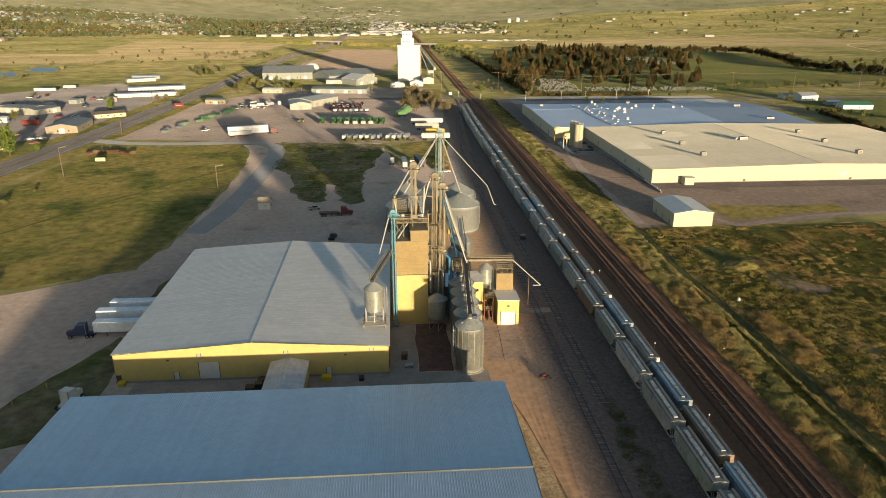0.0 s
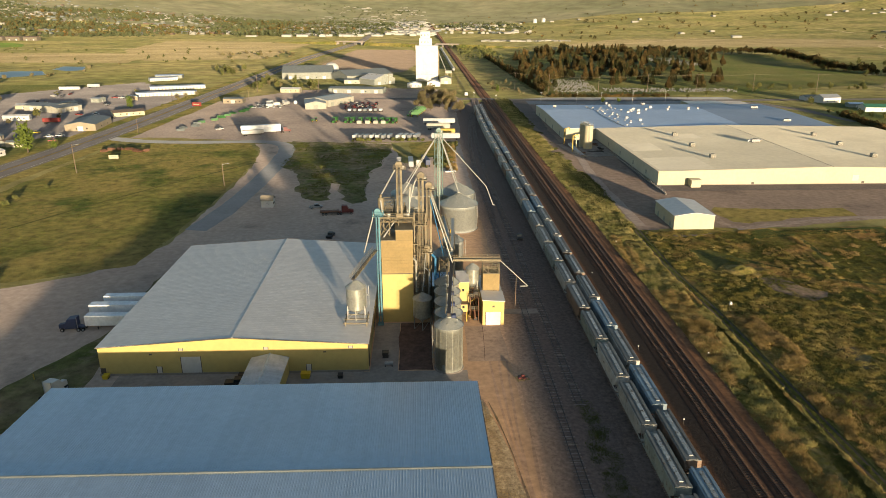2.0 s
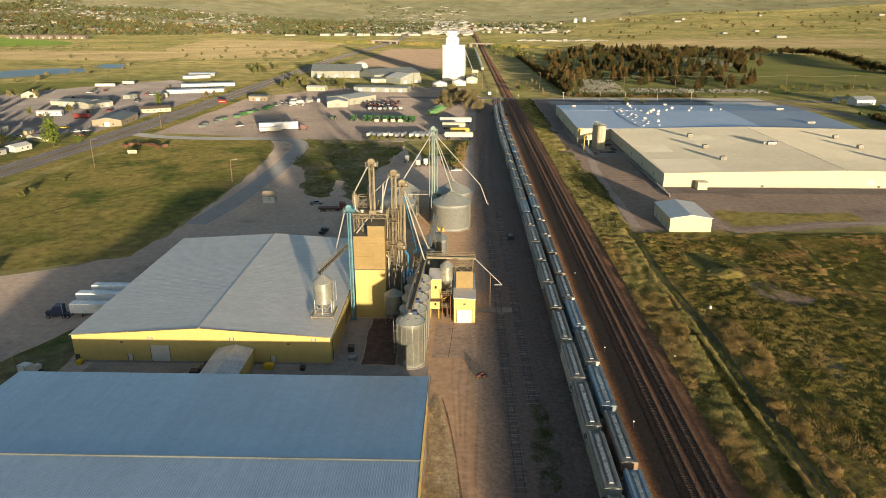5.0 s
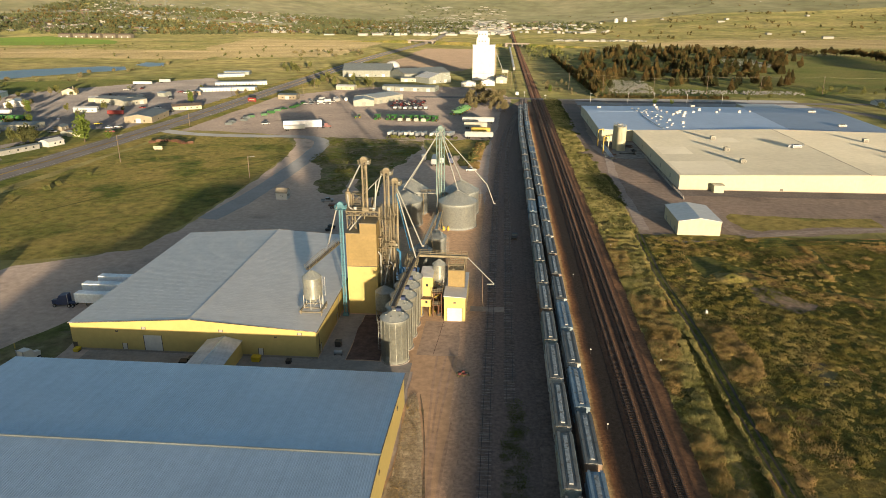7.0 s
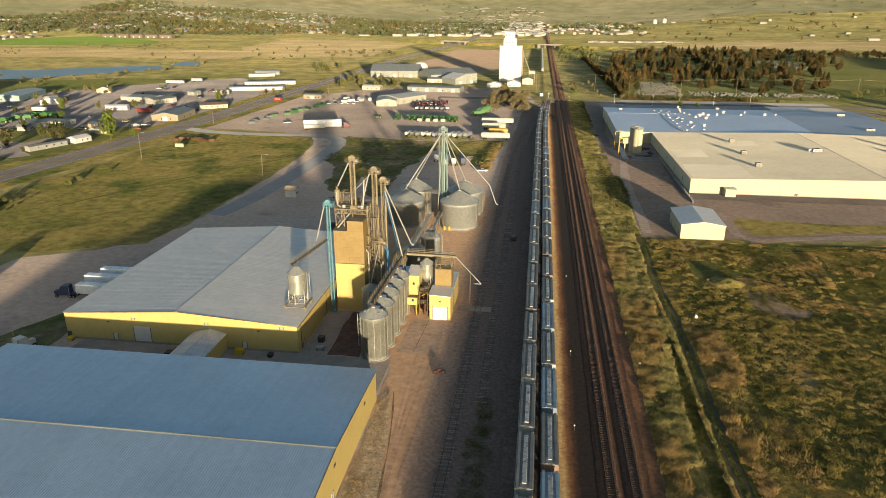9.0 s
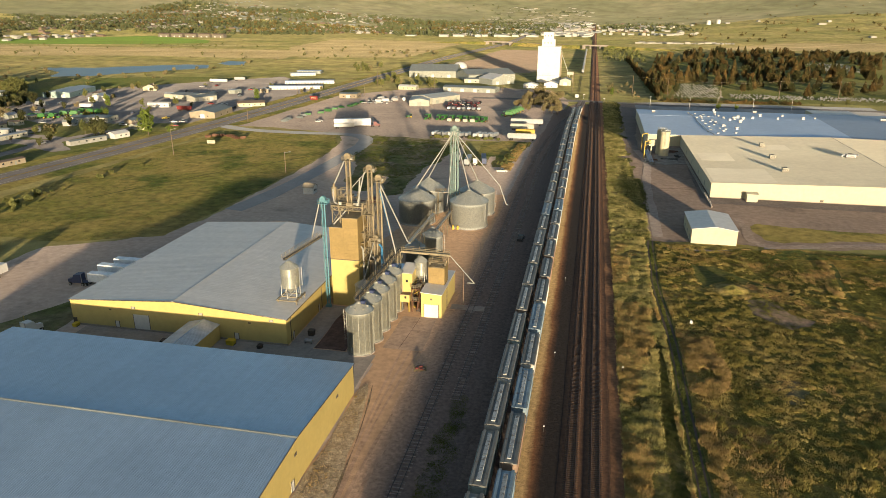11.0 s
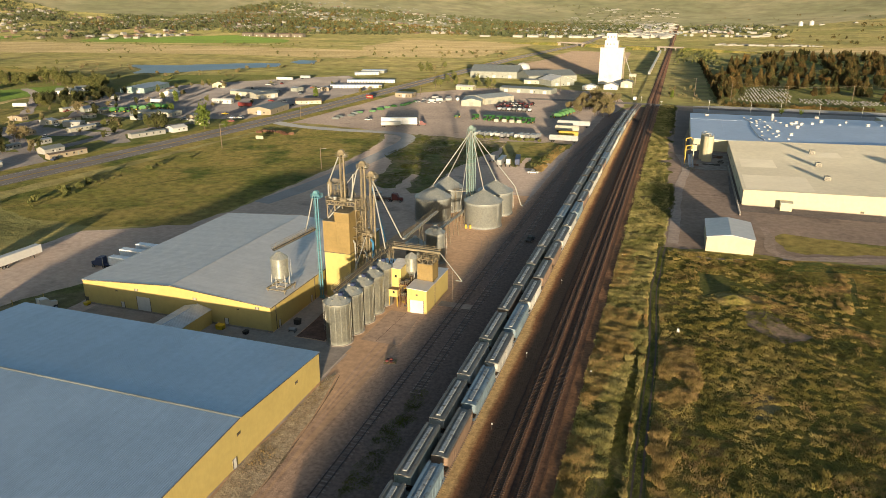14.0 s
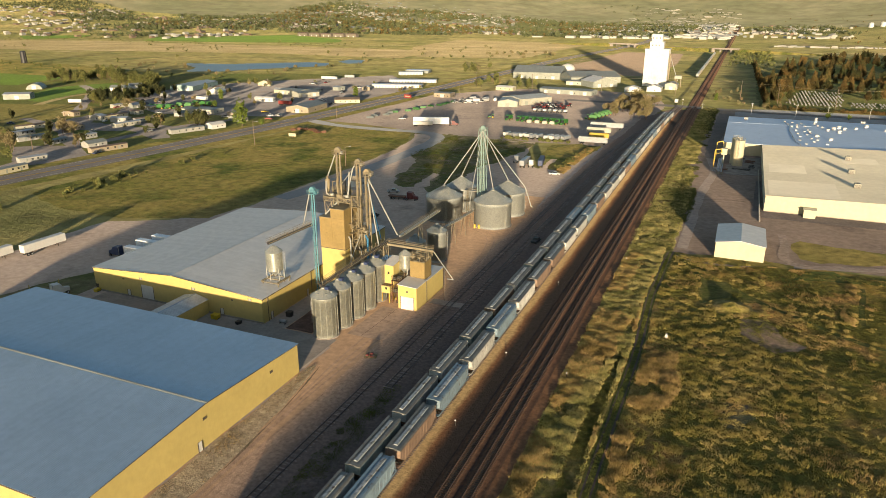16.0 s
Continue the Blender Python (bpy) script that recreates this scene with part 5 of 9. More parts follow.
def spout(owner, points, r, material=None, name="spout"):
    """A round spout through world points, as a part of its elevator."""
    inv = owner.matrix_world.inverted()
    bm = fresh()
    pts = [inv @ Vector(p) for p in points]
    for a, b in zip(pts, pts[1:]):
        tube(bm, a, b, r, n=8)
    return part(name, bm, material or PALE_STEEL, owner)


spout(leg_a, [(3.9, 172.8, 41.4), (0.2, 174.2, 34.6)], 0.2)
spout(leg_b, [(9.4, 174.3, 38.6), (8.8, 174.0, 37.4), (6.9, 173.6, 29.6)], 0.2)
spout(leg_b, [(9.6, 174.3, 38.4), (2.5, 177.0, 31.0)], 0.14)
spout(leg_c, [(13.2, 175.0, 34.6), (19.0, 181.3, 16.4)], 0.2)
spout(leg_c, [(13.2, 174.8, 33.6), (18.7, 170.0, 16.6)], 0.2)
spout(leg_c, [(13.0, 174.9, 33.0), (16.6, 175.4, 16.6)], 0.16, BLUE_PAINT)
spout(leg_d, [(-1.5, 166.8, 31.4), (-4.3, 166.6, 21.0)], 0.17)
spout(leg_e, [(11.6, 172.4, 18.5), (10.7, 166.0, 10.2)], 0.12)
for tx, ty, tz in ((24.9, 252.2, 14.5), (3.8, 253.0, 14.1), (5.0, 269.0, 14.4), (25.2, 270.2, 14.1)):
    spout(leg_f, [(17.6, 259.5, 35.6), (tx, ty, tz)], 0.19)
spout(leg_f, [(18.0, 259.5, 34.8), (36.0, 258.2, 15.0), (38.8, 257.8, 7.6), (39.6, 257.8, 7.4)], 0.17)
spout(leg_f, [(17.6, 258.6, 34.5), (17.4, 246.0, 9.0)], 0.12)


def conveyor(name, p, q, label, wide=0.9, deep=0.7, material=None, rail=True, legs=(), foot=0.0):
    """An inclined enclosed conveyor with walkway rails on both edges, on trestle legs (shares of its length)."""
    p, q = Vector(p), Vector(q)
    ob = thing(name, p.x, p.y, label, "conveyor", z=p.z)
    d = q - p
    side = Vector((-d.y, d.x, 0)).normalized()
    up = d.cross(side).normalized()
    if up.z < 0:
        up = -up
    bm = fresh()
    vs = []
    for c in (Vector((0, 0, 0)), d):
        vs += [bm.verts.new(c + side * a + up * b) for a, b in ((-wide / 2, -deep / 2), (wide / 2, -deep / 2), (wide / 2, deep / 2), (-wide / 2, deep / 2))]
    for f in ((0, 1, 2, 3), (7, 6, 5, 4), (0, 4, 5, 1), (1, 5, 6, 2), (2, 6, 7, 3), (3, 7, 4, 0)):
        bm.faces.new([vs[i] for i in f])
    bmesh.ops.recalc_face_normals(bm, faces=bm.faces)
    part("trough", bm, material or DARK_STEEL, ob)
    if rail:
        for s in (-1, 1):
            bm = fresh()
            o = side * s * (wide / 2 + 0.35) + up * deep / 2
            n = max(2, int(d.length / 1.6))
            for h in (0.5, 1.0):
                tube(bm, o + Vector((0, 0, h)), d + o + Vector((0, 0, h)), 0.04, n=4)
            for i in range(n + 1):
                tube(bm, d * (i / n) + o, d * (i / n) + o + Vector((0, 0, 1.0)), 0.04, n=4)
            tube(bm, o, d + o, 0.09, n=4)
            part("walkway_rail", bm, TAN_STEEL, ob)
    for f in legs:
        c = p + d * f
        bm = fresh()
        for s in (-1, 1):
            tube(bm, d * f + side * s * wide * 0.6 - up * deep / 2, d * f + side * s * wide * 1.2 + Vector((0, 0, foot - c.z)), 0.1, n=4)
        tube(bm, d * f + side * wide * 0.6 - up * deep / 2, d * f - side * wide * 1.0 + Vector((0, 0, (foot - c.z) * 0.7)), 0.06, n=4)
        part("trestle", bm, TAN_STEEL, ob)
    return ob


bin_run = conveyor("bin_conveyor", (16.6, 142.4, 14.3), (18.7, 175.0, 16.2), "dark walkway conveyor running over the row of bins", 0.8, 0.6)
for k, by in enumerate((143.6, 150.3, 156.9, 163.4, 169.6)):      # an inlet over each bin; its navy box imitates blue roof shade
    z = -0.15 + (by - 142.4) * 1.9 / 32.6
    bm = fresh()
    part("inlet_spout", tube(bm, (0.15 + 0.11 * k, by - 142.4, z), (0.12 + 0.1 * k, by - 142.0, -0.9), 0.22, n=8), DARK_STEEL, bin_run)
    bm = fresh()
    part("drive_box", box(bm, 0.6 + 0.1 * k, 1.7 + 0.1 * k, by - 142.9, by - 141.6, -1.35, -0.55, 0.08), NAVY, bin_run)
conveyor("roof_bin_conveyor", (-6.0, 151.6, 19.6), (-1.4, 167.0, 21.4), "dark walkway conveyor feeding the roof bin", 0.7, 0.5, DARK_STEEL)
conveyor("bridge_conveyor", (18.5, 175.6, 15.4), (32.4, 177.6, 14.4), "tan conveyor bridge to the truck shed", 0.9, 0.7, TAN_STEEL, True, (0.97,), 12.2)
conveyor("bin_yard_conveyor", (19.2, 182.6, 15.6), (20.6, 209.0, 16.8), "pale conveyor passing over the shaded bins", 0.8, 0.6, PALE_STEEL, True, (0.5,), 9.0)
conveyor("low_conveyor", (19.6, 211.0, 9.0), (18.8, 246.0, 6.6), "pale low conveyor running to the round bins", 0.8, 0.6, PALE_STEEL, True, (0.1, 0.4, 0.7, 0.97))
conveyor("catwalk", (19.0, 262.0, 10.2), (9.5, 262.0, 10.2), "grey catwalk between the round bins", 1.0, 0.3, PALE_STEEL, True, (0.1, 0.9))
boom = thing("loading_spout", 32.4, 177.8, "pale loading spout propped on a post over the track", "spout", z=14.2)
bm = fresh()
part("boom", tube(bm, (0, 0, 0), (7.6, -3.0, -6.6), 0.13, n=6), PALE_STEEL, boom)
bm = fresh()
part("nozzle", tube(bm, (7.6, -3.0, -6.6), (5.6, -2.6, -6.8), 0.16, n=6), PALE_STEEL, boom)
bm = fresh()
part("post", tube(bm, (4.4, -2.2, -4.0), (4.4, -2.2, -14.2), 0.1, n=6), WOOD, boom)

# ---- truck shed and small control house ----
shed = thing("truck_shed", 28.7, 175.0, "bright yellow steel truck shed with a white roller door", "shed")
bm = fresh()
prism(bm, [(-2.0, 0), (3.75, 0), (3.75, 6.95), (-2.0, 7.25)], -9.1, -2.3)
part("front_bay", bm, YELLOW_X, shed)
bm = fresh()
prism(bm, [(-2.2, 7.28), (-2.2, 7.44), (3.95, 7.12), (3.95, 6.96)], -9.3, -2.35)
part("front_roof", bm, ROOF_STEEL_WARM, shed)
bm = fresh()
part("rear_bay", box(bm, -1.95, 3.72, -2.29, 10, 0, 6.7), YELLOW_Y, shed)
bm = fresh()
part("rear_roof", box(bm, -2.15, 3.9, -2.25, 10.2, 6.7, 6.85), ROOF_STEEL_WARM, shed)
bm = fresh()
part("bin_box", box(bm, -1.5, 3.1, -2.2, 2.6, 6.86, 12.1), BROWN_X, shed, "tan brown panelled cladding")
wall_door(shed, 0.85, -9.12, 4.1, 3.9, "s", WHITE, "roller_door")
bm = fresh()
part("sign", box(bm, 0.55, 1.15, -9.2, -9.13, 5.3, 5.75), TRIM_DARK, shed)
bm = fresh()
part("downpipe", tube(bm, (3.86, -2.3, 0), (3.86, -2.3, 6.8), 0.1, n=6), TRIM_DARK, shed)
clad(shed, -1.5, 3.1, 7.5, 12.1, -2.21, "x", PANEL, 1.4, 2.3)
clad(shed, -2.2, 2.6, 7.2, 12.1, 3.11, "y", PANEL, 1.4, 2.3)
truss_box(shed, -1.4, 3.0, -2.1, 2.5, 12.2, 13.6, TAN_STEEL, 0.1, "top_frame", False)
railing(shed, -1.4, 3.0, -2.1, 2.5, 13.7, TAN_STEEL)
stand = thing("auger_stand", 24.6, 171.6, "rusty auger stand with dark drives between control house and truck shed", "steel frame")
for x in (-1.1, 1.2):
    for y in (-3.2, 1.0):
        bm = fresh()
        part("post", box(bm, x - 0.1, x + 0.1, y - 0.1, y + 0.1, 0, 7.2), RUST, stand)
for z in (3.4, 7.0):
    bm = fresh()
    part("deck", box(bm, -1.3, 1.4, -3.4, 1.2, z, z + 0.1), RUST, stand)
    railing(stand, -1.3, 1.4, -3.4, 1.2, z + 0.1, TAN_STEEL)
for x, y, z, w in ((-0.6, -2.4, 7.1, 0.55), (0.5, -1.2, 7.1, 0.7), (-0.3, -2.6, 3.5, 0.6), (0.6, -2.2, 0, 0.7)):
    bm = fresh()
    part("drive", box(bm, x - w, x + w, y - w * 0.7, y + w * 0.7, z, z + 1.5 * w, 0.08), DARK_STEEL, stand)
bm = fresh()
part("auger", tube(bm, (0.3, -3.0, 0.8), (0.0, 3.4, 7.4), 0.28, n=8), RUST, stand)
bm = fresh()
part("down_spout", tube(bm, (-0.2, 2.8, 6.6), (0.9, -1.0, 3.8), 0.2, n=8), TAN_STEEL, stand)
control = thing("control_house", 21.6, 172.6, "tall yellow control house with a grey ribbed roof", "house")
bm = fresh()
prism(bm, [(-1.65, 5.1), (1.65, 5.1), (1.65, 11.0), (-1.65, 11.0)], -2.6, 3.4)
part("upper_room", bm, YELLOW_X, control)
sheet = part("roof_panel", roof_sheet(6.6, 0.6), ROOF_STEEL_WARM, control)
for i in range(6):
    m = slope_frame((1, 0, 0), (0, 1, 0.12), (-1.8 + 0.6 * i, -2.9, 11.06))
    if i:
        again(sheet, control, m)
    else:
        sheet.matrix_basis = m
bm = fresh()
part("porch", box(bm, -1.6, 1.2, -4.4, -2.6, 3.0, 5.2), YELLOW_X, control)
bm = fresh()
part("porch_roof", box(bm, -1.8, 1.4, -4.6, -2.5, 5.2, 5.35), BROWN_ROOF, control)
for x, y in ((-1.4, -4.2), (1.0, -4.2), (-1.4, 3.0), (1.3, 3.0), (1.3, -2.4)):
    bm = fresh()
    part("stilt", box(bm, x - 0.12, x + 0.12, y - 0.12, y + 0.12, 0, 3.0 if y < -3 else 5.1), YELLOW_FLAT, control)
for z, y in ((8.3, -2.66), (4.1, -4.46)):
    bm = fresh()
    part("window", box(bm, -0.2, 0.35, y - 0.03, y + 0.03, z, z + 0.7), GLASS_DARK, control)
for i in range(3):
    bm = fresh()
    part("stair_flight", box(bm, 1.8, 4.2, -0.5 - 0.1, 0.5 - 0.1, 0, 0.15, 0, pose(0, 1.0 * i - 1.5, 1.6 + 1.6 * i, 0, -30 if i % 2 else 30, 0)), YELLOW_FLAT, control)
bm = fresh()
part("loading_pad", box(bm, 33.4, 43.0, 172.6, 175.8, 0.1, 0.22), CONCRETE)
tagged(bpy.data.objects["loading_pad"], "pale concrete crossing pad over the spur tracks", "pad", "", "structure")
bm = fresh()
tagged(part("warehouse_apron", box(bm, -2.0, 4.6, 126, 168, 0.05, 0.12), CONCRETE), "pale concrete walk along the warehouse", "pad", "", "structure")
bm = fresh()
tagged(part("court", box(bm, -60, 21, 124.5, 141.9, 0.05, 0.10), CONCRETE), "grey concrete court between the warehouses", "pad", "", "structure")
patch("truck_apron", [(21.5, 146), (34.2, 146), (33.8, 165.4), (21.8, 165.4)], 0.068, SLAB_WARM, "stained concrete apron before the truck shed", "pad", 0.25, 2.0)
ribbon("slab_joint", [(25.6, 146.5), (26.2, 156), (26.6, 165)], 0.12, 0.085, DARK_SOIL, "dark joint in the concrete apron", "pad")
patch("dark_soil", [(4.8, 142), (13, 142), (13, 168), (4.8, 168)], 0.15, DARK_SOIL, "dark reddish soil between tower and bins", "ground", 0.8)
aux = thing("machine_house", 14.4, 183.0, "low blue-grey machine house behind the tower", "shed")
bm = fresh()
part("wall", box(bm, -3, 3, -5, 5, 0, 6.5), BRICK_TAN, aux)
bm = fresh()
part("roof", box(bm, -3.2, 3.2, -5.2, 5.2, 6.5, 6.7), ROOF_STEEL, aux)


# ---- railway ----
def track(name, x, y0, y1, label, bend=None, z=0.22, rail_mat=None, tie_mat=None, gap=0.6):
    """Two rails on ties; bend(y) shifts it sideways."""
    bend = bend or (lambda y: 0.0)
    ob = thing(name, x, y0, label, "track", "railway tracks", z=z)
    ys = [y0 + (y1 - y0) * i / 60 for i in range(61)]
    for s in (-0.7525, 0.7525):
        verts, faces = [], []
        for y in ys:
            c = bend(y) + s
            verts += [(c - 0.05, y - y0, 0.0), (c - 0.05, y - y0, 0.17), (c + 0.05, y - y0, 0.17), (c + 0.05, y - y0, 0.0)]
        for i in range(60):
            for k in range(3):
                faces.append((4 * i + k, 4 * i + 4 + k, 4 * i + 5 + k, 4 * i + 1 + k))
        piece("rail", rail_mat or RAIL_STEEL, verts, faces, ob)
    verts, faces = [], []
    y = y0
    while y < min(y1, 640):
        c = bend(y) + random.uniform(-0.05, 0.05)
        k = len(verts)
        for dz in (-0.12, 0.0):
            verts += [(c - 1.3, y - y0 - 0.12, dz), (c + 1.3, y - y0 - 0.12, dz), (c + 1.3, y - y0 + 0.12, dz), (c - 1.3, y - y0 + 0.12, dz)]
        faces += [(k + 4, k + 5, k + 6, k + 7), (k, k + 1, k + 5, k + 4), (k + 2, k + 3, k + 7, k + 6), (k + 1, k + 2, k + 6, k + 5), (k + 3, k, k + 4, k + 7)]
        y += gap * random.uniform(0.9, 1.1) if gap < 1 else gap * random.choice((0.5, 1.0, 1.0, 1.5))
    piece("tie_run", tie_mat or TIE_WOOD, verts, faces, ob, "stuff", "closely laid timber ties")
    return ob


def fan(y):
    return 0.0 if y < 640 else -(y - 640) * 0.0042


track("spur_track", 39.3, -40, 560, "rusty spur track half buried in dark cinders", lambda y: 0.0 if y < 330 else (y - 330) ** 2 * 0.00028, gap=1.1)
track("spur_track", 44.2, 126, 540, "rusty stub siding half buried in dark cinders", lambda y: 0.0 if y < 330 else (y - 330) ** 2 * 0.00020, gap=1.1)
track("siding_track", 54.2, -40, 640, "siding under the standing train", lambda y: 0.0 if y < 430 else (y - 430) ** 2 * 0.00012)
track("siding_track", 58.6, -40, 640, "siding under the standing train", lambda y: 0.0 if y < 430 else (y - 430) ** 2 * 0.00010)
track("main_track", 69.6, -60, 1860, "straight main line with brown rails", fan, 0.34, RAIL_RUST, TIE_DARK)
track("main_track", 74.0, -60, 1860, "straight main line with brown rails", fan, 0.34, RAIL_RUST, TIE_DARK)


def hopper_car(name, paint, roof_paint, hatch_paint, label, long_hatch=True):
    """A covered hopper: sloped ends, three bays, hatch trough, roof walks, trucks with wheels."""
    ob = thing(name, 0, 0, label, "railcar", "standing freight train", z=0.39)
    bm = fresh()
    hl, hw = 8.1, 1.56
    side = [(-hl, 2.6), (-hl + 0.1, 4.05), (hl - 0.1, 4.05), (hl, 2.6), (hl - 1.6, 1.25), (-hl + 1.6, 1.25)]
    a = [bm.verts.new((-hw, y, z)) for y, z in side]
    b = [bm.verts.new((hw, y, z)) for y, z in side]
    bm.faces.new(a), bm.faces.new(b[::-1])
    for i in range(6):
        bm.faces.new((a[i], b[i], b[(i + 1) % 6], a[(i + 1) % 6]))
    bmesh.ops.recalc_face_normals(bm, faces=bm.faces)
    for i in range(12):                       # side posts
        y = -7.4 + i * 1.345
        for s in (-1, 1):
            box(bm, s * hw - 0.05, s * hw + 0.05, y - 0.05, y + 0.05, 1.3 if abs(y) < 6.3 else 2.4, 4.0)
    for s in (-1, 1):
        box(bm, s * hw - 0.06, s * hw + 0.06, -hl - 0.3, hl + 0.3, 1.05, 1.3)
        box(bm, s * hw - 0.07, s * hw + 0.07, -hl + 0.1, hl - 0.1, 3.95, 4.15)
    part("body", bm, paint, ob)
    bm = fresh()
    prism(bm, [(-1.6, 4.05), (1.6, 4.05), (1.45, 4.22), (0.7, 4.36), (-0.7, 4.36), (-1.45, 4.22)], -8.0, 8.0)
    part("roof", bm, roof_paint, ob)
    if long_hatch:
        for k in range(4):
            bm = fresh()
            prism(bm, [(-0.42, 4.36), (0.42, 4.36), (0.36, 4.56), (-0.36, 4.56)], -6.9 + k * 3.48, -6.9 + k * 3.48 + 3.36)
            part("hatch_cover", bm, hatch_paint, ob)
    else:
        for k in range(6):
            bm = fresh()
            part("hatch_cover", lathe(bm, [(0.5, 4.36), (0.5, 4.52), (0.05, 4.6)], 10, 0.0, -6.4 + k * 2.56), hatch_paint, ob)
    for s in (-1, 1):
        bm = fresh()
        part("roof_walk", box(bm, s * 1.12 - 0.25, s * 1.12 + 0.25, -8.3, 8.3, 4.42, 4.47), roof_paint, ob)
    for e in (-1, 1):
        bm = fresh()
        part("end_platform", box(bm, -1.5, 1.5, e * 8.45 - 0.4, e * 8.45 + 0.4, 1.0, 1.15), paint, ob)
        bm = fresh()
        for x in (1.0, 1.4):
            tube(bm, (e * x, e * 8.3, 1.1), (e * x, e * 8.2, 4.4), 0.05, n=4)
        for i in range(7):
            tube(bm, (e * 1.0, e * 8.27, 1.5 + i * 0.4), (e * 1.4, e * 8.27, 1.5 + i * 0.4), 0.04, n=3)
        part("end_ladder", bm, paint, ob)
        bm = fresh()
        part("coupler", box(bm, -0.14, 0.14, e * 8.8 - 0.5, e * 8.8 + 0.5, 0.72, 0.98), DARK_STEEL, ob)
    for k in (-1, 0, 1):
        bm = fresh()
        y = k * 3.6
        v = [bm.verts.new(p) for p in ((-1.3, y - 1.6, 1.3), (1.3, y - 1.6, 1.3), (1.3, y + 1.6, 1.3), (-1.3, y + 1.6, 1.3), (-0.6, y - 0.35, 0.35), (0.6, y - 0.35, 0.35), (0.6, y + 0.35, 0.35), (-0.6, y + 0.35, 0.35))]
        for f in ((0, 1, 5, 4), (1, 2, 6, 5), (2, 3, 7, 6), (3, 0, 4, 7), (4, 5, 6, 7)):
            bm.faces.new([v[i] for i in f])
        part("discharge_bay", bm, paint, ob)
    for e in (-1, 1):
        bm = fresh()
        for s in (-1, 1):
            box(bm, s * 0.95 - 0.1, s * 0.95 + 0.1, e * 6.7 - 1.25, e * 6.7 + 1.25, 0.35, 0.75)
        box(bm, -0.9, 0.9, e * 6.7 - 0.2, e * 6.7 + 0.2, 0.5, 0.8)
        truck = part("truck", bm, DARK_STEEL, ob)
        for dy in (-0.87, 0.87):
            bm = fresh()
            for s in (-1, 1):
                tube(bm, (s * 0.8, e * 6.7 + dy, 0.45), (s * 0.68, e * 6.7 + dy, 0.45), 0.45, n=14)
            tube(bm, (-0.7, e * 6.7 + dy, 0.45), (0.7, e * 6.7 + dy, 0.45), 0.08, n=6)
            part("wheelset", bm, RUST, truck)
    return ob


KINDS = [hopper_car("hopper_car", CAR_GREY, ROOF_CAR, CAR_HATCH, "grey covered hopper railcar with pale roof hatches"),
         hopper_car("hopper_car", CAR_PALE, ROOF_CAR, CAR_HATCH, "pale grey covered hopper railcar with a grimy roof"),
         hopper_car("hopper_car", CAR_BLUE, CAR_BLUE, CAR_HATCH, "blue-grey covered hopper railcar with pale hatches"),
         hopper_car("hopper_car", CAR_GREEN, ROOF_CAR, CAR_HATCH, "faded green covered hopper railcar"),
         hopper_car("hopper_car", CAR_BROWN, ROOF_CAR, CAR_HATCH, "rust-stained brown covered hopper railcar"),
         hopper_car("hopper_car", CAR_TAN, ROOF_CAR, CAR_HATCH, "tan covered hopper railcar with dark grime")]
LEFT = [3, 1, 0, 3, 0, 1, 3, 4, 0, 3, 1, 0, 2, 1, 0, 3, 4, 1, 4, 3, 1, 0, 1, 0, 3, 1, 0, 4, 1]
RIGHT = [0, 5, 2, 4, 2, 1, 2, 1, 4, 4, 1, 0, 2, 4, 1, 0, 1, 4, 2, 0, 1, 1, 0, 2, 1, 4, 0, 1, 0]
used = set()
for lane, order, x0, start, shift in ((0, LEFT, 54.2, 46.5, 0.00012), (1, RIGHT, 58.6, 53.6, 0.00010)):
    for i, k in enumerate(order):
        y = start + 18.25 * i
        s = (max(0.0, y - 430) ** 2) * shift
        m = pose(x0 + s, y, 0.39, 0, 0, -math.degrees(math.atan(2 * max(0.0, y - 430) * shift)))
        if k in used:
            copy_thing(KINDS[k], m)
        else:
            used.add(k)
            KINDS[k].matrix_basis = m


def far_car(paint, label):
    ob = thing("far_hopper_car", 0, 0, label, "railcar", "far freight train", z=0.3)
    bm = fresh()
    prism(bm, [(-1.5, 1.1), (1.5, 1.1), (1.55, 4.0), (0.8, 4.35), (-0.8, 4.35), (-1.55, 4.0)], -7.8, 7.8)
    part("body", bm, paint, ob)
    bm = fresh()
    part("hatch_cover", box(bm, -0.4, 0.4, -6.8, 6.8, 4.35, 4.55), HATCH, ob)
    for e in (-1, 1):
        bm = fresh()
        part("truck", box(bm, -1.1, 1.1, e * 6.2 - 1.4, e * 6.2 + 1.4, 0.05, 1.08), DARK_STEEL, ob)
    return ob


far_kinds = [far_car(CAR_GREY, "grey covered hopper railcar standing beyond the crossing"), far_car(CAR_TAN, "tan covered hopper railcar standing beyond the crossing")]
for i in range(26):
    m = pose(56 - (i * 18.2) * 0.004, 930 + i * 18.2, 0.3, 0, 0, 0.2)
    if i < 2:
        far_kinds[i].matrix_basis = m
    else:
        copy_thing(far_kinds[(i * 5 // 3) % 2], m)
track("siding_track", 56.0, 640, 1420, "siding beyond the level crossing", lambda y: -(y - 930) * 0.004)


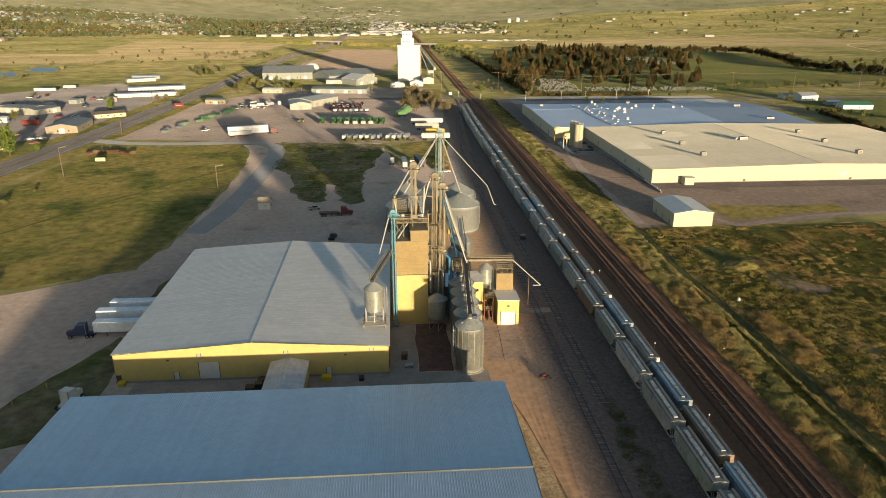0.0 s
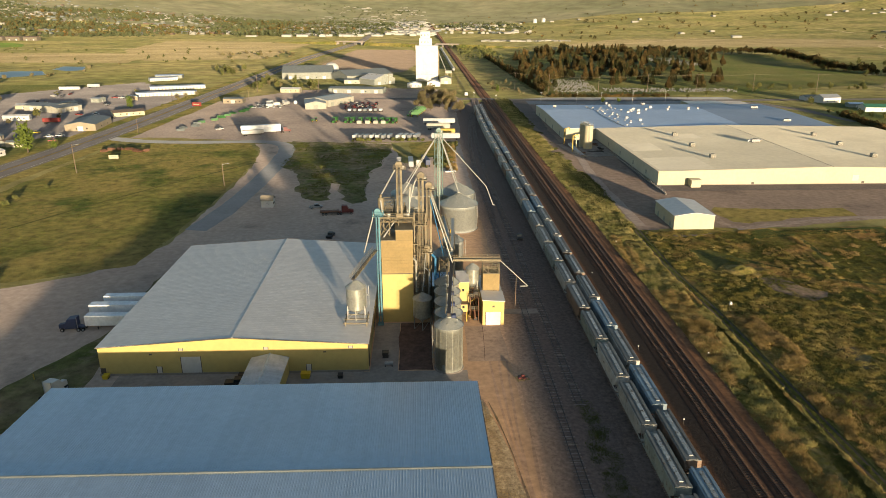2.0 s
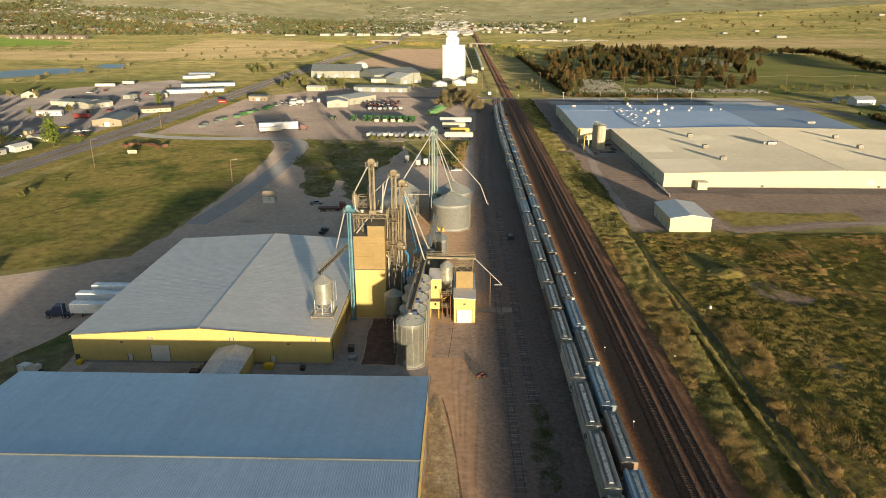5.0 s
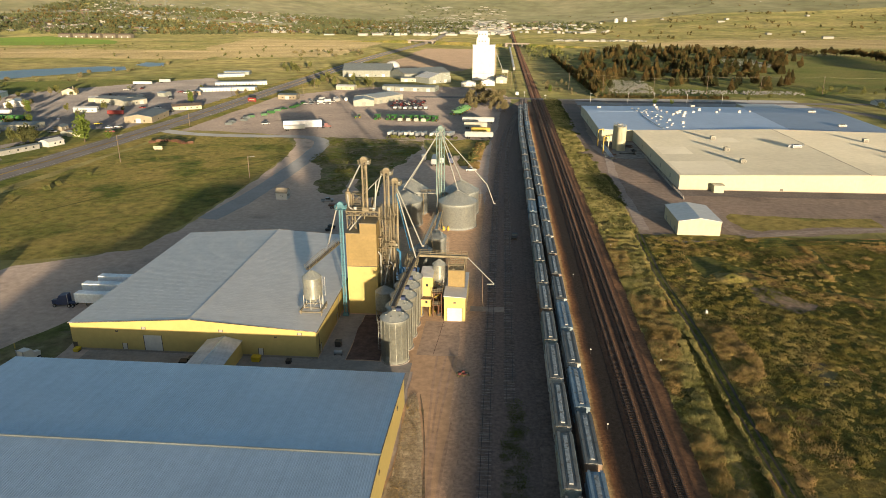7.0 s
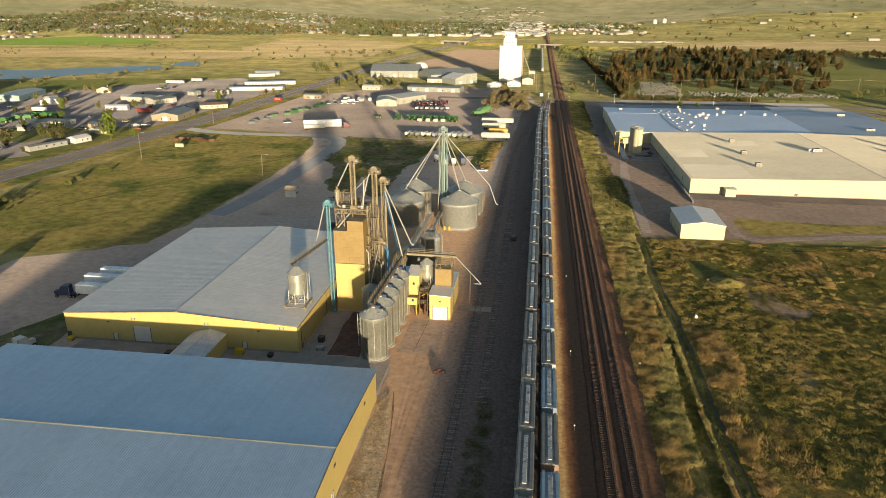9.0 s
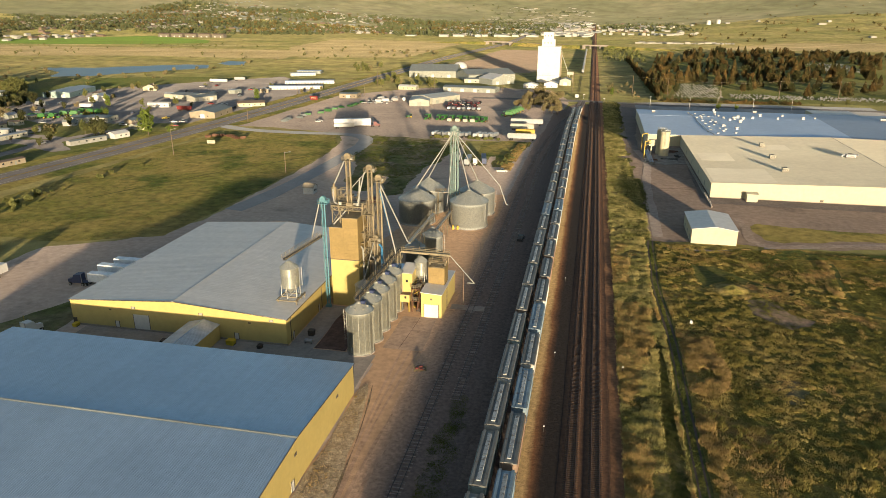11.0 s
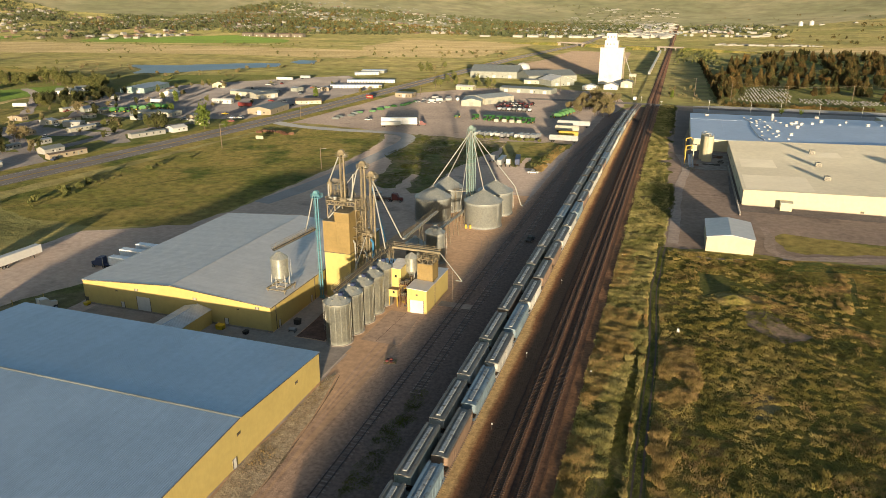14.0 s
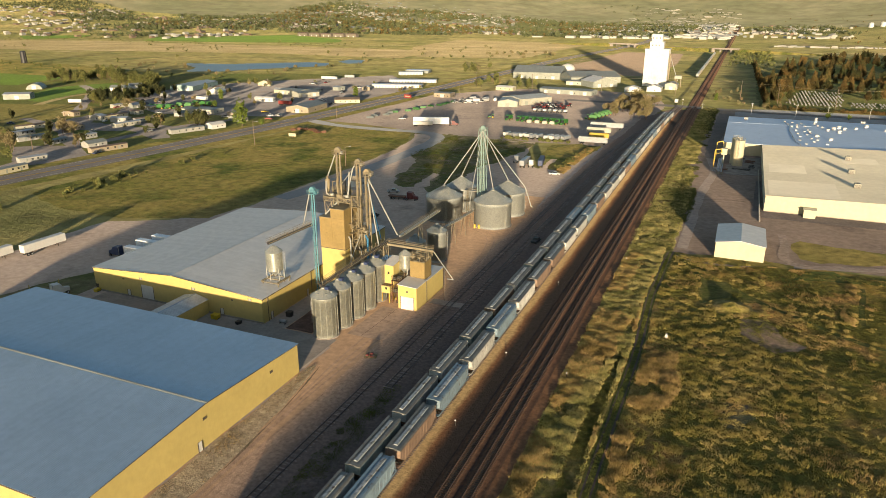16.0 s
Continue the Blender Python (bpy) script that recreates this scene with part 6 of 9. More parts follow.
# ---- the low factory ----
plant = thing("factory", 200, 375, "long low cream factory hall with a tan flat-pitched roof", "factory")
X0, X1, Y0, Y1 = -76.2, 105, -60, 62
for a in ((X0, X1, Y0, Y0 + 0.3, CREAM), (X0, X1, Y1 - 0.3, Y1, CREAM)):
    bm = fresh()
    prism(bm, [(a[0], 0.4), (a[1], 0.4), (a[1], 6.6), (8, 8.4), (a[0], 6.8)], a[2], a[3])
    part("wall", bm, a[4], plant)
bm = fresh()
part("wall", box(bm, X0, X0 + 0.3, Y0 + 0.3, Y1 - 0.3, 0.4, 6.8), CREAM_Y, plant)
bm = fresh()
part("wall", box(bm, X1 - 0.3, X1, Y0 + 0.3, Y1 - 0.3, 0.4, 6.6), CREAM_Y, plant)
bm = fresh()
part("foundation", box(bm, X0 + 0.1, X1 - 0.1, Y0 + 0.1, Y1 - 0.1, 0, 0.39), CONCRETE, plant)
for xa, za, xb, zb in ((X0 - 0.3, 6.85, 7.9, 8.5), (8.1, 8.5, X1 + 0.3, 6.65)):
    n = 12
    for i in range(n):
        ya, yb = Y0 - 0.3 + (Y1 - Y0 + 0.6) * i / n, Y0 - 0.3 + (Y1 - Y0 + 0.6) * (i + 1) / n - 0.02
        bm = fresh()
        prism(bm, [(xa, za), (xb, zb), (xb, zb + 0.14), (xa, za + 0.14)], ya, yb)
        part("roof_sheet", bm, MEMBRANE, plant)
for xa, xb, ya, yb in ((-75, -48, -58, -30), (-74, -58, -12, 8), (-40, -24, 20, 34)):
    bm = fresh()
    zs = [6.85 + (x - X0 + 0.3) / 84.4 * 1.65 + 0.15 for x in (xa, xb)]
    prism(bm, [(xa, zs[0]), (xb, zs[1]), (xb, zs[1] + 0.02), (xa, zs[0] + 0.02)], ya, yb)
    part("roof_patch", bm, MEMBRANE_NEW, plant, "lighter renewed roof sheet")
bm = fresh()
part("roof_seam", box(bm, 7.9, 8.1, Y0 - 0.3, Y1 + 0.3, 8.45, 8.68), TRIM_DARK, plant)
for dx in (-60, -30, 24, 44, 75):
    bm = fresh()
    part("louvre", box(bm, dx - 0.7, dx + 0.7, Y0 - 0.12, Y0 + 0.02, 0.5, 1.4), TRIM_DARK, plant)
for dx in (20, 55):
    bm = fresh()
    part("dock_door", box(bm, dx - 1.6, dx + 1.6, Y0 - 0.1, Y0 + 0.02, 1.7, 4.4), CREAM_Y, plant)
for dy in (-42, -20, 5, 30):
    bm = fresh()
    part("side_door", box(bm, X0 - 0.1, X0 + 0.05, dy - 0.7, dy + 0.7, 1.7, 3.8), GREY_WALL, plant)


def roof_unit(x, y, z, w, d, h, material, label, name="rooftop_unit", group="rooftop units", legs=True):
    ob = thing(name, x, y, label, "rooftop unit", group, z=z)
    bm = fresh()
    part("cabinet", box(bm, -w / 2, w / 2, -d / 2, d / 2, 0.35, h, 0.08), material, ob)
    bm = fresh()
    part("curb", box(bm, -w * 0.4, w * 0.4, -d * 0.4, d * 0.4, 0, 0.36), TRIM_DARK, ob)
    bm = fresh()
    for i in range(5):
        box(bm, -w * 0.4, w * 0.4, -d / 2 - 0.04, -d / 2 + 0.01, 0.5 + i * (h - 0.8) / 5, 0.5 + (i + 0.6) * (h - 0.8) / 5)
    part("louvre", bm, TRIM_DARK, ob)
    bm = fresh()
    part("fan_ring", lathe(bm, [(w * 0.3, h), (w * 0.3, h + 0.15), (w * 0.24, h + 0.15), (0.05, h + 0.05)], 14), DARK_STEEL, ob)
    return ob


for x, y in ((163, 404), (161, 371), (160, 341), (246, 401), (244, 371), (243, 339)):
    roof_unit(x, y, 8.55 - abs(x - 208) / 84.5 * 1.75 + 0.05, 2.6, 2.6, 2.1, TAN_WALL, "tan louvred rooftop unit on the factory roof")
big_unit = roof_unit(199.5, 378, 8.42, 4.5, 2.6, 1.9, SILVER, "large silver rooftop unit with bent ducts")
bm = fresh()
for a, b in (((-2.4, 0.4, 1.2), (-3.6, 0.4, 1.4)), ((-3.6, 0.4, 1.4), (-3.8, 0.4, 0.3)), ((2.4, 0.4, 1.2), (3.4, -0.4, 1.6))):
    tube(bm, a, b, 0.55, n=10)
part("duct", bm, SILVER, big_unit)

north_hall = thing("north_factory_hall", 192, 490, "long low factory hall with a pale blue-grey roof", "factory")
NX0, NX1, NY0, NY1 = -89, 90, -53, 56
for s in (0, 1):
    bm = fresh()
    prism(bm, [(NY0, 0), (NY1, 0), (NY1, 6.9), (20, 8.0), (NY0, 6.9)], NX0 if not s else NX1 - 0.3, NX0 + 0.3 if not s else NX1)
    bmesh.ops.transform(bm, matrix=Matrix(((0, 1, 0, 0), (1, 0, 0, 0), (0, 0, 1, 0), (0, 0, 0, 1))), verts=bm.verts)
    bmesh.ops.reverse_faces(bm, faces=bm.faces)
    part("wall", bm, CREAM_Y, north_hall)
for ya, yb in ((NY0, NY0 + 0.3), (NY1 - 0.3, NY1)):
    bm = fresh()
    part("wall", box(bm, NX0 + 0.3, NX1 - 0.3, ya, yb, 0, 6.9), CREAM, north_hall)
for xa, xb, m in ((NX0 - 0.3, 30, BLUE_ROOF), (30.02, NX1 + 0.3, BLUE_ROOF_DARK)):
    for y0_, z0_, y1_, z1_ in ((NY0 - 0.3, 6.95, 20, 8.05), (20.02, 8.05, NY1 + 0.3, 6.95)):
        n = 6
        for i in range(n):
            x0_, x1_ = xa + (xb - xa) * i / n, xa + (xb - xa) * (i + 1) / n - 0.03
            bm = fresh()
            v = [bm.verts.new(p) for p in ((x0_, y0_, z0_), (x1_, y0_, z0_), (x1_, y1_, z1_), (x0_, y1_, z1_), (x0_, y0_, z0_ + 0.14), (x1_, y0_, z0_ + 0.14), (x1_, y1_, z1_ + 0.14), (x0_, y1_, z1_ + 0.14))]
            for f in ((0, 3, 2, 1), (4, 5, 6, 7), (0, 1, 5, 4), (1, 2, 6, 5), (2, 3, 7, 6), (3, 0, 4, 7)):
                bm.faces.new([v[k] for k in f])
            part("roof_sheet", bm, m, north_hall)
bm = fresh()
part("ridge_strip", box(bm, NX0, -30, 19.85, 20.15, 8.16, 8.25), BLUE_ROOF, north_hall)
for dy in (-40, -15, 12, 40):
    bm = fresh()
    part("side_door", box(bm, NX0 - 0.1, NX0 + 0.05, dy - 1.2, dy + 1.2, 0.1, 3.2), GREY_WALL, north_hall)
rng = random.Random(7)
first = None
VENTS = ((158.5, 545, 1.3), (157.2, 532, 1.2), (155.5, 519.5, 0.9), (157, 513.6, 0.8), (159, 505, 1.0), (144.5, 505, 0.8), (165.2, 502, 1.5), (161.7, 496.5, 1.1), (168.8, 508, 1.5), (171.5, 504, 1.3), (167.5, 491, 1.4), (160.4, 463, 1.2), (178.4, 508, 1.1), (153.8, 473, 1.1), (150.8, 486, 0.9), (185.6, 520, 1.4), (194.6, 508, 1.0), (201, 523, 0.9), (211.4, 511, 1.3), (220, 515, 0.8))
for x, y, s in VENTS:
    z = 8.15 - abs(y - 510) / 73 * 1.1
    if first is None:
        first = thing("roof_turret", x, y, "white round turret vent on the pale blue roof", "roof vent", "white roof vents", z=z)
        bm = fresh()
        part("curb", box(bm, -0.7, 0.7, -0.7, 0.7, 0, 0.5), WHITE, first)
        bm = fresh()
        part("hood", lathe(bm, [(0.5, 0.5), (0.5, 0.9), (0.95, 0.95), (0.95, 1.3), (0.6, 1.6), (0.05, 1.7)], 14), WHITE, first, smooth=False)
    else:
        copy_thing(first, pose(x, y, z)).scale = (s, s, s * 0.8)
box_vent = None
for k in range(22):                     # low curbs scattered along the pipe run
    x, y = 139 + (k % 3) * 5 + rng.uniform(-2, 2) + k * 0.35, 528 - k * 3.9 + rng.uniform(-2, 2)
    m = pose(x, y, 8.15 - abs(y - 510) / 73 * 1.1, 0, 0, rng.uniform(-20, 20))
    if box_vent is None:
        box_vent = thing("roof_curb", x, y, "small pale curb box on the blue roof", "roof vent", "low roof curbs", z=m.translation.z)
        bm = fresh()
        part("box", box(bm, -0.6, 0.6, -0.45, 0.45, 0, 0.45, 0.04), PALE_STEEL, box_vent)
        bm = fresh()
        part("lid", box(bm, -0.7, 0.7, -0.55, 0.55, 0.45, 0.55), SILVER, box_vent)
    else:
        copy_thing(box_vent, m)
for x, y in ((263, 515), (259, 458), (114, 528), (186, 540)):
    roof_unit(x, y, 8.15 - abs(y - 510) / 73 * 1.1, 5.0 if x > 200 else 2.4, 2.2, 1.5, WHITE, "white rooftop unit on the blue roof")
pipe = thing("roof_pipe_run", 140, 485, "thin grey pipe run over the blue roof", "pipe", z=7.75)
RUN = [(-1.5, 40, 0.3), (0.6, 23, 0.5), (-0.5, 3, 0.35), (0.6, -17, 0.15), (1.4, -34, -0.1), (3.6, -43, -0.25)]
for k, (a, b) in enumerate(zip(RUN, RUN[1:])):
    bm = fresh()
    part("pipe_length", tube(bm, a, b, 0.22, n=6), SILVER, pipe)
for x, y, z in RUN:
    bm = fresh()
    part("stand", box(bm, x - 0.3, x + 0.3, y - 0.2, y + 0.2, z - 0.45, z - 0.15), DARK_STEEL, pipe)

for x, y in ((111.5, 406.5), (110.2, 412.6)):
    ob = thing("storage_silo", x, y, "cream round storage silo with a railed top beside the factory", "silo", "factory silos")
    bm = fresh()
    part("shell", lathe(bm, [(2.7, 0), (2.7, 13.6), (2.5, 13.9), (0.05, 14.3)], 28), CREAM, ob, smooth=False)
    bm = fresh()
    part("top_rail", lathe(bm, [(2.55, 14.85), (2.65, 14.85), (2.65, 14.95), (2.55, 14.95), (2.55, 14.85)], 12), PALE_STEEL, ob)
    bm = fresh()
    post = part("rail_post", tube(bm, (2.6, 0, 13.7), (2.6, 0, 14.86), 0.05, n=4), PALE_STEEL, ob)
    for i in range(1, 12):
        again(post, ob, pose(0, 0, 0, 0, 0, 30 * i))
    bm = fresh()
    part("top_hatch", lathe(bm, [(0.5, 14.1), (0.5, 14.8), (0.05, 15.0)], 10), PALE_STEEL, ob)
    ladder(ob, 0, -2.85, 0.5, 13.8, 0)
hoist = thing("pipe_gantry", 101.5, 408, "bright yellow pipe gantry beside the silos", "gantry")
for y in (-12, 12):
    bm = fresh()
    tube(bm, (-1.5, y, 0), (-1.5, y, 9.6), 0.3, n=8), tube(bm, (-1.5, y, 9.6), (1.5, y + 1, 10.2), 0.28, n=8), tube(bm, (1.5, y + 1, 10.2), (1.8, y + 1, 8.6), 0.25, n=8)
    part("post", bm, YELLOW_FLAT, hoist)
bm = fresh()
part("header_box", box(bm, 1.4, 4.4, -3.4, -0.6, 5.6, 9.0, 0.1), CREAM, hoist)
bm = fresh()
part("header_post", box(bm, 2.6, 3.2, -2.3, -1.7, 0, 5.6), CREAM, hoist)
bm = fresh()
part("arm", tube(bm, (-1.5, -11, 7.0), (3.0, -2, 7.2), 0.18, n=6), YELLOW_FLAT, hoist)
for k, (x, y, w, d, h, m) in enumerate(((112, 424, 6, 4, 1.2, DARK_STEEL), (118, 418, 5, 6, 0.7, RUST), (114, 396, 9, 2, 0.6, DARK_STEEL), (106, 393, 3, 2, 1.0, RUST), (119, 405, 3, 7, 0.8, DARK_STEEL), (101, 390, 1.5, 8, 0.9, PALE_STEEL))):
    ob = thing("scrap_pile", x, y, "dark pile of pipes and scrap steel on the factory yard", "scrap", "yard scrap")
    for j in range(6):
        bm = fresh()
        a = rng.uniform(-40, 40)
        box(bm, -w / 2, w / 2, -0.15, 0.15, 0, 0.3, 0.02, pose(rng.uniform(-0.5, 0.5), (j / 5 - 0.5) * d, rng.uniform(0, h - 0.3), 0, 0, a))
        part("length", bm, m, ob)
bundle = thing("pipe_bundle", 103.2, 402, "bundle of long blue-grey pipes on the yard", "pipes")
for j in range(7):
    bm = fresh()
    part("pipe_length", tube(bm, ((j % 4) * 0.75 - 1.1, -15 + rng.uniform(-2, 2), 0.45 + 0.6 * (j // 4)), ((j % 4) * 0.75 - 1.1, 15 + rng.uniform(-4, 2), 0.45 + 0.6 * (j // 4)), 0.34, n=8), (SILVER, BLUE_ROOF_DARK)[j % 2], bundle)
for y in (-10, 0, 10):
    bm = fresh()
    part("bearer", box(bm, -1.6, 1.6, y - 0.12, y + 0.12, 0.0, 0.14), WOOD, bundle)
heap = thing("rubble_heap", 103.6, 381, "small heap of broken red brick on the yard", "rubble")
for j in range(16):
    bm = fresh()
    part("lump", box(bm, -0.4, 0.4, -0.3, 0.3, -0.2, 0.3, 0.05, pose(rng.uniform(-1.8, 1.8), rng.uniform(-1.4, 1.4), 0.25 + rng.uniform(0, 0.5), rng.uniform(-40, 40), rng.uniform(-40, 40), rng.uniform(0, 180))), BRICK_TAN, heap)
fence_line = thing("yard_rail", 122.2, 350, "grey retaining kerb and rail along the factory wall", "rail")
bm = fresh()
part("kerb", box(bm, -0.3, 0.3, -52, 45, 0, 0.7), CONCRETE, fence_line)
for k in range(24):
    bm = fresh()
    part("post", box(bm, -0.06, 0.06, -51 + k * 4 - 0.06, -51 + k * 4 + 0.06, 0.7, 1.6), PALE_STEEL, fence_line)
bm = fresh()
part("rail", tube(bm, (0, -51.5, 1.5), (0, 43, 1.5), 0.06, n=4), PALE_STEEL, fence_line)


# ---- small buildings ----
def small_building(name, a, b, depth, eave, rise, wall, roof, label, category="building", ridge_along=True, doors=2, windows=3, door_mat=None, kind="", chimney=False):
    """A gabled building whose front foot runs from a to b, reaching depth behind (to the left of a-b)."""
    ax, ay, bx, by = *a, *b
    w = math.hypot(bx - ax, by - ay)
    ob = thing(name, (ax + bx) / 2, (ay + by) / 2, label, category, turn=math.degrees(math.atan2(by - ay, bx - ax)))
    h = w / 2
    bm = fresh()
    if ridge_along:
        prism(bm, [(0, 0), (depth, 0), (depth, eave), (depth / 2, eave + rise), (0, eave)], -h, h)
        bmesh.ops.transform(bm, matrix=Matrix(((0, 1, 0, 0), (1, 0, 0, 0), (0, 0, 1, 0), (0, 0, 0, 1))), verts=bm.verts)
        bmesh.ops.reverse_faces(bm, faces=bm.faces)
    else:
        prism(bm, [(-h, 0), (h, 0), (h, eave), (0, eave + rise), (-h, eave)], 0, depth)
    part("wall", bm, wall, ob)
    o = 0.3
    for s in (-1, 1):
        bm = fresh()
        if ridge_along:
            y_out, y_mid = (-o, depth / 2) if s < 0 else (depth + o, depth / 2)
            zo = eave - rise * o / (depth / 2)
            v = [(-h - o, y_out, zo), (h + o, y_out, zo), (h + o, y_mid, eave + rise), (-h - o, y_mid, eave + rise)]
        else:
            zo = eave - rise * o / h
            v = [(s * (h + o), -o, zo), (s * (h + o), depth + o, zo), (0, depth + o, eave + rise), (0, -o, eave + rise)]
        lo = [bm.verts.new((x, y, z + 0.06)) for x, y, z in v]
        hi = [bm.verts.new((x, y, z + 0.2)) for x, y, z in v]
        for f in (lo[::-1], hi, *[[lo[i], lo[(i + 1) % 4], hi[(i + 1) % 4], hi[i]] for i in range(4)]):
            bm.faces.new(f)
        bmesh.ops.recalc_face_normals(bm, faces=bm.faces)
        part("roof_slope", bm, roof, ob)
    for i in range(doors):
        x = -h + w * (i + 0.5) / doors
        dw, dh = (min(3.6, w / doors * 0.55), min(3.4, eave * 0.75)) if eave > 3.4 else (0.95, 2.0)
        bm = fresh()
        part("door", box(bm, x - dw / 2, x + dw / 2, -0.08, 0.03, 0.02, dh), door_mat or WHITE, ob)
    for i in range(windows):
        x = -h + w * (i + 1) / (windows + 1) + 0.9
        if abs(x) > h - 0.8:
            continue
        bm = fresh()
        part("window", box(bm, x - 0.5, x + 0.5, -0.07, 0.03, 1.2, 2.1), GLASS_DARK, ob)
    for y in (depth * 0.35, depth * 0.7):
        bm = fresh()
        part("side_window", box(bm, h - 0.03, h + 0.07, y - 0.5, y + 0.5, 1.2, 2.1), GLASS_DARK, ob)
    if chimney:
        bm = fresh()
        part("chimney", box(bm, h * 0.4, h * 0.4 + 0.7, depth / 2 - 0.35, depth / 2 + 0.35, eave, eave + rise + 1.2), BRICK_TAN, ob)
    return ob


white_shed = small_building("white_shed", (107.5, 247), (123.1, 247), 22.2, 5.4, 1.2, CREAM, ROOF_STEEL_WARM, "cream steel shed with a grey gabled roof on the factory yard", "shed", False, 0, 0)
for y in (4, 11, 18):
    bm = fresh()
    part("side_door", box(bm, -7.9, -7.75, y - 0.6, y + 0.6, 0.05, 2.2), GREY_WALL, white_shed)
small_building("plant_annex", (138.5, 310.5), (143, 310.5), 4.4, 3.4, 0.2, CREAM, CREAM_Y, "cream steel box annex against the factory wall", "annex", True, 0, 0)
small_building("office_block", (232, 560), (262, 560), 22, 5.0, 0.3, CREAM, WHITE, "low office block with a pale flat roof behind the factory", "office", True, 1, 4)

B = small_building
B("machine_shed", (-149, 826), (-91, 830), 40, 7.5, 6.5, GREY_WALL, GREY_ROOF, "long grey-green machine shed with skylight dots", "shed", True, 3, 5)
B("machine_shed", (-70, 792), (-20, 822), 42, 6.5, 5.0, GREY_WALL, GREY_ROOF, "wide grey-green machine shed by the elevator", "shed", True, 3, 4)
B("lean_to_shed", (-72, 776), (-48, 776), 10, 4.0, 1.0, TAN_WALL, GREY_ROOF, "low tan lean-to before the machine shed", "shed")
B("gabled_workshop", (-38, 757), (-16, 777), 26, 6.0, 4.5, GREY_WALL, WHITE, "workshop with a bright white gabled roof", "workshop", False, 2, 1)
B("long_store", (-79, 693), (-25, 685), 17, 4.2, 1.2, GREY_WALL, GREY_ROOF, "long low store with white roller doors", "store", True, 4, 2)
dealer = B("dealership_hall", (-84, 577), (-67, 580), 30, 4.6, 1.8, TAN_WALL, PALE_ROOF, "cream machinery dealership hall with a pale gabled roof", "hall", False, 1, 1, GREY_WALL)
B("dealership_wing", (-67, 592), (-48, 622), 26, 5.2, 1.8, TAN_WALL, PALE_ROOF, "cream dealership wing with tall bay doors", "hall", True, 3, 0, GREY_WALL)
B("elevator_hut", (-2, 736), (13, 736), 12, 3.4, 2.0, WHITE, WHITE, "white gabled hut beside the concrete elevator", "hut", False)
B("elevator_hut", (19, 745), (33, 745), 14, 4.2, 2.4, WHITE, SILVER, "white gabled hut with a pale blue roof by the elevator", "hut", False)
B("brown_office", (-162, 617), (-145, 617), 12, 4.0, 0.8, BRICK_TAN, GREY_ROOF, "tan brick office beside the highway", "office", True, 1, 4)
B("hedge_house", (-127, 697), (-108, 695), 9, 3.2, 1.4, CREAM, WHITE, "pale house behind a row of bushes", "house", True, 1, 3)
for a, b in (((-257, 667), (-205, 684)), ((-263, 720), (-212, 737)), ((-294, 806), (-268, 822))):
    B("storage_row", a, b, 9, 3.2, 0.7, WHITE, BLUE_ROOF_DARK, "long white row of storage units with many doors", "storage unit", True, 16, 0, TAN_WALL)
B("blue_roof_shed", (-300, 838), (-270, 843), 16, 3.4, 0.6, GREY_WALL, BLUE_ROOF, "low shed with a pale blue roof", "shed")
B("roadside_workshop", (-232, 477), (-212, 479), 34, 4.4, 1.8, BRICK_TAN, GREY_ROOF, "tan brick workshop with a grey gabled roof", "workshop", False, 1, 2)
B("cream_workshop", (-312, 576), (-284, 570), 18, 4.6, 1.2, TAN_WALL, GREY_ROOF, "cream steel workshop with a grey roof", "workshop", True, 2, 3)
B("cream_workshop", (-278, 562), (-268, 582), 14, 4.0, 1.2, TAN_WALL, GREY_ROOF, "cream steel workshop wing with a grey roof", "workshop", True, 2, 1)
B("yellow_shop", (-226, 541), (-206, 552), 12, 3.0, 1.4, CREAM, BROWN_ROOF, "low pale yellow shop beside the highway", "shop", True, 1, 4)
B("trailer_house", (-300, 524), (-282, 527), 5, 3.4, 0.8, WHITE, WHITE, "white trailer house on a gravel lot", "mobile home", True, 1, 3)
B("teal_workshop", (-434, 560), (-410, 566), 55, 4.6, 1.4, TEAL_WALL, SILVER, "long teal workshop with a pale roof", "workshop", False, 2, 2)
B("low_shop_row", (-311, 443), (-280, 446), 14, 3.2, 0.7, TAN_WALL, GREY_ROOF, "low row of shops with many pale doors", "shop", True, 7, 0)
B("white_tent_hall", (-374, 545), (-360, 551), 14, 3.6, 2.4, WHITE, WHITE, "white canvas tent hall with a pitched roof", "tent", False, 1, 0)
B("farm_house", (-377, 630), (-365, 635), 11, 3.6, 2.6, CREAM, BROWN_ROOF, "yellow farmhouse between dark trees", "house", False, 1, 2, None, "", True)
B("farm_house", (-488, 532), (-475, 538), 10, 3.4, 2.2, WHITE, GREY_ROOF, "pale farmhouse near a grove", "house", True, 1, 2, None, "", True)
B("farm_house", (-485, 556), (-479, 567), 9, 3.2, 2.0, WHITE, GREY_ROOF, "small white farmhouse near a grove", "house", True, 1, 2)
B("farm_shed", (-522, 441), (-503, 454), 12, 4.6, 1.4, GREY_WALL, SILVER, "pale steel farm shed in a green field", "shed", True, 1, 1)
APARTMENT = plain("dull_brown_apartment_wall", (0.17, 0.145, 0.11), 0.8)
for k in range(5):
    B("apartment_block", (-1140 + 44 * k, 1816 - 4 * k), (-1104 + 44 * k, 1812 - 4 * k), 15, 8, 2.4, APARTMENT, BROWN_ROOF, "dull brown apartment block at the town's edge", "apartment block", True, 2, 5)
B("white_house", (366, 600), (384, 604), 12, 4.6, 2.4, WHITE, SILVER, "two-storey white farmhouse with a chimney", "house", True, 1, 4, None, "", True)
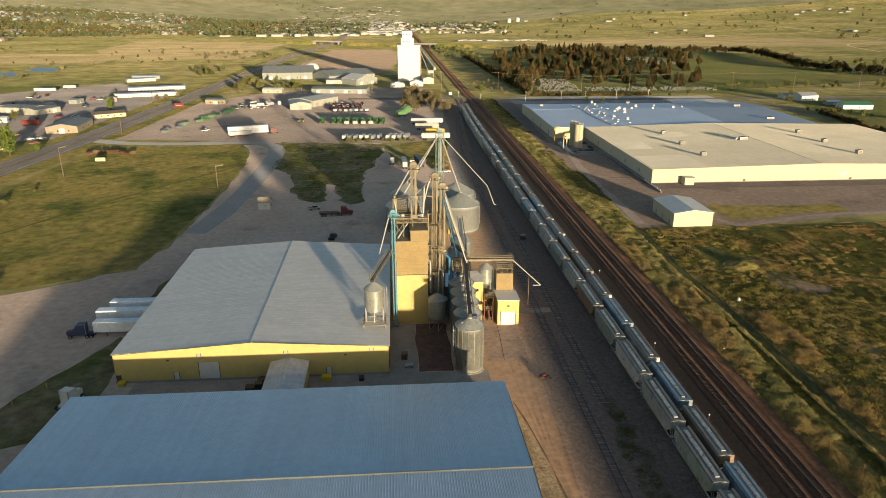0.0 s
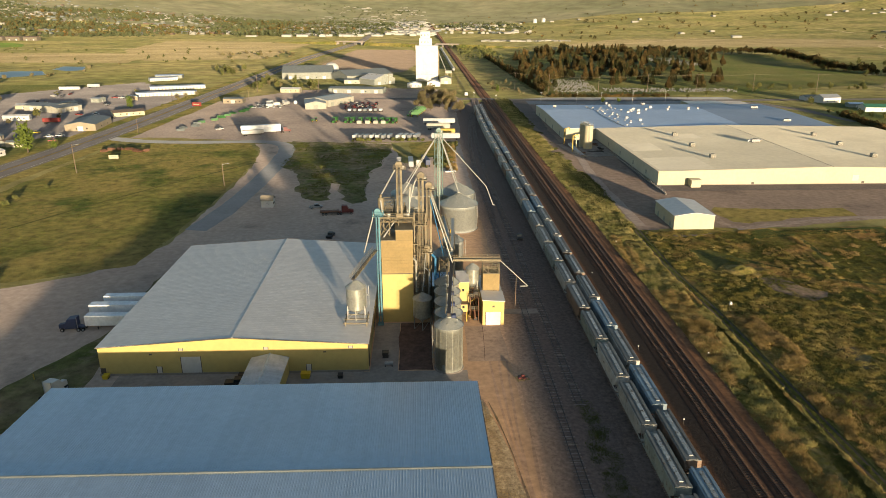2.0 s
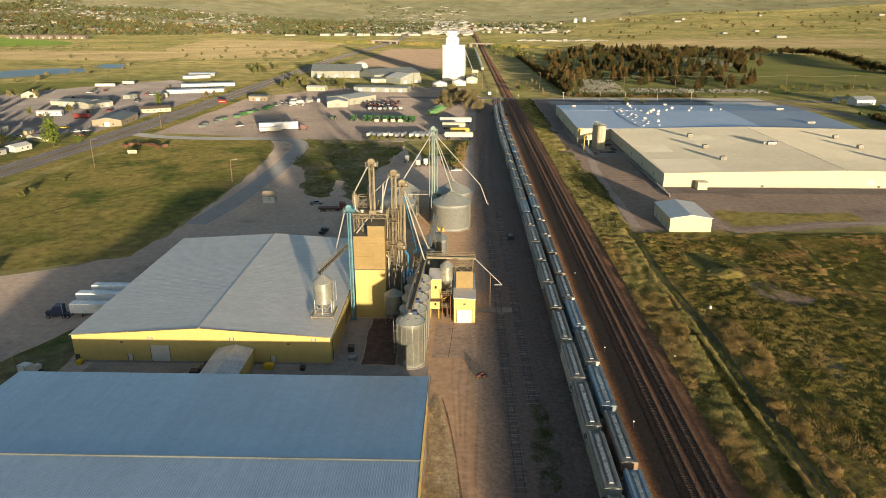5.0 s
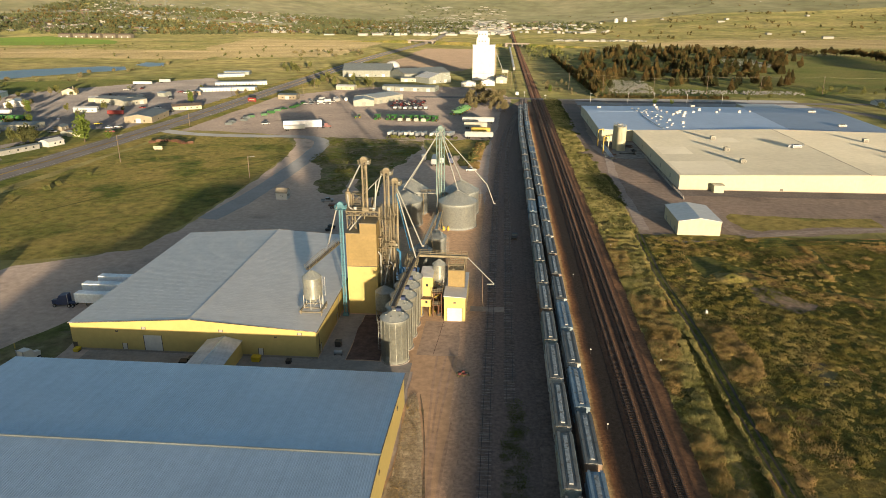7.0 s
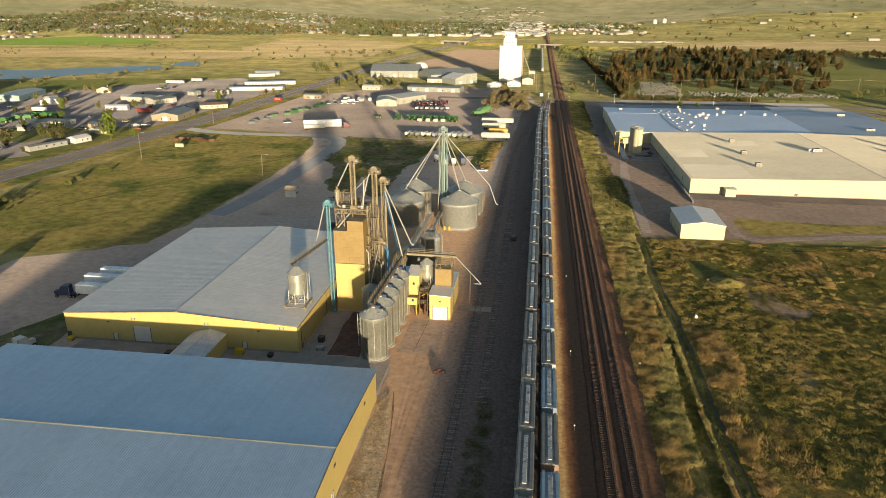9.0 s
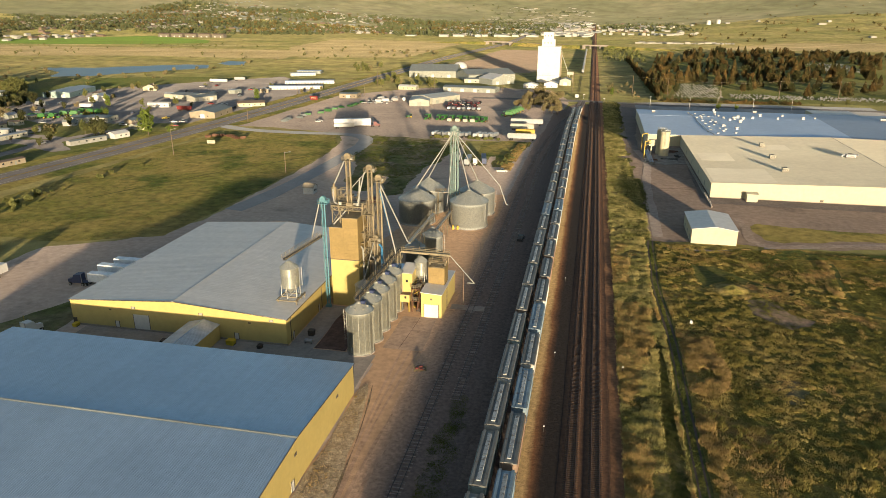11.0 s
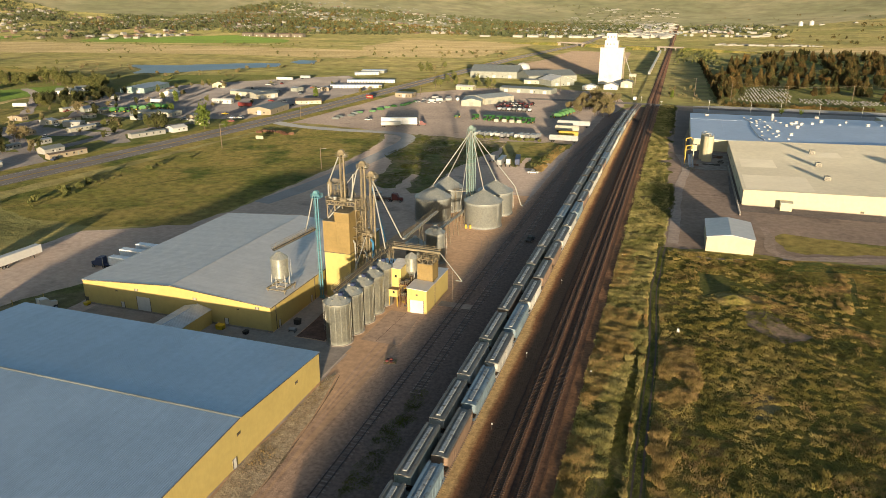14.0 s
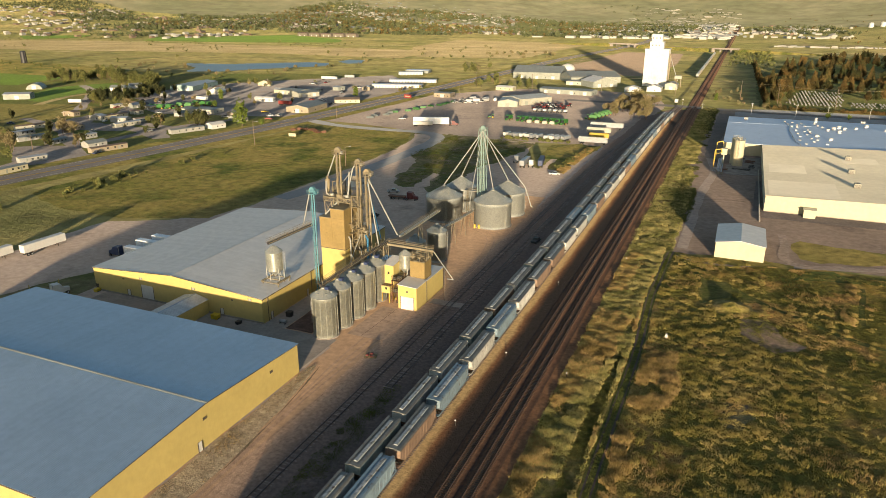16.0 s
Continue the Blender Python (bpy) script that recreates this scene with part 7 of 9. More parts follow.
B("low_house", (360, 618), (373, 620), 9, 3.0, 1.6, WHITE, GREY_ROOF, "low white house among bushes", "house", True, 1, 3)
B("green_roof_barn", (372, 549), (396, 546), 13, 3.6, 2.0, WHITE, TEAL_ROOF, "white barn with a green roof", "barn", True, 2, 1)
B("small_garage", (374, 574), (386, 573), 8, 2.8, 1.0, GREY_WALL, BLUE_ROOF, "small grey garage beside the farmhouse", "garage", True, 1, 0)
HOMES = [((-235, 233), (-235, 249), CREAM), ((-251, 256), (-247, 270), HOME_WHITE), ((-238, 292), (-233, 314), BRICK_TAN), ((-242, 360), (-234, 383), HOME_WHITE), ((-298, 365), (-295, 385), TAN_WALL), ((-337, 385), (-334, 410), CREAM), ((-311, 300), (-308, 317), HOME_WHITE), ((-332, 311), (-331, 327), SILVER), ((-353, 329), (-345, 352), TAN_WALL), ((-283, 300), (-284, 314), HOME_WHITE), ((-281, 320), (-280, 333), HOME_WHITE), ((-304, 389), (-300, 403), SILVER)]
for k, (a, b, m) in enumerate(HOMES):
    B("mobile_home", a, b, 4.6, 2.7, 0.5, m, (GREY_ROOF, SILVER, BROWN_ROOF)[k % 3], ("cream", "white", "brown", "white", "tan", "cream", "white", "silver", "tan", "white", "white", "silver")[k] + " single-wide mobile home on a dirt lot", "mobile home", True, 2, 4, GREY_WALL)
for k in range(26):
    x, y = rng.uniform(-420, -232), rng.uniform(270, 650)
    if 470 < y < 580 and x > -330:
        continue
    w = rng.uniform(6, 13)
    t = rng.choice((0.15, 1.5)) + rng.uniform(-0.15, 0.15)
    B("outbuilding", (x, y), (x + w * math.cos(t), y + w * math.sin(t)), rng.uniform(5, 8), rng.uniform(2.4, 3.4), rng.uniform(0.5, 1.6), (HOME_WHITE, TAN_WALL, GREY_WALL, CREAM, BRICK_TAN)[k % 5], (GREY_ROOF, BROWN_ROOF, SILVER)[k % 3], ("white", "tan", "grey", "cream", "brown")[k % 5] + " small outbuilding on a settlement lot", "outbuilding", bool(k % 2), 1, 1)
B("white_cottage", (-252, 302), (-250, 314), 8, 2.8, 1.4, HOME_WHITE, GREY_ROOF, "white cottage with a gabled roof", "house", True, 1, 2)
B("white_cottage", (-231, 387), (-228, 398), 8, 2.8, 1.4, WHITE, WHITE, "small white cottage by the highway", "house", True, 1, 2)
B("guard_hut", (-57.5, 283), (-52.5, 283), 4.6, 3.1, 1.5, WHITE, BRICK_TAN, "small white hut with a tan gabled roof on the gravel", "hut", True, 1, 2)
qon = thing("quonset_hut", -580, 520, "grey arched quonset hut in a field", "quonset hut", turn=40)
bm = fresh()
prism(bm, [(7.5 * math.cos(math.pi * i / 12), 5.5 * math.sin(math.pi * i / 12)) for i in range(13)], -11, 11)
part("shell", bm, GREY_WALL, qon)
bm = fresh()
part("door", box(bm, -2, 2, -11.1, -10.95, 0, 4), WHITE, qon)
dome = thing("dome_store", -100, 900, "white domed store behind a shed", "dome")
bm = fresh()
part("shell", lathe(bm, [(9, 0), (9, 7)] + [(9 * math.cos(a), 7 + 6.5 * math.sin(a)) for a in (0.3, 0.6, 0.9, 1.2, 1.5)], 24), WHITE, dome, smooth=False)
bm = fresh()
part("door", box(bm, -1.5, 1.5, -9.1, -8.8, 0, 4), GREY_WALL, dome)

# ---- white concrete elevator ----
silo_house = thing("concrete_elevator", 19.5, 808, "tall white concrete grain elevator with a stepped headhouse", "grain elevator")
bm = fresh()
part("base_block", box(bm, -12.6, 12.6, -9.2, 9.2, 0, 6, 0.2), WHITE, silo_house)
for i in range(4):
    for s in (-1, 1):
        bm = fresh()
        part("silo", lathe(bm, [(3.35, 5.9), (3.35, 38.0), (0.05, 38.1)], 20, -9.3 + i * 6.2, s * 5.6), WHITE, silo_house, smooth=False)
bm = fresh()
part("core_wall", box(bm, -12.4, 12.4, -8.88, 8.88, 5.9, 38.2), WHITE, silo_house)
bm = fresh()
part("roof_slab", box(bm, -12.9, 12.9, -9.4, 9.4, 38.2, 39.0), WHITE, silo_house)
bm = fresh()
part("headhouse", box(bm, -8.5, 6.0, -6, 6, 39.0, 46.5, 0.1), WHITE, silo_house)
bm = fresh()
part("upper_headhouse", box(bm, -7.0, 4.0, -5, 5, 46.5, 54.0, 0.1), WHITE, silo_house)
for x in (-5.5, -2.0, 1.5):
    for z, y in ((42, -6.06), (49.5, -5.06)):
        bm = fresh()
        part("window", box(bm, x - 0.5, x + 0.5, y - 0.03, y + 0.03, z, z + 1.3), GLASS_DARK, silo_house)
bm = fresh()
part("side_leg", box(bm, 12.8, 14.2, -1, 1, 0, 34), TAN_STEEL, silo_house)
bm = fresh()
part("side_spout", tube(bm, (14, 0, 30), (24, -6, 6), 0.3, n=6), PALE_STEEL, silo_house)
loader = thing("rail_loadout", 44, 800, "tan steel rail loading frame beside the elevator", "loadout")
for x in (-3, 3):
    for y in (-3, 3):
        bm = fresh()
        part("post", box(bm, x - 0.25, x + 0.25, y - 0.25, y + 0.25, 0, 9), TAN_STEEL, loader)
bm = fresh()
part("deck", box(bm, -3.6, 3.6, -3.6, 3.6, 9, 12), TAN_WALL, loader)
B("truck_dump_house", (34, 770), (46, 770), 18, 5.5, 2.0, TAN_WALL, GREY_ROOF, "tan truck dump house beside the elevator", "shed", False, 1, 0)


# ---- vehicles and machinery ----
def wheel(parent, x, y, r, w, rim=None, name="wheel"):
    bm = fresh()
    tube(bm, (x, y - w / 2, r), (x, y + w / 2, r), r, n=14)
    ob = part(name, bm, RUBBER, parent)
    if rim or parent.matrix_basis.translation.y < 380:
        bm = fresh()
        tube(bm, (x, y - w / 2 - 0.02, r), (x, y + w / 2 + 0.02, r), r * 0.55, n=10)
        part("rim", bm, rim or SILVER, ob)


def pickup(x, y, turn, paint, label, far=False):
    ob = thing("pickup_truck", x, y, label, "pickup", turn=turn)
    bm = fresh()
    prism(bm, [(-2.8, 0.45), (2.8, 0.45), (2.75, 1.0), (1.6, 1.15), (-2.8, 1.15)], -0.95, 0.95)
    part("body", bm, paint, ob)
    bm = fresh()
    prism(bm, [(-0.8, 1.15), (1.5, 1.15), (0.9, 1.85), (-0.6, 1.85)], -0.88, 0.88)
    part("cab", bm, GLASS_DARK, ob)
    bm = fresh()
    part("cab_roof", box(bm, -0.62, 0.92, -0.85, 0.85, 1.85, 1.92), paint, ob)
    if far:
        for wx in (-1.8, 1.8):
            bm = fresh()
            part("axle", tube(bm, (wx, -0.98, 0.4), (wx, 0.98, 0.4), 0.4, n=8), RUBBER, ob)
        return ob
    bm = fresh()
    part("bed_liner", box(bm, -2.6, -0.95, -0.8, 0.8, 1.1, 1.17), BLACK, ob)
    for s in (-0.85, 0.85):
        for wx in (-1.8, 1.8):
            wheel(ob, wx, s, 0.4, 0.28)
    return ob


def semi_trailer(x, y, turn, paint, label, length=14.0, roof=None, h=4.0, hw=1.28):
    ob = thing("semi_trailer", x, y, label, "trailer", turn=turn)
    bm = fresh()
    part("body", box(bm, -length / 2, length / 2, -hw, hw, 1.25, h, 0.06), paint, ob)
    bm = fresh()
    part("roof_sheet", box(bm, -length / 2 + 0.1, length / 2 - 0.1, 0.08 - hw, hw - 0.08, h, h + 0.05), roof or paint, ob)
    bm = fresh()
    part("chassis", box(bm, -length / 2 + 0.3, length / 2 - 1.0, -0.5, 0.5, 0.9, 1.24), DARK_STEEL, ob)
    bm = fresh()
    box(bm, length / 2 - 3.2, length / 2 - 3.0, -0.9, -0.7, 0, 1.2), box(bm, length / 2 - 3.2, length / 2 - 3.0, 0.7, 0.9, 0, 1.2)
    part("landing_gear", bm, DARK_STEEL, ob)
    for s in (0.25 - hw, hw - 0.25):
        for k in (0, 1.25):
            wheel(ob, -length / 2 + 1.3 + k, s, 0.5, 0.5)
    return ob


def semi_tractor(x, y, turn, paint, label):
    ob = thing("semi_tractor", x, y, label, "truck", turn=turn)
    bm = fresh()
    prism(bm, [(-3.2, 0.8), (3.2, 0.8), (3.2, 1.9), (1.4, 2.2), (-3.2, 1.1)], -0.6, 0.6)
    part("hood", bm, paint, ob)
    bm = fresh()
    prism(bm, [(-1.6, 0.9), (1.5, 0.9), (1.4, 2.2), (0.9, 3.0), (0.6, 3.6), (-1.6, 3.8)], -1.2, 1.2)
    part("cab", bm, paint, ob)
    bm = fresh()
    part("windscreen", box(bm, -0.05, 0.05, -1.0, 1.0, 0, 0.85, 0, pose(1.22, 0, 2.25, 0, -32, 0)), GLASS_DARK, ob)
    for s in (-1, 1):
        bm = fresh()
        part("exhaust_pipe", tube(bm, (-1.75, s * 1.05, 1), (-1.75, s * 1.05, 4.0), 0.09, n=6), SILVER, ob)
        wheel(ob, 2.3, s * 1.0, 0.5, 0.35)
        wheel(ob, -1.9, s * 1.0, 0.5, 0.5), wheel(ob, -3.0, s * 1.0, 0.5, 0.5)
    return ob


def combine(x, y, turn):
    ob = thing("combine_harvester", x, y, "green combine harvester with yellow wheels on the dirt lot", "combine", "parked combines", turn=turn)
    bm = fresh()
    prism(bm, [(-3.6, 1.3), (2.2, 1.3), (2.2, 3.2), (1.2, 3.6), (-3.0, 3.6), (-4.2, 2.4)], -1.5, 1.5)
    part("body", bm, GREEN, ob)
    bm = fresh()
    part("cab", box(bm, 2.2, 3.8, -1.0, 1.0, 1.9, 3.7, 0.1), GLASS_DARK, ob)
    bm = fresh()
    part("cab_roof", box(bm, 2.0, 4.0, -1.1, 1.1, 3.7, 3.95), GREEN, ob)
    bm = fresh()
    part("grain_tank", box(bm, -1.4, 1.4, -1.3, 1.3, 3.6, 4.1), GREEN, ob)
    bm = fresh()
    part("unloading_auger", tube(bm, (0.8, 1.6, 3.7), (-4.2, 1.7, 3.9), 0.2, n=8), GREEN, ob)
    bm = fresh()
    part("feeder", box(bm, 3.4, 5.4, -0.7, 0.7, 0.5, 1.7, 0, None), GREEN, ob)
    for s in (-1.6, 1.6):
        wheel(ob, 1.8, s, 0.95, 0.7, YELLOW), wheel(ob, -2.8, s, 0.6, 0.45, YELLOW)
    return ob


def farm_tractor(x, y, turn, paint, label, hub=None):
    ob = thing("farm_tractor", x, y, label, "tractor", "parked machinery", turn=turn)
    bm = fresh()
    part("hood", box(bm, 0.2, 3.2, -0.45, 0.45, 0.9, 1.8, 0.08), paint, ob)
    bm = fresh()
    part("cab", box(bm, -1.4, 0.3, -0.8, 0.8, 1.2, 2.9, 0.08), GLASS_DARK, ob)
    bm = fresh()
    part("cab_roof", box(bm, -1.5, 0.4, -0.9, 0.9, 2.9, 3.1), paint, ob)
    for s in (-1.1, 1.1):
        wheel(ob, -0.7, s, 0.95, 0.55, hub or YELLOW), wheel(ob, 2.4, s, 0.65, 0.4, hub or YELLOW)
    return ob


DARK_RED = plain("dull_dark_red_paint", (0.13, 0.025, 0.022))
pickup(-34, 281.5, 20, SILVER, "silver pickup truck with a dark bed")
semi_tractor(-20.5, 272.6, 5, DARK_RED, "dusty dark red grain truck without trailer")
semi_trailer(-27.0, 271.8, 4, RUST, "low rusty flatbed trailer", 8, RUST, 1.7)
pickup(-23.2, 242.5, 80, BLACK, "black pickup truck on the gravel")
pickup(-31.5, 137.0, 5, BLACK, "black utility truck between the warehouses")
pickup(26, 345.5, 10, WHITE, "white pickup truck beside the dirt lane")
# Next pickup but none after it at x 46.8: stand-in for a bushy dark pile.
pickup(46.8, 238, 85, BLACK, "dark car standing in for a dark pile between spur and train")
semi_tractor(-82.2, 166.8, 183, NAVY, "navy blue truck tractor at the loading dock")
semi_trailer(-71.5, 167.8, 180, TRAILER_WHITE, "white box trailer backed to the dock", 14.5)
semi_trailer(-73.0, 175.0, 180, TRAILER_WHITE, "white box trailer backed to the dock", 15.5)
semi_trailer(-71.8, 181.0, 180, TRAILER_WHITE, "white box trailer with a pale roof at the dock", 15.0)
semi_trailer(-111.6, 161.5, 88, WHITE, "white ribbed grain trailer on the gravel", 16)
semi_trailer(-116.8, 146.0, 88, WHITE, "white ribbed grain trailer on the gravel", 14)
semi_tractor(-71.0, 134.5, 75, WHITE, "white tractor unit beside the front warehouse")
semi_trailer(-96, 463.5, 18, TRAILER_WHITE, "long pale grain trailer", 26, BLUE_ROOF, 6.0)
semi_trailer(-100, 457.5, 18, WHITE, "white grain trailer on the dirt lot", 14, WHITE, 3.6)
semi_tractor(-80.5, 469, 18, DARK_RED, "red truck tractor at the dirt lot")
pickup(-128, 480, 40, WHITE, "white van at the lot's edge")
for k, (x, y, m) in enumerate(((-1, 368, SILVER), (5.5, 361, SILVER), (9.5, 360, WHITE), (13.5, 365, NAVY))):
    (semi_trailer if k % 2 else semi_tractor)(x, y, 88 + 4 * k, m, ("grey", "silver", "white", "navy")[k] + " truck parked beside the weedy plot")
first_combine = combine(-52, 510, 262)
for k in range(1, 9):
    copy_thing(first_combine, pose(-52 + (0, 9, 13, 19, 25, 30, 35, 40, 44)[k], 510 - k * 0.6, 0, 0, 0, 262 + rng.uniform(-8, 8)))
for k in range(5):
    copy_thing(first_combine, pose(6 + k * 1.5, 536 + k * 7.5, 0, 0, 0, 185))
for x, y, t in ((-348, 450, 10), (-341, 452, 10), (-335, 455, 10), (-334, 467, 20), (-327, 470, 20), (-330, 482, 5), (-322, 482, 5), (-314, 482, 5)):
    copy_thing(first_combine, pose(x, y, 0, 0, 0, t))
for k, x in enumerate((-33.4, -27.4, -21.4, -16.0)):
    ob = thing("harvester_header", x, 501 + rng.uniform(-1, 1), "cream folded harvester head parked before the combines", "header", "harvester heads", turn=rng.uniform(-8, 8))
    bm = fresh()
    prism(bm, [(-1.7, 0.4), (1.7, 0.4), (1.7, 2.2), (1.2, 2.6), (-1.2, 2.6), (-1.7, 2.2)], -0.9, 0.9)
    part("frame", bm, TAN_WALL, ob)
    for s in (-1.2, 1.2):
        bm = fresh()
        part("skid", box(bm, s - 0.2, s + 0.2, -1.0, 1.0, 0.0, 0.4), DARK_STEEL, ob)
farm_tractor(-67, 514, 200, GREEN, "green tractor with yellow wheels")
for k in range(11):
    x = -31 + k * 3.7 + (2.5 if k > 6 else 0)
    truck_van = semi_trailer(x, 441 + rng.uniform(-1.2, 1.2), 76 + rng.uniform(-5, 5), (WHITE, SILVER, SILVER, WHITE)[k % 4], "small white box truck parked in a row", 7.0 if k < 7 else 9.5, (SILVER, GREY_ROOF, SILVER)[k % 3] if k < 7 else WHITE, 3.2, 0.95 if k < 7 else 1.15)
    truck_van["group"] = "row of box trucks"
for k in range(15):
    x, y = -50 + (k % 5) * 5.6 + rng.uniform(-1, 1), 573 + (k // 5) * 11 + rng.uniform(-3, 3) + (k % 5) * 1.5
    farm_tractor(x, y, rng.uniform(180, 360), RED if k % 4 != 3 else WHITE, ("red" if k % 4 != 3 else "white") + " tractor on the machinery lot", WHITE)
for k in range(7):
    semi_trailer(-46 + k * 4.2, 562 + rng.uniform(-1, 1), 90, (WHITE, GREY_ROOF)[k % 2], "short pale implement trailer", 5, WHITE, 2.6)
for k in range(10):
    pickup(-128 + (k % 5) * 5.2, 588 + (k // 5) * 14 + rng.uniform(-2, 2), rng.uniform(60, 110), (WHITE, SILVER, WHITE, SILVER, WHITE)[k % 5], "pale pickup on the dealer's lot", True)
for k, (x, y) in enumerate(((-116, 592), (-112, 600), (-105, 605), (-120, 612), (-108, 615), (-98, 612))):
    ob = thing("liquid_tank", x, y, "white plastic liquid tank on the lot", "tank", "white tanks", turn=20 * k)
    bm = fresh()
    tube(bm, (-3, 0, 1.7), (3, 0, 1.7), 1.5, n=14)
    part("shell", bm, WHITE, ob)
    bm = fresh()
    box(bm, -2.2, -1.8, -1.2, 1.2, 0, 0.6), box(bm, 1.8, 2.2, -1.2, 1.2, 0, 0.6)
    part("cradle", bm, DARK_STEEL, ob)
for k in range(4):                      # stacked beams at the yard's corner
    half = (9.0, 6.2, 8.0, 11.4)[k]
    ob = thing("long_trailer", (27, 27.6, 23.3, 24.4)[k], (437, 453, 475, 498)[k], ("pale", "yellow", "tan", "silver")[k] + " long hopper trailer parked beside the tracks", "trailer", "long trailers", turn=0)
    bm = fresh()
    prism(bm, [(-half, 1.4), (half, 1.4), (half + 0.2, 3.8), (-half - 0.2, 3.8)], -1.3, 1.3)
    part("body", bm, (SILVER, YELLOW_FLAT, TAN_WALL, SILVER)[k], ob)
    bm = fresh()
    part("tarp", tube(bm, (-half, 0, 3.75), (half, 0, 3.75), 0.9, n=10), (PALE_ROOF, YELLOW_FLAT, TAN_WALL, PALE_ROOF)[k], ob)
    for wx in (1.5 - half, 2.8 - half, half - 2):
        for s in (-1, 1):
            wheel(ob, wx, s, 0.5, 0.45)
for k in range(14):                     # implements by the highway
    ob = thing("field_implement", -156 + k * 2.2 + rng.uniform(-3, 3), 478 + k * 8.5 + rng.uniform(-3, 3), "green folded field implement on the roadside lot", "implement", "roadside implements", turn=rng.uniform(0, 90))
    for j in range(4):
        bm = fresh()
        part("gang", box(bm, -2.5, 2.5, j * 0.9 - 1.6, j * 0.9 - 1.3, 0.4, 1.0 + 0.2 * j), GREEN if k > 3 else GREY_ROOF, ob)
    bm = fresh()
    part("hitch", box(bm, -0.15, 0.15, -3.4, 2.0, 0.3, 0.55), GREEN if k > 3 else GREY_ROOF, ob)
for k in range(9):
    x, y = -176 + k * 3.0 + rng.uniform(-1, 1), 405 + rng.uniform(-3, 10)
    ob = thing("old_implement", x, y, "rusty old farm implement in the grass", "implement", "old implements", turn=rng.uniform(0, 180))
    for j in range(5):
        bm = fresh()
        part("tine_frame", box(bm, -1.6, 1.6, -0.1, 0.1, 0.2, 1.0 + rng.uniform(0, 0.8), 0, pose(0, j * 0.7 - 1.4, 0, 0, 0, rng.uniform(-15, 15))), RUST, ob)
for k, (x, y, t, m, n_) in enumerate(((-258, 512, 5, RED, "red"), (-343, 720, 5, WHITE, "white"), (-437, 448, 20, WHITE, "white"), (-347, 508, 0, WHITE, "white"), (-395, 513, 0, SILVER, "silver"), (-330, 745, 10, SILVER, "silver"))):
    semi_trailer(x, y, t, m, n_ + " box trailer on a dirt lot", 12 if k != 1 else 20)
for k in range(46):
    x, y = rng.uniform(-400, -216), rng.uniform(280, 690)
    if x > -222 - (y - 365) * -0.06:
        continue
    pickup(x, y, rng.choice((0, 90, 20, 110)) + rng.uniform(-10, 10), (WHITE, SILVER, BLACK, RED, NAVY, WHITE)[k % 6], ("white", "silver", "black", "red", "navy", "white")[k % 6] + " car parked on a settlement lot", True)
for k, (x, y, m) in enumerate(((-248, 470, YELLOW), (-226, 458, WHITE), (-232, 455, WHITE), (-222, 440, RED))):
    pickup(x, y, 20, m, ("yellow loader truck", "white pickup", "white pickup", "red pickup")[k] + " beside the brick workshop")


# ---- poles, signs and wires ----
def street_pole(x, y, h, label, arm=True):
    ob = thing("street_lamp", x, y, label, "street lamp")
    bm = fresh()
    part("pole", tube(bm, (0, 0, 0), (0, 0, h), 0.22, 0.14, 8), WOOD, ob)
    if arm:
        bm = fresh()
        part("arm", tube(bm, (0, 0, h - 0.5), (2.6, 0.4, h), 0.07, n=6), PALE_STEEL, ob)
        bm = fresh()
        part("lamp_head", box(bm, 2.3, 3.3, 0.2, 0.6, h - 0.15, h + 0.1), PALE_STEEL, ob)
    return ob


street_pole(-166, 350.5, 15, "tall wooden street lamp beside the highway")
street_pole(-83, 321, 11, "slim lamp post beside the drive")
for x, y in ((-214, 640), (-348, 365), (-276, 283), (-180, 470), (-145, 640), (-60, 650)):
    street_pole(x, y, 10, "wooden utility pole by the settlement", False)
POLES = [(-150, 700), (-90, 704), (-20, 708), (50, 712), (108, 711), (139, 690), (182, 664), (236, 684), (288, 691), (345, 690), (410, 690), (480, 690)]
wires = []
for x, y in POLES:
    ob = thing("power_pole", x, y, "tall wooden power pole with a crossarm", "power pole", "power line")
    bm = fresh()
    part("pole", tube(bm, (0, 0, 0), (0, 0, 17.5), 0.26, 0.16, 8), WOOD, ob)
    bm = fresh()
    part("crossarm", box(bm, -0.12, 0.12, -1.6, 1.6, 16.4, 16.6), WOOD, ob)
    for s in (-1.4, 0, 1.4):
        bm = fresh()
        part("insulator", lathe(bm, [(0.08, 16.6), (0.1, 16.9), (0.02, 17.0)], 8, 0, s), PALE_STEEL, ob)
for (xa, ya), (xb, yb) in zip(POLES, POLES[1:]):
    ob = thing("power_cables", xa, ya, "sagging power cables between poles", "cable", "power line")
    for s, z in ((-1.4, 17.0), (1.4, 17.0)):
        bm = fresh()
        pts = [Vector(((xb - xa) * t, (yb - ya) * t + s, z - 5.0 * t * (1 - t))) for t in (i / 8 for i in range(9))]
        for a, b in zip(pts, pts[1:]):
            tube(bm, a, b, 0.03, n=3, caps=False)
        part("cable", bm, TAN_STEEL, ob)
for x, y in ((150, 612), (172, 612), (200, 612), (230, 614), (118, 612)):
    ob = thing("parking_light", x, y, "white twin-headed parking lot light", "street lamp", "parking lights")
    bm = fresh()
    part("pole", tube(bm, (0, 0, 0), (0, 0, 9), 0.12, n=6), WHITE, ob)
    bm = fresh()
    part("head", box(bm, -0.9, 0.9, -0.2, 0.2, 8.9, 9.1), SILVER, ob)
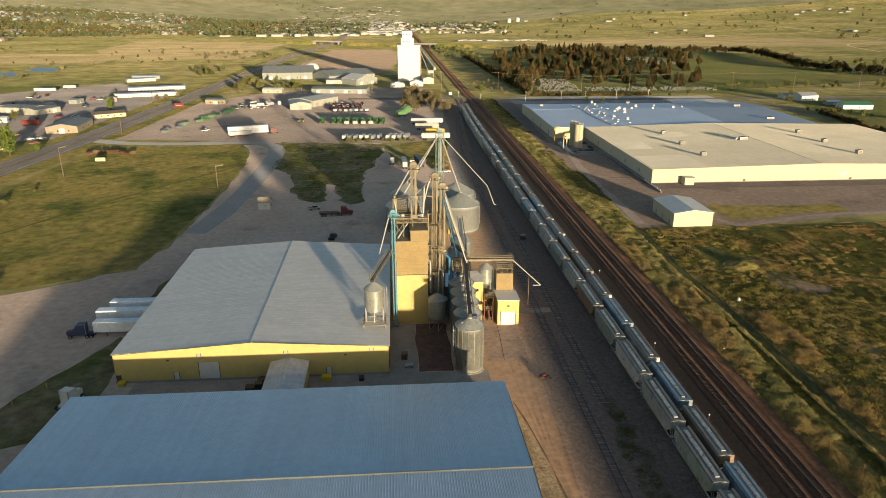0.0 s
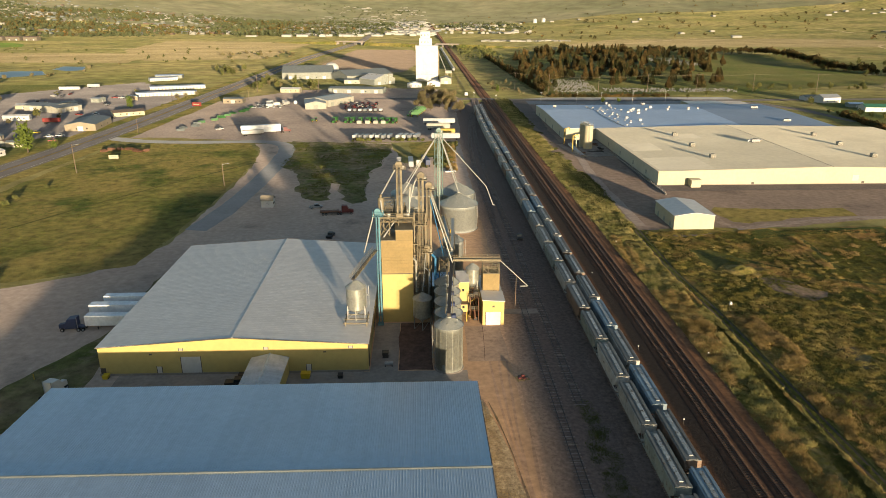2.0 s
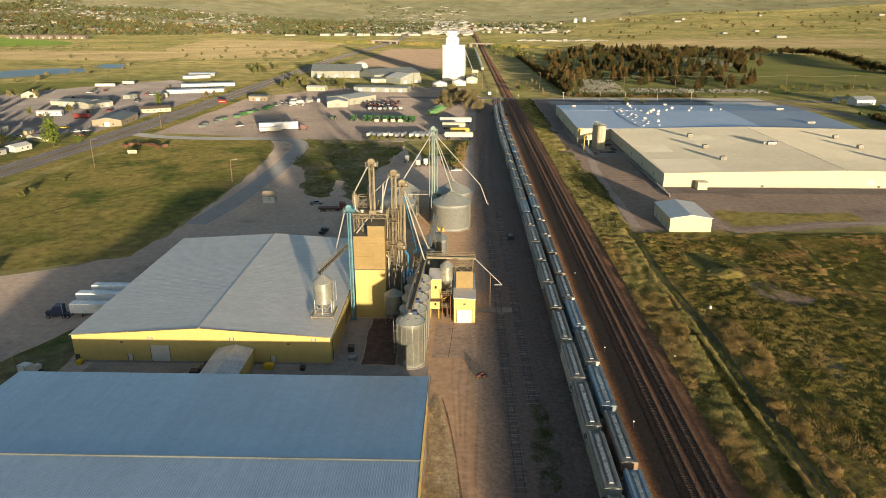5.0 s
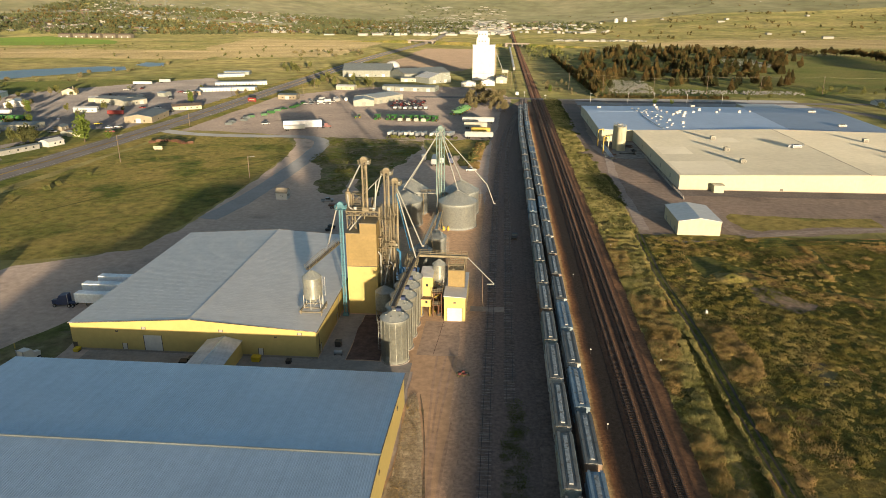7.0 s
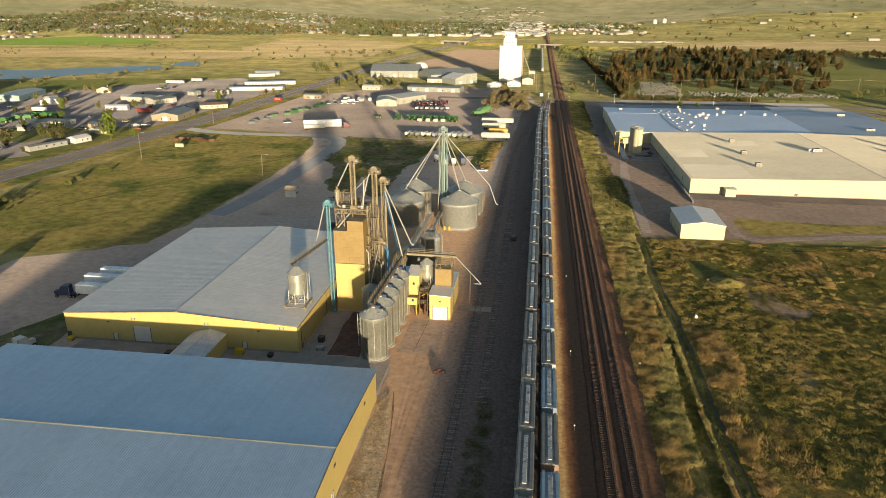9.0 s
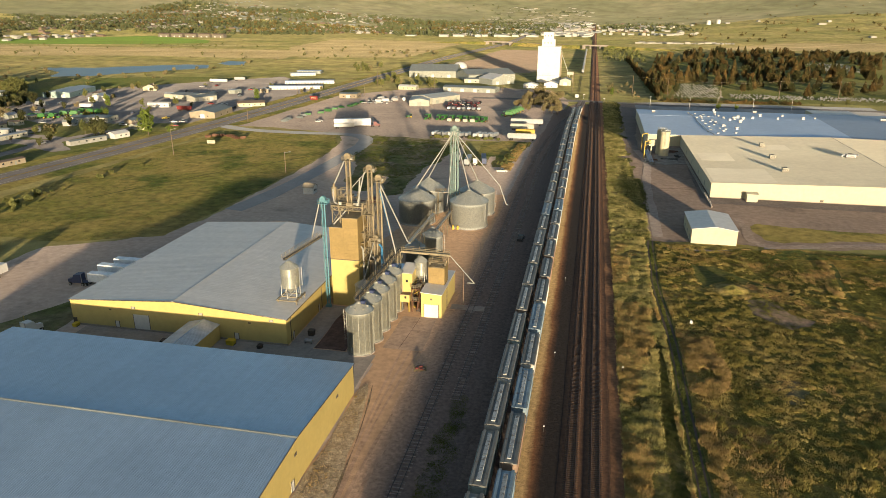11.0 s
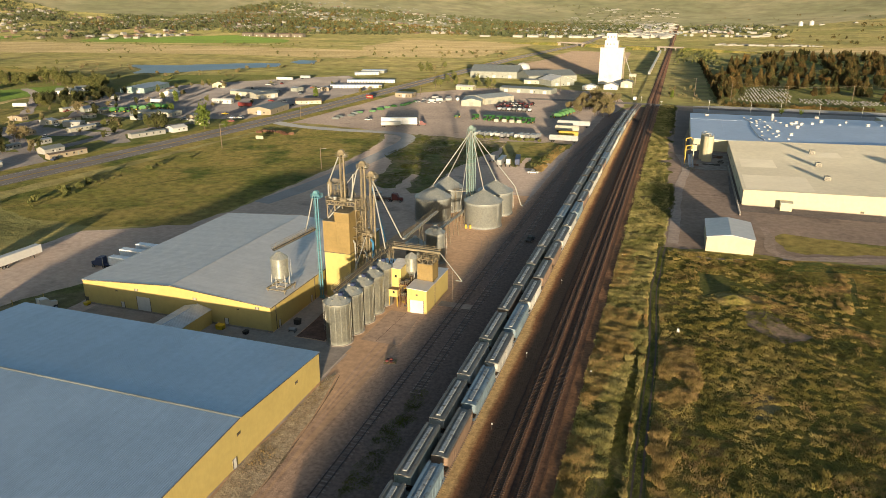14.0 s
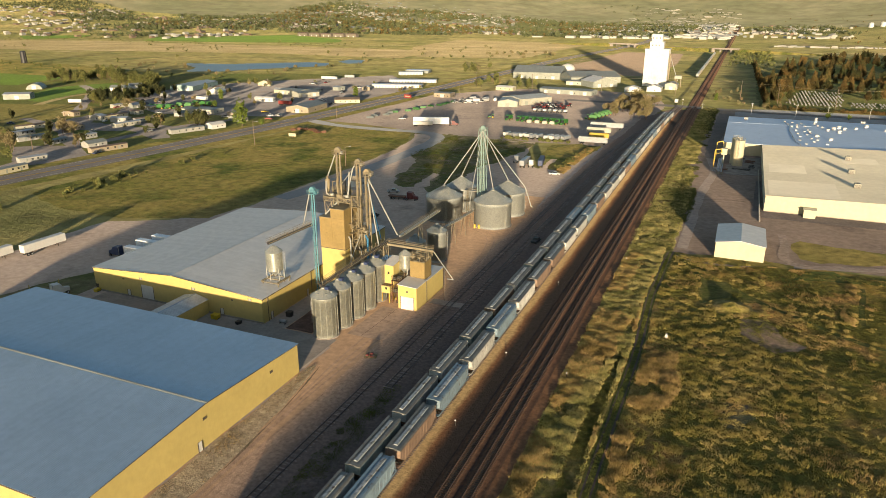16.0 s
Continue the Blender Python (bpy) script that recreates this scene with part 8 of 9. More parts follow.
sign = thing("roadside_billboard", -177, 591, "plain red roadside billboard on posts", "sign", turn=-10)
bm = fresh()
part("panel", box(bm, -4, 4, -0.15, 0.15, 1.4, 4.6), RED, sign)
for x in (-2.5, 2.5):
    bm = fresh()
    part("post", box(bm, x - 0.15, x + 0.15, 0.16, 0.4, 0, 4.2), WOOD, sign)
bm = fresh()
part("lettering_bar", box(bm, -2.8, 2.4, -0.2, -0.155, 2.6, 3.3), CREAM, sign)
sign = thing("field_sign", -160, 382, "cream painted board sign in the grass", "sign", turn=5)
bm = fresh()
part("panel", box(bm, -2.6, 2.6, -0.1, 0.1, 0.9, 2.9), CREAM, sign)
for x in (-1.8, 0, 1.8):
    bm = fresh()
    part("post", box(bm, x - 0.1, x + 0.1, 0.11, 0.3, 0, 2.7), WOOD, sign)
bm = fresh()
part("lettering_bar", box(bm, -1.4, 1.5, -0.15, -0.105, 1.9, 2.3), GREY_WALL, sign)
for x, y in ((64.2, 150), (63.8, 118), (80.2, 146), (64.6, 200), (80.5, 230)):
    ob = thing("track_marker", x, y, "short white-topped marker post beside the track", "post", "track markers")
    bm = fresh()
    part("stem", tube(bm, (0, 0, 0.1), (0, 0, 1.3), 0.06, n=6), DARK_STEEL, ob)
    bm = fresh()
    part("cap", box(bm, -0.13, 0.13, -0.13, 0.13, 1.3, 1.55), WHITE, ob)
for x in (62, 80):
    ob = thing("crossing_signal", x, 630 if x > 70 else 655, "white level crossing signal mast", "signal", "crossing signals")
    bm = fresh()
    part("mast", tube(bm, (0, 0, 0), (0, 0, 5), 0.1, n=6), WHITE, ob)
    bm = fresh()
    box(bm, -0.9, 0.9, -0.05, 0.05, 4.2, 4.5, 0, None)
    part("crossbuck", bm, WHITE, ob)
hut = thing("signal_house", 55.5, 668, "white signal equipment house by the crossing", "hut")
bm = fresh()
part("cabinet", box(bm, -1.5, 1.5, -1.2, 1.2, 0, 2.8, 0.05), WHITE, hut)
bm = fresh()
part("roof", box(bm, -1.7, 1.7, -1.4, 1.4, 2.8, 2.95), SILVER, hut)

# ---- loose things on the near yard ----
raft = thing("pallet_of_parts", 33.4, 137.4, "wooden pallet loaded with red machine parts on the dirt", "pallet", turn=15)
for i in range(5):
    bm = fresh()
    part("board", box(bm, -1.5, 1.5, -1.0 + i * 0.45, -0.75 + i * 0.45, 0.3, 0.36), STRAW, raft)
for i in range(3):
    bm = fresh()
    part("bearer", box(bm, -1.4 + i * 1.3, -1.2 + i * 1.3, -1.0, 1.1, 0.06, 0.3), STRAW, raft)
for x, y, h, m in ((-0.8, -0.3, 0.45, RED), (0.2, 0.3, 0.6, RED), (0.9, -0.4, 0.4, DARK_STEEL), (-0.5, 0.5, 0.35, DARK_STEEL), (0.3, -0.6, 0.3, RED)):
    bm = fresh()
    part("machine_part", box(bm, x - 0.4, x + 0.4, y - 0.35, y + 0.35, 0.37, 0.37 + h, 0.1), DARK_RED if m is RED else m, raft)
for k, (x, y) in enumerate(((25.8, 243.6), (24.0, 243.2))):
    ob = thing("yellow_bollard", 20.0 + k * 1.8, 245.2, "bright yellow concrete bollard before the round bin", "bollard", "yellow bollards")
    bm = fresh()
    part("post", tube(bm, (0, 0, 0), (0, 0, 1.5), 0.45, 0.42, 10), YELLOW_FLAT, ob)
    bm = fresh()
    part("cap", lathe(bm, [(0.42, 1.5), (0.3, 1.65), (0.02, 1.7)], 10), YELLOW_FLAT, ob)
for k, (x, y, w, h, m, lab) in enumerate(((-30.6, 139.6, 2.6, 1.5, BLACK, "black refuse skip by the warehouse door"), (-27.6 - 6.0 + 4.2, 138.0, 1.6, 1.2, RED, "red steel crate by the passage"), (-16.6, 139.8, 2.2, 1.4, YELLOW, "yellow forklift attachment by the wall"), (-8.6, 139.6, 1.2, 0.9, BLACK, "small black bin by the wall"), (2.4, 144.6, 2.0, 1.2, SILVER, "white and grey propane tank by the walk"), (1.4, 149.0, 1.6, 1.6, DARK_STEEL, "dark machine on the concrete walk"), (-62.6, 141.0, 1.4, 1.0, YELLOW, "yellow pump by the warehouse corner"))):
    ob = thing("yard_skip" if k != 4 else "propane_tank", x, y, lab, "container")
    bm = fresh()
    if k == 4:
        tube(bm, (-1, 0, 0.75), (1, 0, 0.75), 0.5, n=12)
    else:
        prism(bm, [(-w / 2 + 0.2, 0.15), (w / 2 - 0.2, 0.15), (w / 2, h), (-w / 2, h)], -0.8, 0.8)
    part("body", bm, m, ob)
    for s in (-0.4, 0.4):
        bm = fresh()
        part("foot", box(bm, s * w - 0.1, s * w + 0.1, -0.6, 0.6, 0.1, 0.3), DARK_STEEL, ob)
for x, y in ((-79, 141), (-83, 134)):
    ob = thing("yellow_post", x, y, "short yellow marker post in the grass", "post", "yellow posts")
    bm = fresh()
    part("stem", tube(bm, (0, 0, 0), (0, 0, 1.4), 0.13, n=8), YELLOW_FLAT, ob)
    bm = fresh()
    part("cap", lathe(bm, [(0.14, 1.4), (0.1, 1.5), (0.01, 1.52)], 8), YELLOW_FLAT, ob)
dark_tank = thing("dark_silo", -918, 760, "dark upright feed silo in the pasture", "silo")
bm = fresh()
part("shell", lathe(bm, [(4.2, 0), (4.2, 16), (3.6, 17.6), (0.05, 18.2)], 18), BLACK, dark_tank, smooth=False)
bm = fresh()
part("chute", tube(bm, (4.3, 0, 0), (4.3, 0, 16), 0.4, n=8), DARK_STEEL, dark_tank)


# ---- trees ----
def leaf_mesh(name, material, count, spread, size, seed, cone=False, lift=0.0):
    """A crown of many small leaf clumps (bent quads) with gaps and an uneven outline."""
    r = np.random.RandomState(seed)
    verts, faces = [], []
    lobes = [(r.normal(0, 0.32, 3), r.uniform(0.45, 0.7)) for _ in range(9)]
    for i in range(count):
        if cone:
            h = r.uniform(0, 1) ** 1.3
            a = r.uniform(0, 2 * np.pi)
            rad = (1 - h) * spread[0] * r.uniform(0.55, 1.05) * (0.85 + 0.3 * np.sin(5 * a + 9 * h)) + 0.15
            c = np.array((rad * np.cos(a), rad * np.sin(a), lift + h * spread[2]))
        else:
            o, s = lobes[i % 9]
            d = r.normal(0, 1, 3)
            d /= np.linalg.norm(d)
            c = (o + d * s * r.uniform(0.6, 1.0)) * np.array(spread) + np.array((0, 0, lift))
        u, v = r.normal(0, 1, 3), r.normal(0, 1, 3)
        u /= np.linalg.norm(u)
        v -= u * u.dot(v)
        v /= np.linalg.norm(v)
        s = size * r.uniform(0.6, 1.4)
        n = np.cross(u, v) * s * 0.35
        k = len(verts)
        verts += [c - u * s, c - v * s * 0.7 + n, c + u * s, c + v * s * 0.7 + n]
        faces += [(k, k + 1, k + 2), (k, k + 2, k + 3)]
    return piece(name, material, verts, faces)


def tree(name, label, material, count, spread, size, seed, height, cone=False, category="tree"):
    if category == "bush":
        return tagged(leaf_mesh(name, material, count, spread, size, seed, cone, height * 0.5), label, category)
    ob = thing(name, 0, 0, label, category)
    bm = fresh()
    top = height * (0.9 if cone else 0.62)
    tube(bm, (0, 0, -0.1), (0.1, 0, top * 0.5), height * 0.026, height * 0.018, 7)
    tube(bm, (0.1, 0, top * 0.5), (0.0, 0.15, top), height * 0.018, height * 0.006, 6)
    r = random.Random(seed)
    for i in range(7):
        a, z = r.uniform(0, 6.28), r.uniform(0.3, 0.85) * top
        tube(bm, (0.05, 0, z), (math.cos(a) * spread[0] * 0.6, math.sin(a) * spread[1] * 0.6, z + height * 0.14), height * 0.009, height * 0.003, 4)
    part("trunk", bm, BARK, ob)
    crown = leaf_mesh("crown", material, count, spread, size, seed, cone, height * (0.1 if cone else 0.62))
    crown.parent = ob
    return ob


def scatter(models, spots, group=""):
    """Copies of the models at (x, y, scale); the model itself takes the first spot."""
    placed = set()
    for x, y, s in spots:
        k = rng.randrange(len(models))
        m = pose(x, y, ground_z(x, y), 0, 0, rng.uniform(0, 360))
        if k in placed:
            o = copy_thing(models[k], m)
        else:
            placed.add(k)
            o = models[k]
            o.matrix_basis = m
        o.scale = (s, s, s * rng.uniform(0.9, 1.15))
        if group:
            o["group"] = group


conifers = [tree("conifer", "tall brown-green conifer in the cemetery wood", LEAF_DARK, 800, (3.9, 3.9, 11.5), 0.62, 11 + k, 12, True) for k in range(4)]
cedars = [tree("spreading_conifer", "dark rounded conifer in the cemetery wood", LEAF_DARK, 800, (4.6, 4.6, 4.6), 0.64, 21 + k, 10) for k in range(3)]
broad = [tree("leafy_tree", "broad tree in olive spring leaf", LEAF_OLIVE, 420, (3.6, 3.6, 3.6), 0.62, 31 + k, 9) for k in range(4)]
bare = [tree("budding_tree", "twiggy brown tree in spring bud", LEAF_BARE, 360, (3.2, 3.2, 3.0), 0.42, 41 + k, 7.5) for k in range(3)]
dark_trees = [tree("dark_tree", "dark full evergreen beside the homes", LEAF_DEEP, 380, (2.6, 2.6, 3.4), 0.6, 91 + k, 7.5) for k in range(2)]
fresh_trees = [tree("green_tree", "fresh green leafy tree beside the lots", LEAF_BRIGHT, 460, (4.2, 4.2, 5.4), 0.62, 51 + k, 11) for k in range(2)]
bushes = [tree("bush", "rounded olive bush in rough grass", LEAF_OLIVE, 200, (1.6, 1.6, 1.3), 0.42, 61 + k, 2.4, category="bush") for k in range(3)]
bushes_dark = [tree("hedge_bush", "dark green clipped hedge bush", LEAF_DARK, 200, (1.6, 1.6, 1.3), 0.42, 67 + k, 2.4, category="bush") for k in range(2)]
LEAF_SAGE = leafy(surface("pale_sage_leaves", (0.30, 0.265, 0.11), 0.85, second=(0.17, 0.17, 0.06), large=(0.2, 0.5), fine=(0.8, 0.3), random_tone=0.2, spec=0.1))
sage = [tree("sage_bush", "pale green rounded bush along the railway", LEAF_SAGE, 420, (1.7, 1.7, 1.0), 0.2, 65 + k, 2.2, category="bush") for k in range(3)]
brush = [tree("dry_bush", "dry twiggy bush in rough grass", LEAF_BARE, 200, (1.9, 1.9, 1.3), 0.36, 71 + k, 2.6, category="bush") for k in range(3)]


def inside(x, y, poly):
    hit, j = False, len(poly) - 1
    for i in range(len(poly)):
        (xa, ya), (xb, yb) = poly[i], poly[j]
        if (ya > y) != (yb > y) and x < (xb - xa) * (y - ya) / (yb - ya) + xa:
            hit = not hit
        j = i
    return hit


def fill(poly, n, lo, hi, clear=()):
    xs, ys = [p[0] for p in poly], [p[1] for p in poly]
    out = []
    while len(out) < n:
        x, y = rng.uniform(min(xs), max(xs)), rng.uniform(min(ys), max(ys))
        if inside(x, y, poly) and not any(inside(x, y, c) for c in clear):
            out.append((x, y, rng.uniform(lo, hi)))
    return out


PONDS = [[(-700, 850), (-612, 875), (-568, 912), (-522, 952), (-480, 950), (-448, 892), (-484, 842), (-512, 795), (-530, 758), (-580, 730), (-624, 797)], [(-490, 966), (-497, 1024), (-455, 1018), (-430, 955), (-452, 938)]]


def dry(spots):
    return [s for s in spots if not any(inside(s[0], s[1], q) for q in PONDS)]


GRAVES = [[(146, 690), (190, 690), (200, 803), (163, 810)], [(198, 690), (330, 685), (330, 712), (200, 724)], [(360, 1000), (420, 1000), (430, 1150), (380, 1150)]]
CEMETERY = [(128, 730), (140, 690), (330, 715), (360, 800), (470, 1050), (520, 1230), (380, 1390), (262, 1390), (165, 1143), (132, 962)]
wood = fill(CEMETERY, 330, 0.8, 1.2, GRAVES)
scatter(conifers + cedars, wood, "cemetery trees")
c2 = [tree("conifer", "dark conifer of a windbreak row", LEAF_DARK, 380, (2.6, 2.6, 9.5), 0.7, 81, 10.5, True)]
scatter(c2, [(128 + 3 * rng.random() - 0.02 * (y - 700), y, rng.uniform(0.6, 0.95)) for y in range(656, 1150, 6)], "windbreak trees")
HEDGE = smooth_line([(430, 1310), (525, 1240), (610, 1235), (615, 1150), (585, 1020), (560, 918), (580, 830), (640, 760), (760, 700)], 7)
scatter(bushes_dark, [(130 + 1.9 * k + rng.uniform(-0.6, 0.6), 653 + rng.uniform(-1.2, 1.2), rng.uniform(0.7, 1.5)) for k in range(62)], "car park hedge")
scatter(bushes_dark, [(343 - 0.26 * k * 1.4 + rng.uniform(-2.5, 2.5), 532 - 1.4 * k * 1.5 + rng.uniform(-1, 1), rng.uniform(1.0, 1.9)) for k in range(64)], "farm hedge")
hedge_tree = [tree("hedge_tree", "dark rounded tree of a long windbreak", LEAF_DARK, 460, (4.2, 4.2, 4.0), 0.62, 85 + k, 9.5) for k in range(2)]
scatter(hedge_tree, [(x + rng.uniform(-3, 3), y + rng.uniform(-3, 3), rng.uniform(0.9, 1.4)) for x, y in HEDGE], "windbreak trees")
scatter(broad, [(402, 716, 0.9), (352, 634, 0.9), (300, 634, 0.8), (284, 655, 0.7), (350, 590, 0.8), (430, 700, 0.7), (470, 710, 0.8), (520, 715, 0.8), (560, 730, 0.9), (380, 640, 0.6), (260, 640, 0.5)] + [(x, 530 - (x - 340) * 1.0 + rng.uniform(-6, 6), rng.uniform(0.35, 0.6)) for x in range(336, 400, 4)] + [(rng.uniform(330, 600), rng.uniform(690, 720), rng.uniform(0.4, 0.8)) for _ in range(30)] + [(rng.uniform(540, 720), 920 + rng.uniform(-110, 90), rng.uniform(0.7, 1.0)) for _ in range(22)])
GROVE = [(-628, 563), (-590, 573), (-560, 598), (-500, 578), (-472, 570), (-466, 596), (-500, 612), (-560, 632), (-640, 600)]
YARD_TREES = [(-436, 448), (-402, 468), (-392, 512), (-424, 524), (-440, 484)]
scatter(dark_trees, fill(YARD_TREES, 14, 0.7, 1.3) + [(-322, 331, 1.0), (-279, 297, 1.1), (-327, 335, 0.8)] + [(rng.uniform(-420, -240), rng.uniform(250, 640), rng.uniform(0.5, 1.1)) for _ in range(14)] + [(-250 + rng.uniform(-3, 3), 395 + rng.uniform(-4, 8), 1.2) for _ in range(4)] + [(rng.uniform(-470, -420), rng.uniform(480, 560), rng.uniform(0.6, 1.1)) for _ in range(18)])
scatter(fresh_trees, [(-219, 405, 1.45), (-207, 412, 0.5), (-232, 590, 0.9), (88, 690, 0.6), (-335, 520, 0.8), (172, 606, 0.5), (186, 608, 0.4), (-300, 470, 0.6)])
scatter(broad, [(-141, 715, 1.0), (-129, 714, 1.2), (-113, 707, 0.9), (-102, 706, 1.0), (-89, 719, 0.9), (-150, 716, 1.0), (-158, 722, 0.9), (-135, 722, 0.9), (-96, 712, 0.8)])
scatter(broad + bare, fill(GROVE, 62, 1.0, 1.6) + fill(YARD_TREES, 12, 0.6, 1.1) + [(-156, 758, 1.1), (-148, 750, 1.0), (-140, 745, 1.0), (-133, 726, 0.9), (-157, 790, 1.0), (-104, 736, 0.9), (-97, 742, 0.8), (-112, 733, 0.8), (-125, 770, 0.8), (-361, 628, 0.9), (-385, 625, 0.9), (-388, 640, 0.9), (-273, 265, 0.8), (-284, 298, 0.8), (-262, 301, 0.6), (-301, 328, 0.9), (-280, 390, 0.8), (-256, 410, 0.9), (-264, 401, 0.9), (-350, 390, 0.5), (-334, 303, 0.9), (-322, 300, 0.9), (-350, 310, 0.9), (-398, 457, 0.7), (-419, 509, 0.9)] + [(rng.uniform(-250, -210), rng.uniform(870, 940), rng.uniform(0.6, 1.0)) for _ in range(14)] + [(rng.uniform(-420, -240), rng.uniform(280, 660), rng.uniform(0.35, 0.8)) for _ in range(26)])
scatter(bare, [(-306, 328, 1.4), (-301, 332, 1.3), (-361, 434, 1.3), (-278, 387, 1.3), (-301, 284, 1.4), (-285, 276, 1.4), (-290, 281, 1.2), (-269, 309, 0.9), (-355, 395, 0.8)] + [(rng.uniform(8, 45), rng.uniform(552, 670), rng.uniform(0.7, 1.25)) for _ in range(64)] + [(rng.uniform(84, 112), rng.uniform(665, 760), rng.uniform(0.4, 0.7)) for _ in range(16)] + [(-211, 645, 0.7), (-206, 655, 0.6), (-205, 630, 0.6), (-199, 665, 0.6), (128, 650, 0.8), (140, 654, 0.7)])
scatter(bushes, [(-168 + rng.uniform(-5, 4), 214 + 4 * k, rng.uniform(0.35, 0.75)) for k in range(14)] + [(-172, 222, 1.2), (-173, 238, 1.4), (-172, 247, 1.1), (-174, 255, 1.2), (-169, 290, 1.0), (-170, 300, 0.8), (-176, 190, 1.2), (-178, 170, 1.0), (-166, 320, 0.7)] + [(rng.uniform(-32, 15), 434 + rng.uniform(-2, 2), rng.uniform(0.5, 1.0)) for _ in range(30)] + [(20 + (y - 356) * 0.13 + rng.uniform(-1, 5), y, rng.uniform(0.3, 0.7)) for y in range(362, 430, 2)] + [(rng.uniform(-1, 0) * 8 - 36, rng.uniform(330, 360), 0.6) for _ in range(6)])
scatter(sage, [(rng.uniform(80.5, 90), rng.uniform(200, 640), rng.uniform(0.25, 0.55)) for _ in range(80)])
scatter(brush, dry([(rng.uniform(-500, -420), rng.uniform(860, 1060), rng.uniform(0.6, 1.6)) for _ in range(20)] + [(rng.uniform(-330, -200), rng.uniform(1150, 1320), rng.uniform(1.0, 2.0)) for _ in range(20)] + [(rng.uniform(-760, -430), rng.uniform(700, 850), rng.uniform(0.8, 1.8)) for _ in range(30)]))


# ---- grass: tufts too many to count ----
def tufts(name, spots, material, low, high, label, blades=6, wide=0.28, spread=0.45):
    """Upright blades in tufts; their height swells and sinks in clumps a few metres across."""
    r = np.random.RandomState(len(spots))
    n = len(spots)
    c = np.repeat(np.array(spots)[:, :2], blades, axis=0)
    k = len(c)
    a = r.uniform(0, 2 * np.pi, k)
    lift = np.array([0.8 + 0.5 * noise.noise(Vector((x / 11, y / 11, 1.7))) + 0.7 * noise.noise(Vector((x / 2.6, y / 2.6, 5.1))) for x, y in spots])
    h = np.repeat(r.uniform(low, high, n) * np.clip(lift, 0.3, 1.7), blades) * r.uniform(0.7, 1.1, k)
    o = spread * np.sqrt(r.uniform(0.0, 1.0, k))
    base = np.stack((c[:, 0] + o * np.cos(a), c[:, 1] + o * np.sin(a), np.full(k, 0.02)), 1)
    b = r.uniform(0, 2 * np.pi, k)
    side = np.stack((np.cos(b), np.sin(b), np.zeros(k)), 1) * (wide * r.uniform(0.6, 1.4, k))[:, None]
    tip = base + np.stack((np.cos(a) * h * 0.4, np.sin(a) * h * 0.4, h), 1)
    verts = np.stack((base - side, base + side, tip), 1).reshape(-1, 3)
    me = bpy.data.meshes.new(name)
    me.vertices.add(3 * k), me.loops.add(3 * k), me.polygons.add(k)
    me.vertices.foreach_set("co", verts.ravel())
    me.loops.foreach_set("vertex_index", np.arange(3 * k, dtype=np.int32))
    me.polygons.foreach_set("loop_start", np.arange(0, 3 * k, 3, dtype=np.int32))
    me.update(calc_edges=True)
    me.materials.append(material)
    return tagged(new(name, me), label, "grass", "", "stuff")


def meadow(n, x0, x1, y0, y1, seed, keep):
    r = random.Random(seed)
    out = []
    while len(out) < n:
        x, y = r.uniform(x0, x1), r.uniform(y0, y1)
        if keep(x, y, noise.noise(Vector((x / 14, y / 14, seed))) + 0.5 * noise.noise(Vector((x / 4, y / 4, seed)))):
            out.append((x, y))
    return out


def path_x(y):
    """The field path's middle: it swings a little west, then back to the yard's corner."""
    return 93.0 + (0.3 * math.sin((y - 150) / 14) if y < 175 else -0.9 * math.exp(-((y - 203) / 20) ** 2))


def clear_path(x, y):
    return abs(x - path_x(y)) > 1.75 + 0.4 * noise.noise(Vector((x, y / 3, 0.5))) and not (y > 244 and x > 92)


BARE = [(117.6, 196.3), (121.2, 198.4), (124.7, 196.8), (127.5, 188.5), (133, 184.5), (131, 181), (125.4, 178.4), (119.8, 181.9), (116.3, 188.2)]
MOUND_SHADE = [(104.6, 221.3), (108.0, 224.0), (112.5, 223.2), (116.2, 217.0), (121.5, 212.2), (120, 210.4), (114.0, 210.8), (109.7, 207.6), (106.4, 203.0), (105.2, 210.5)]
DITCH = smooth_line([(111.5, 223), (120.5, 212), (127.5, 206), (134.3, 201.4), (140.2, 196), (150.1, 191), (170, 187), (200, 186)], 3)
CUT = smooth_line([(150.6, 234), (150.2, 228), (148.6, 218.3), (147.2, 205)], 3)
TRACE = smooth_line([(95.5, 245), (99.9, 235.1), (105.7, 222.9)], 3)
BARE_LINES = DITCH + CUT + TRACE
STRAW_STANDS = [[(95.0, 169), (102, 169), (103.4, 157), (103.4, 143), (99, 138), (95.2, 141)], [(95.0, 131), (98.4, 126), (98.0, 111), (97, 96), (94.8, 90)], [(79.2, 188), (88, 186), (88.2, 168), (86.2, 150), (83, 137), (79.2, 132)], [(79.2, 240), (84, 240), (84, 205), (79.2, 200)], [(79.5, 126), (84.5, 118), (84.8, 96), (79.5, 90)], [(146, 236), (149.6, 232), (147.2, 216), (145.6, 204), (143, 210)]]
# Outline of a sunken strip; dark weeds inside it imitate its shade.
SHADE_RUN = [(89.6, 168), (90.6, 160), (90.8, 140), (90.6, 112), (89.6, 88), (87.4, 88), (87.2, 118), (87.6, 136), (88.6, 150)]


def open_field(x, y):
    return clear_path(x, y) and not inside(x, y, BARE) and not inside(x, y, MOUND_SHADE) and x < 112 + (y - 85) * 0.75 and all(abs(x - px) + abs(y - py) > 1.5 for px, py in BARE_LINES if abs(y - py) < 2)


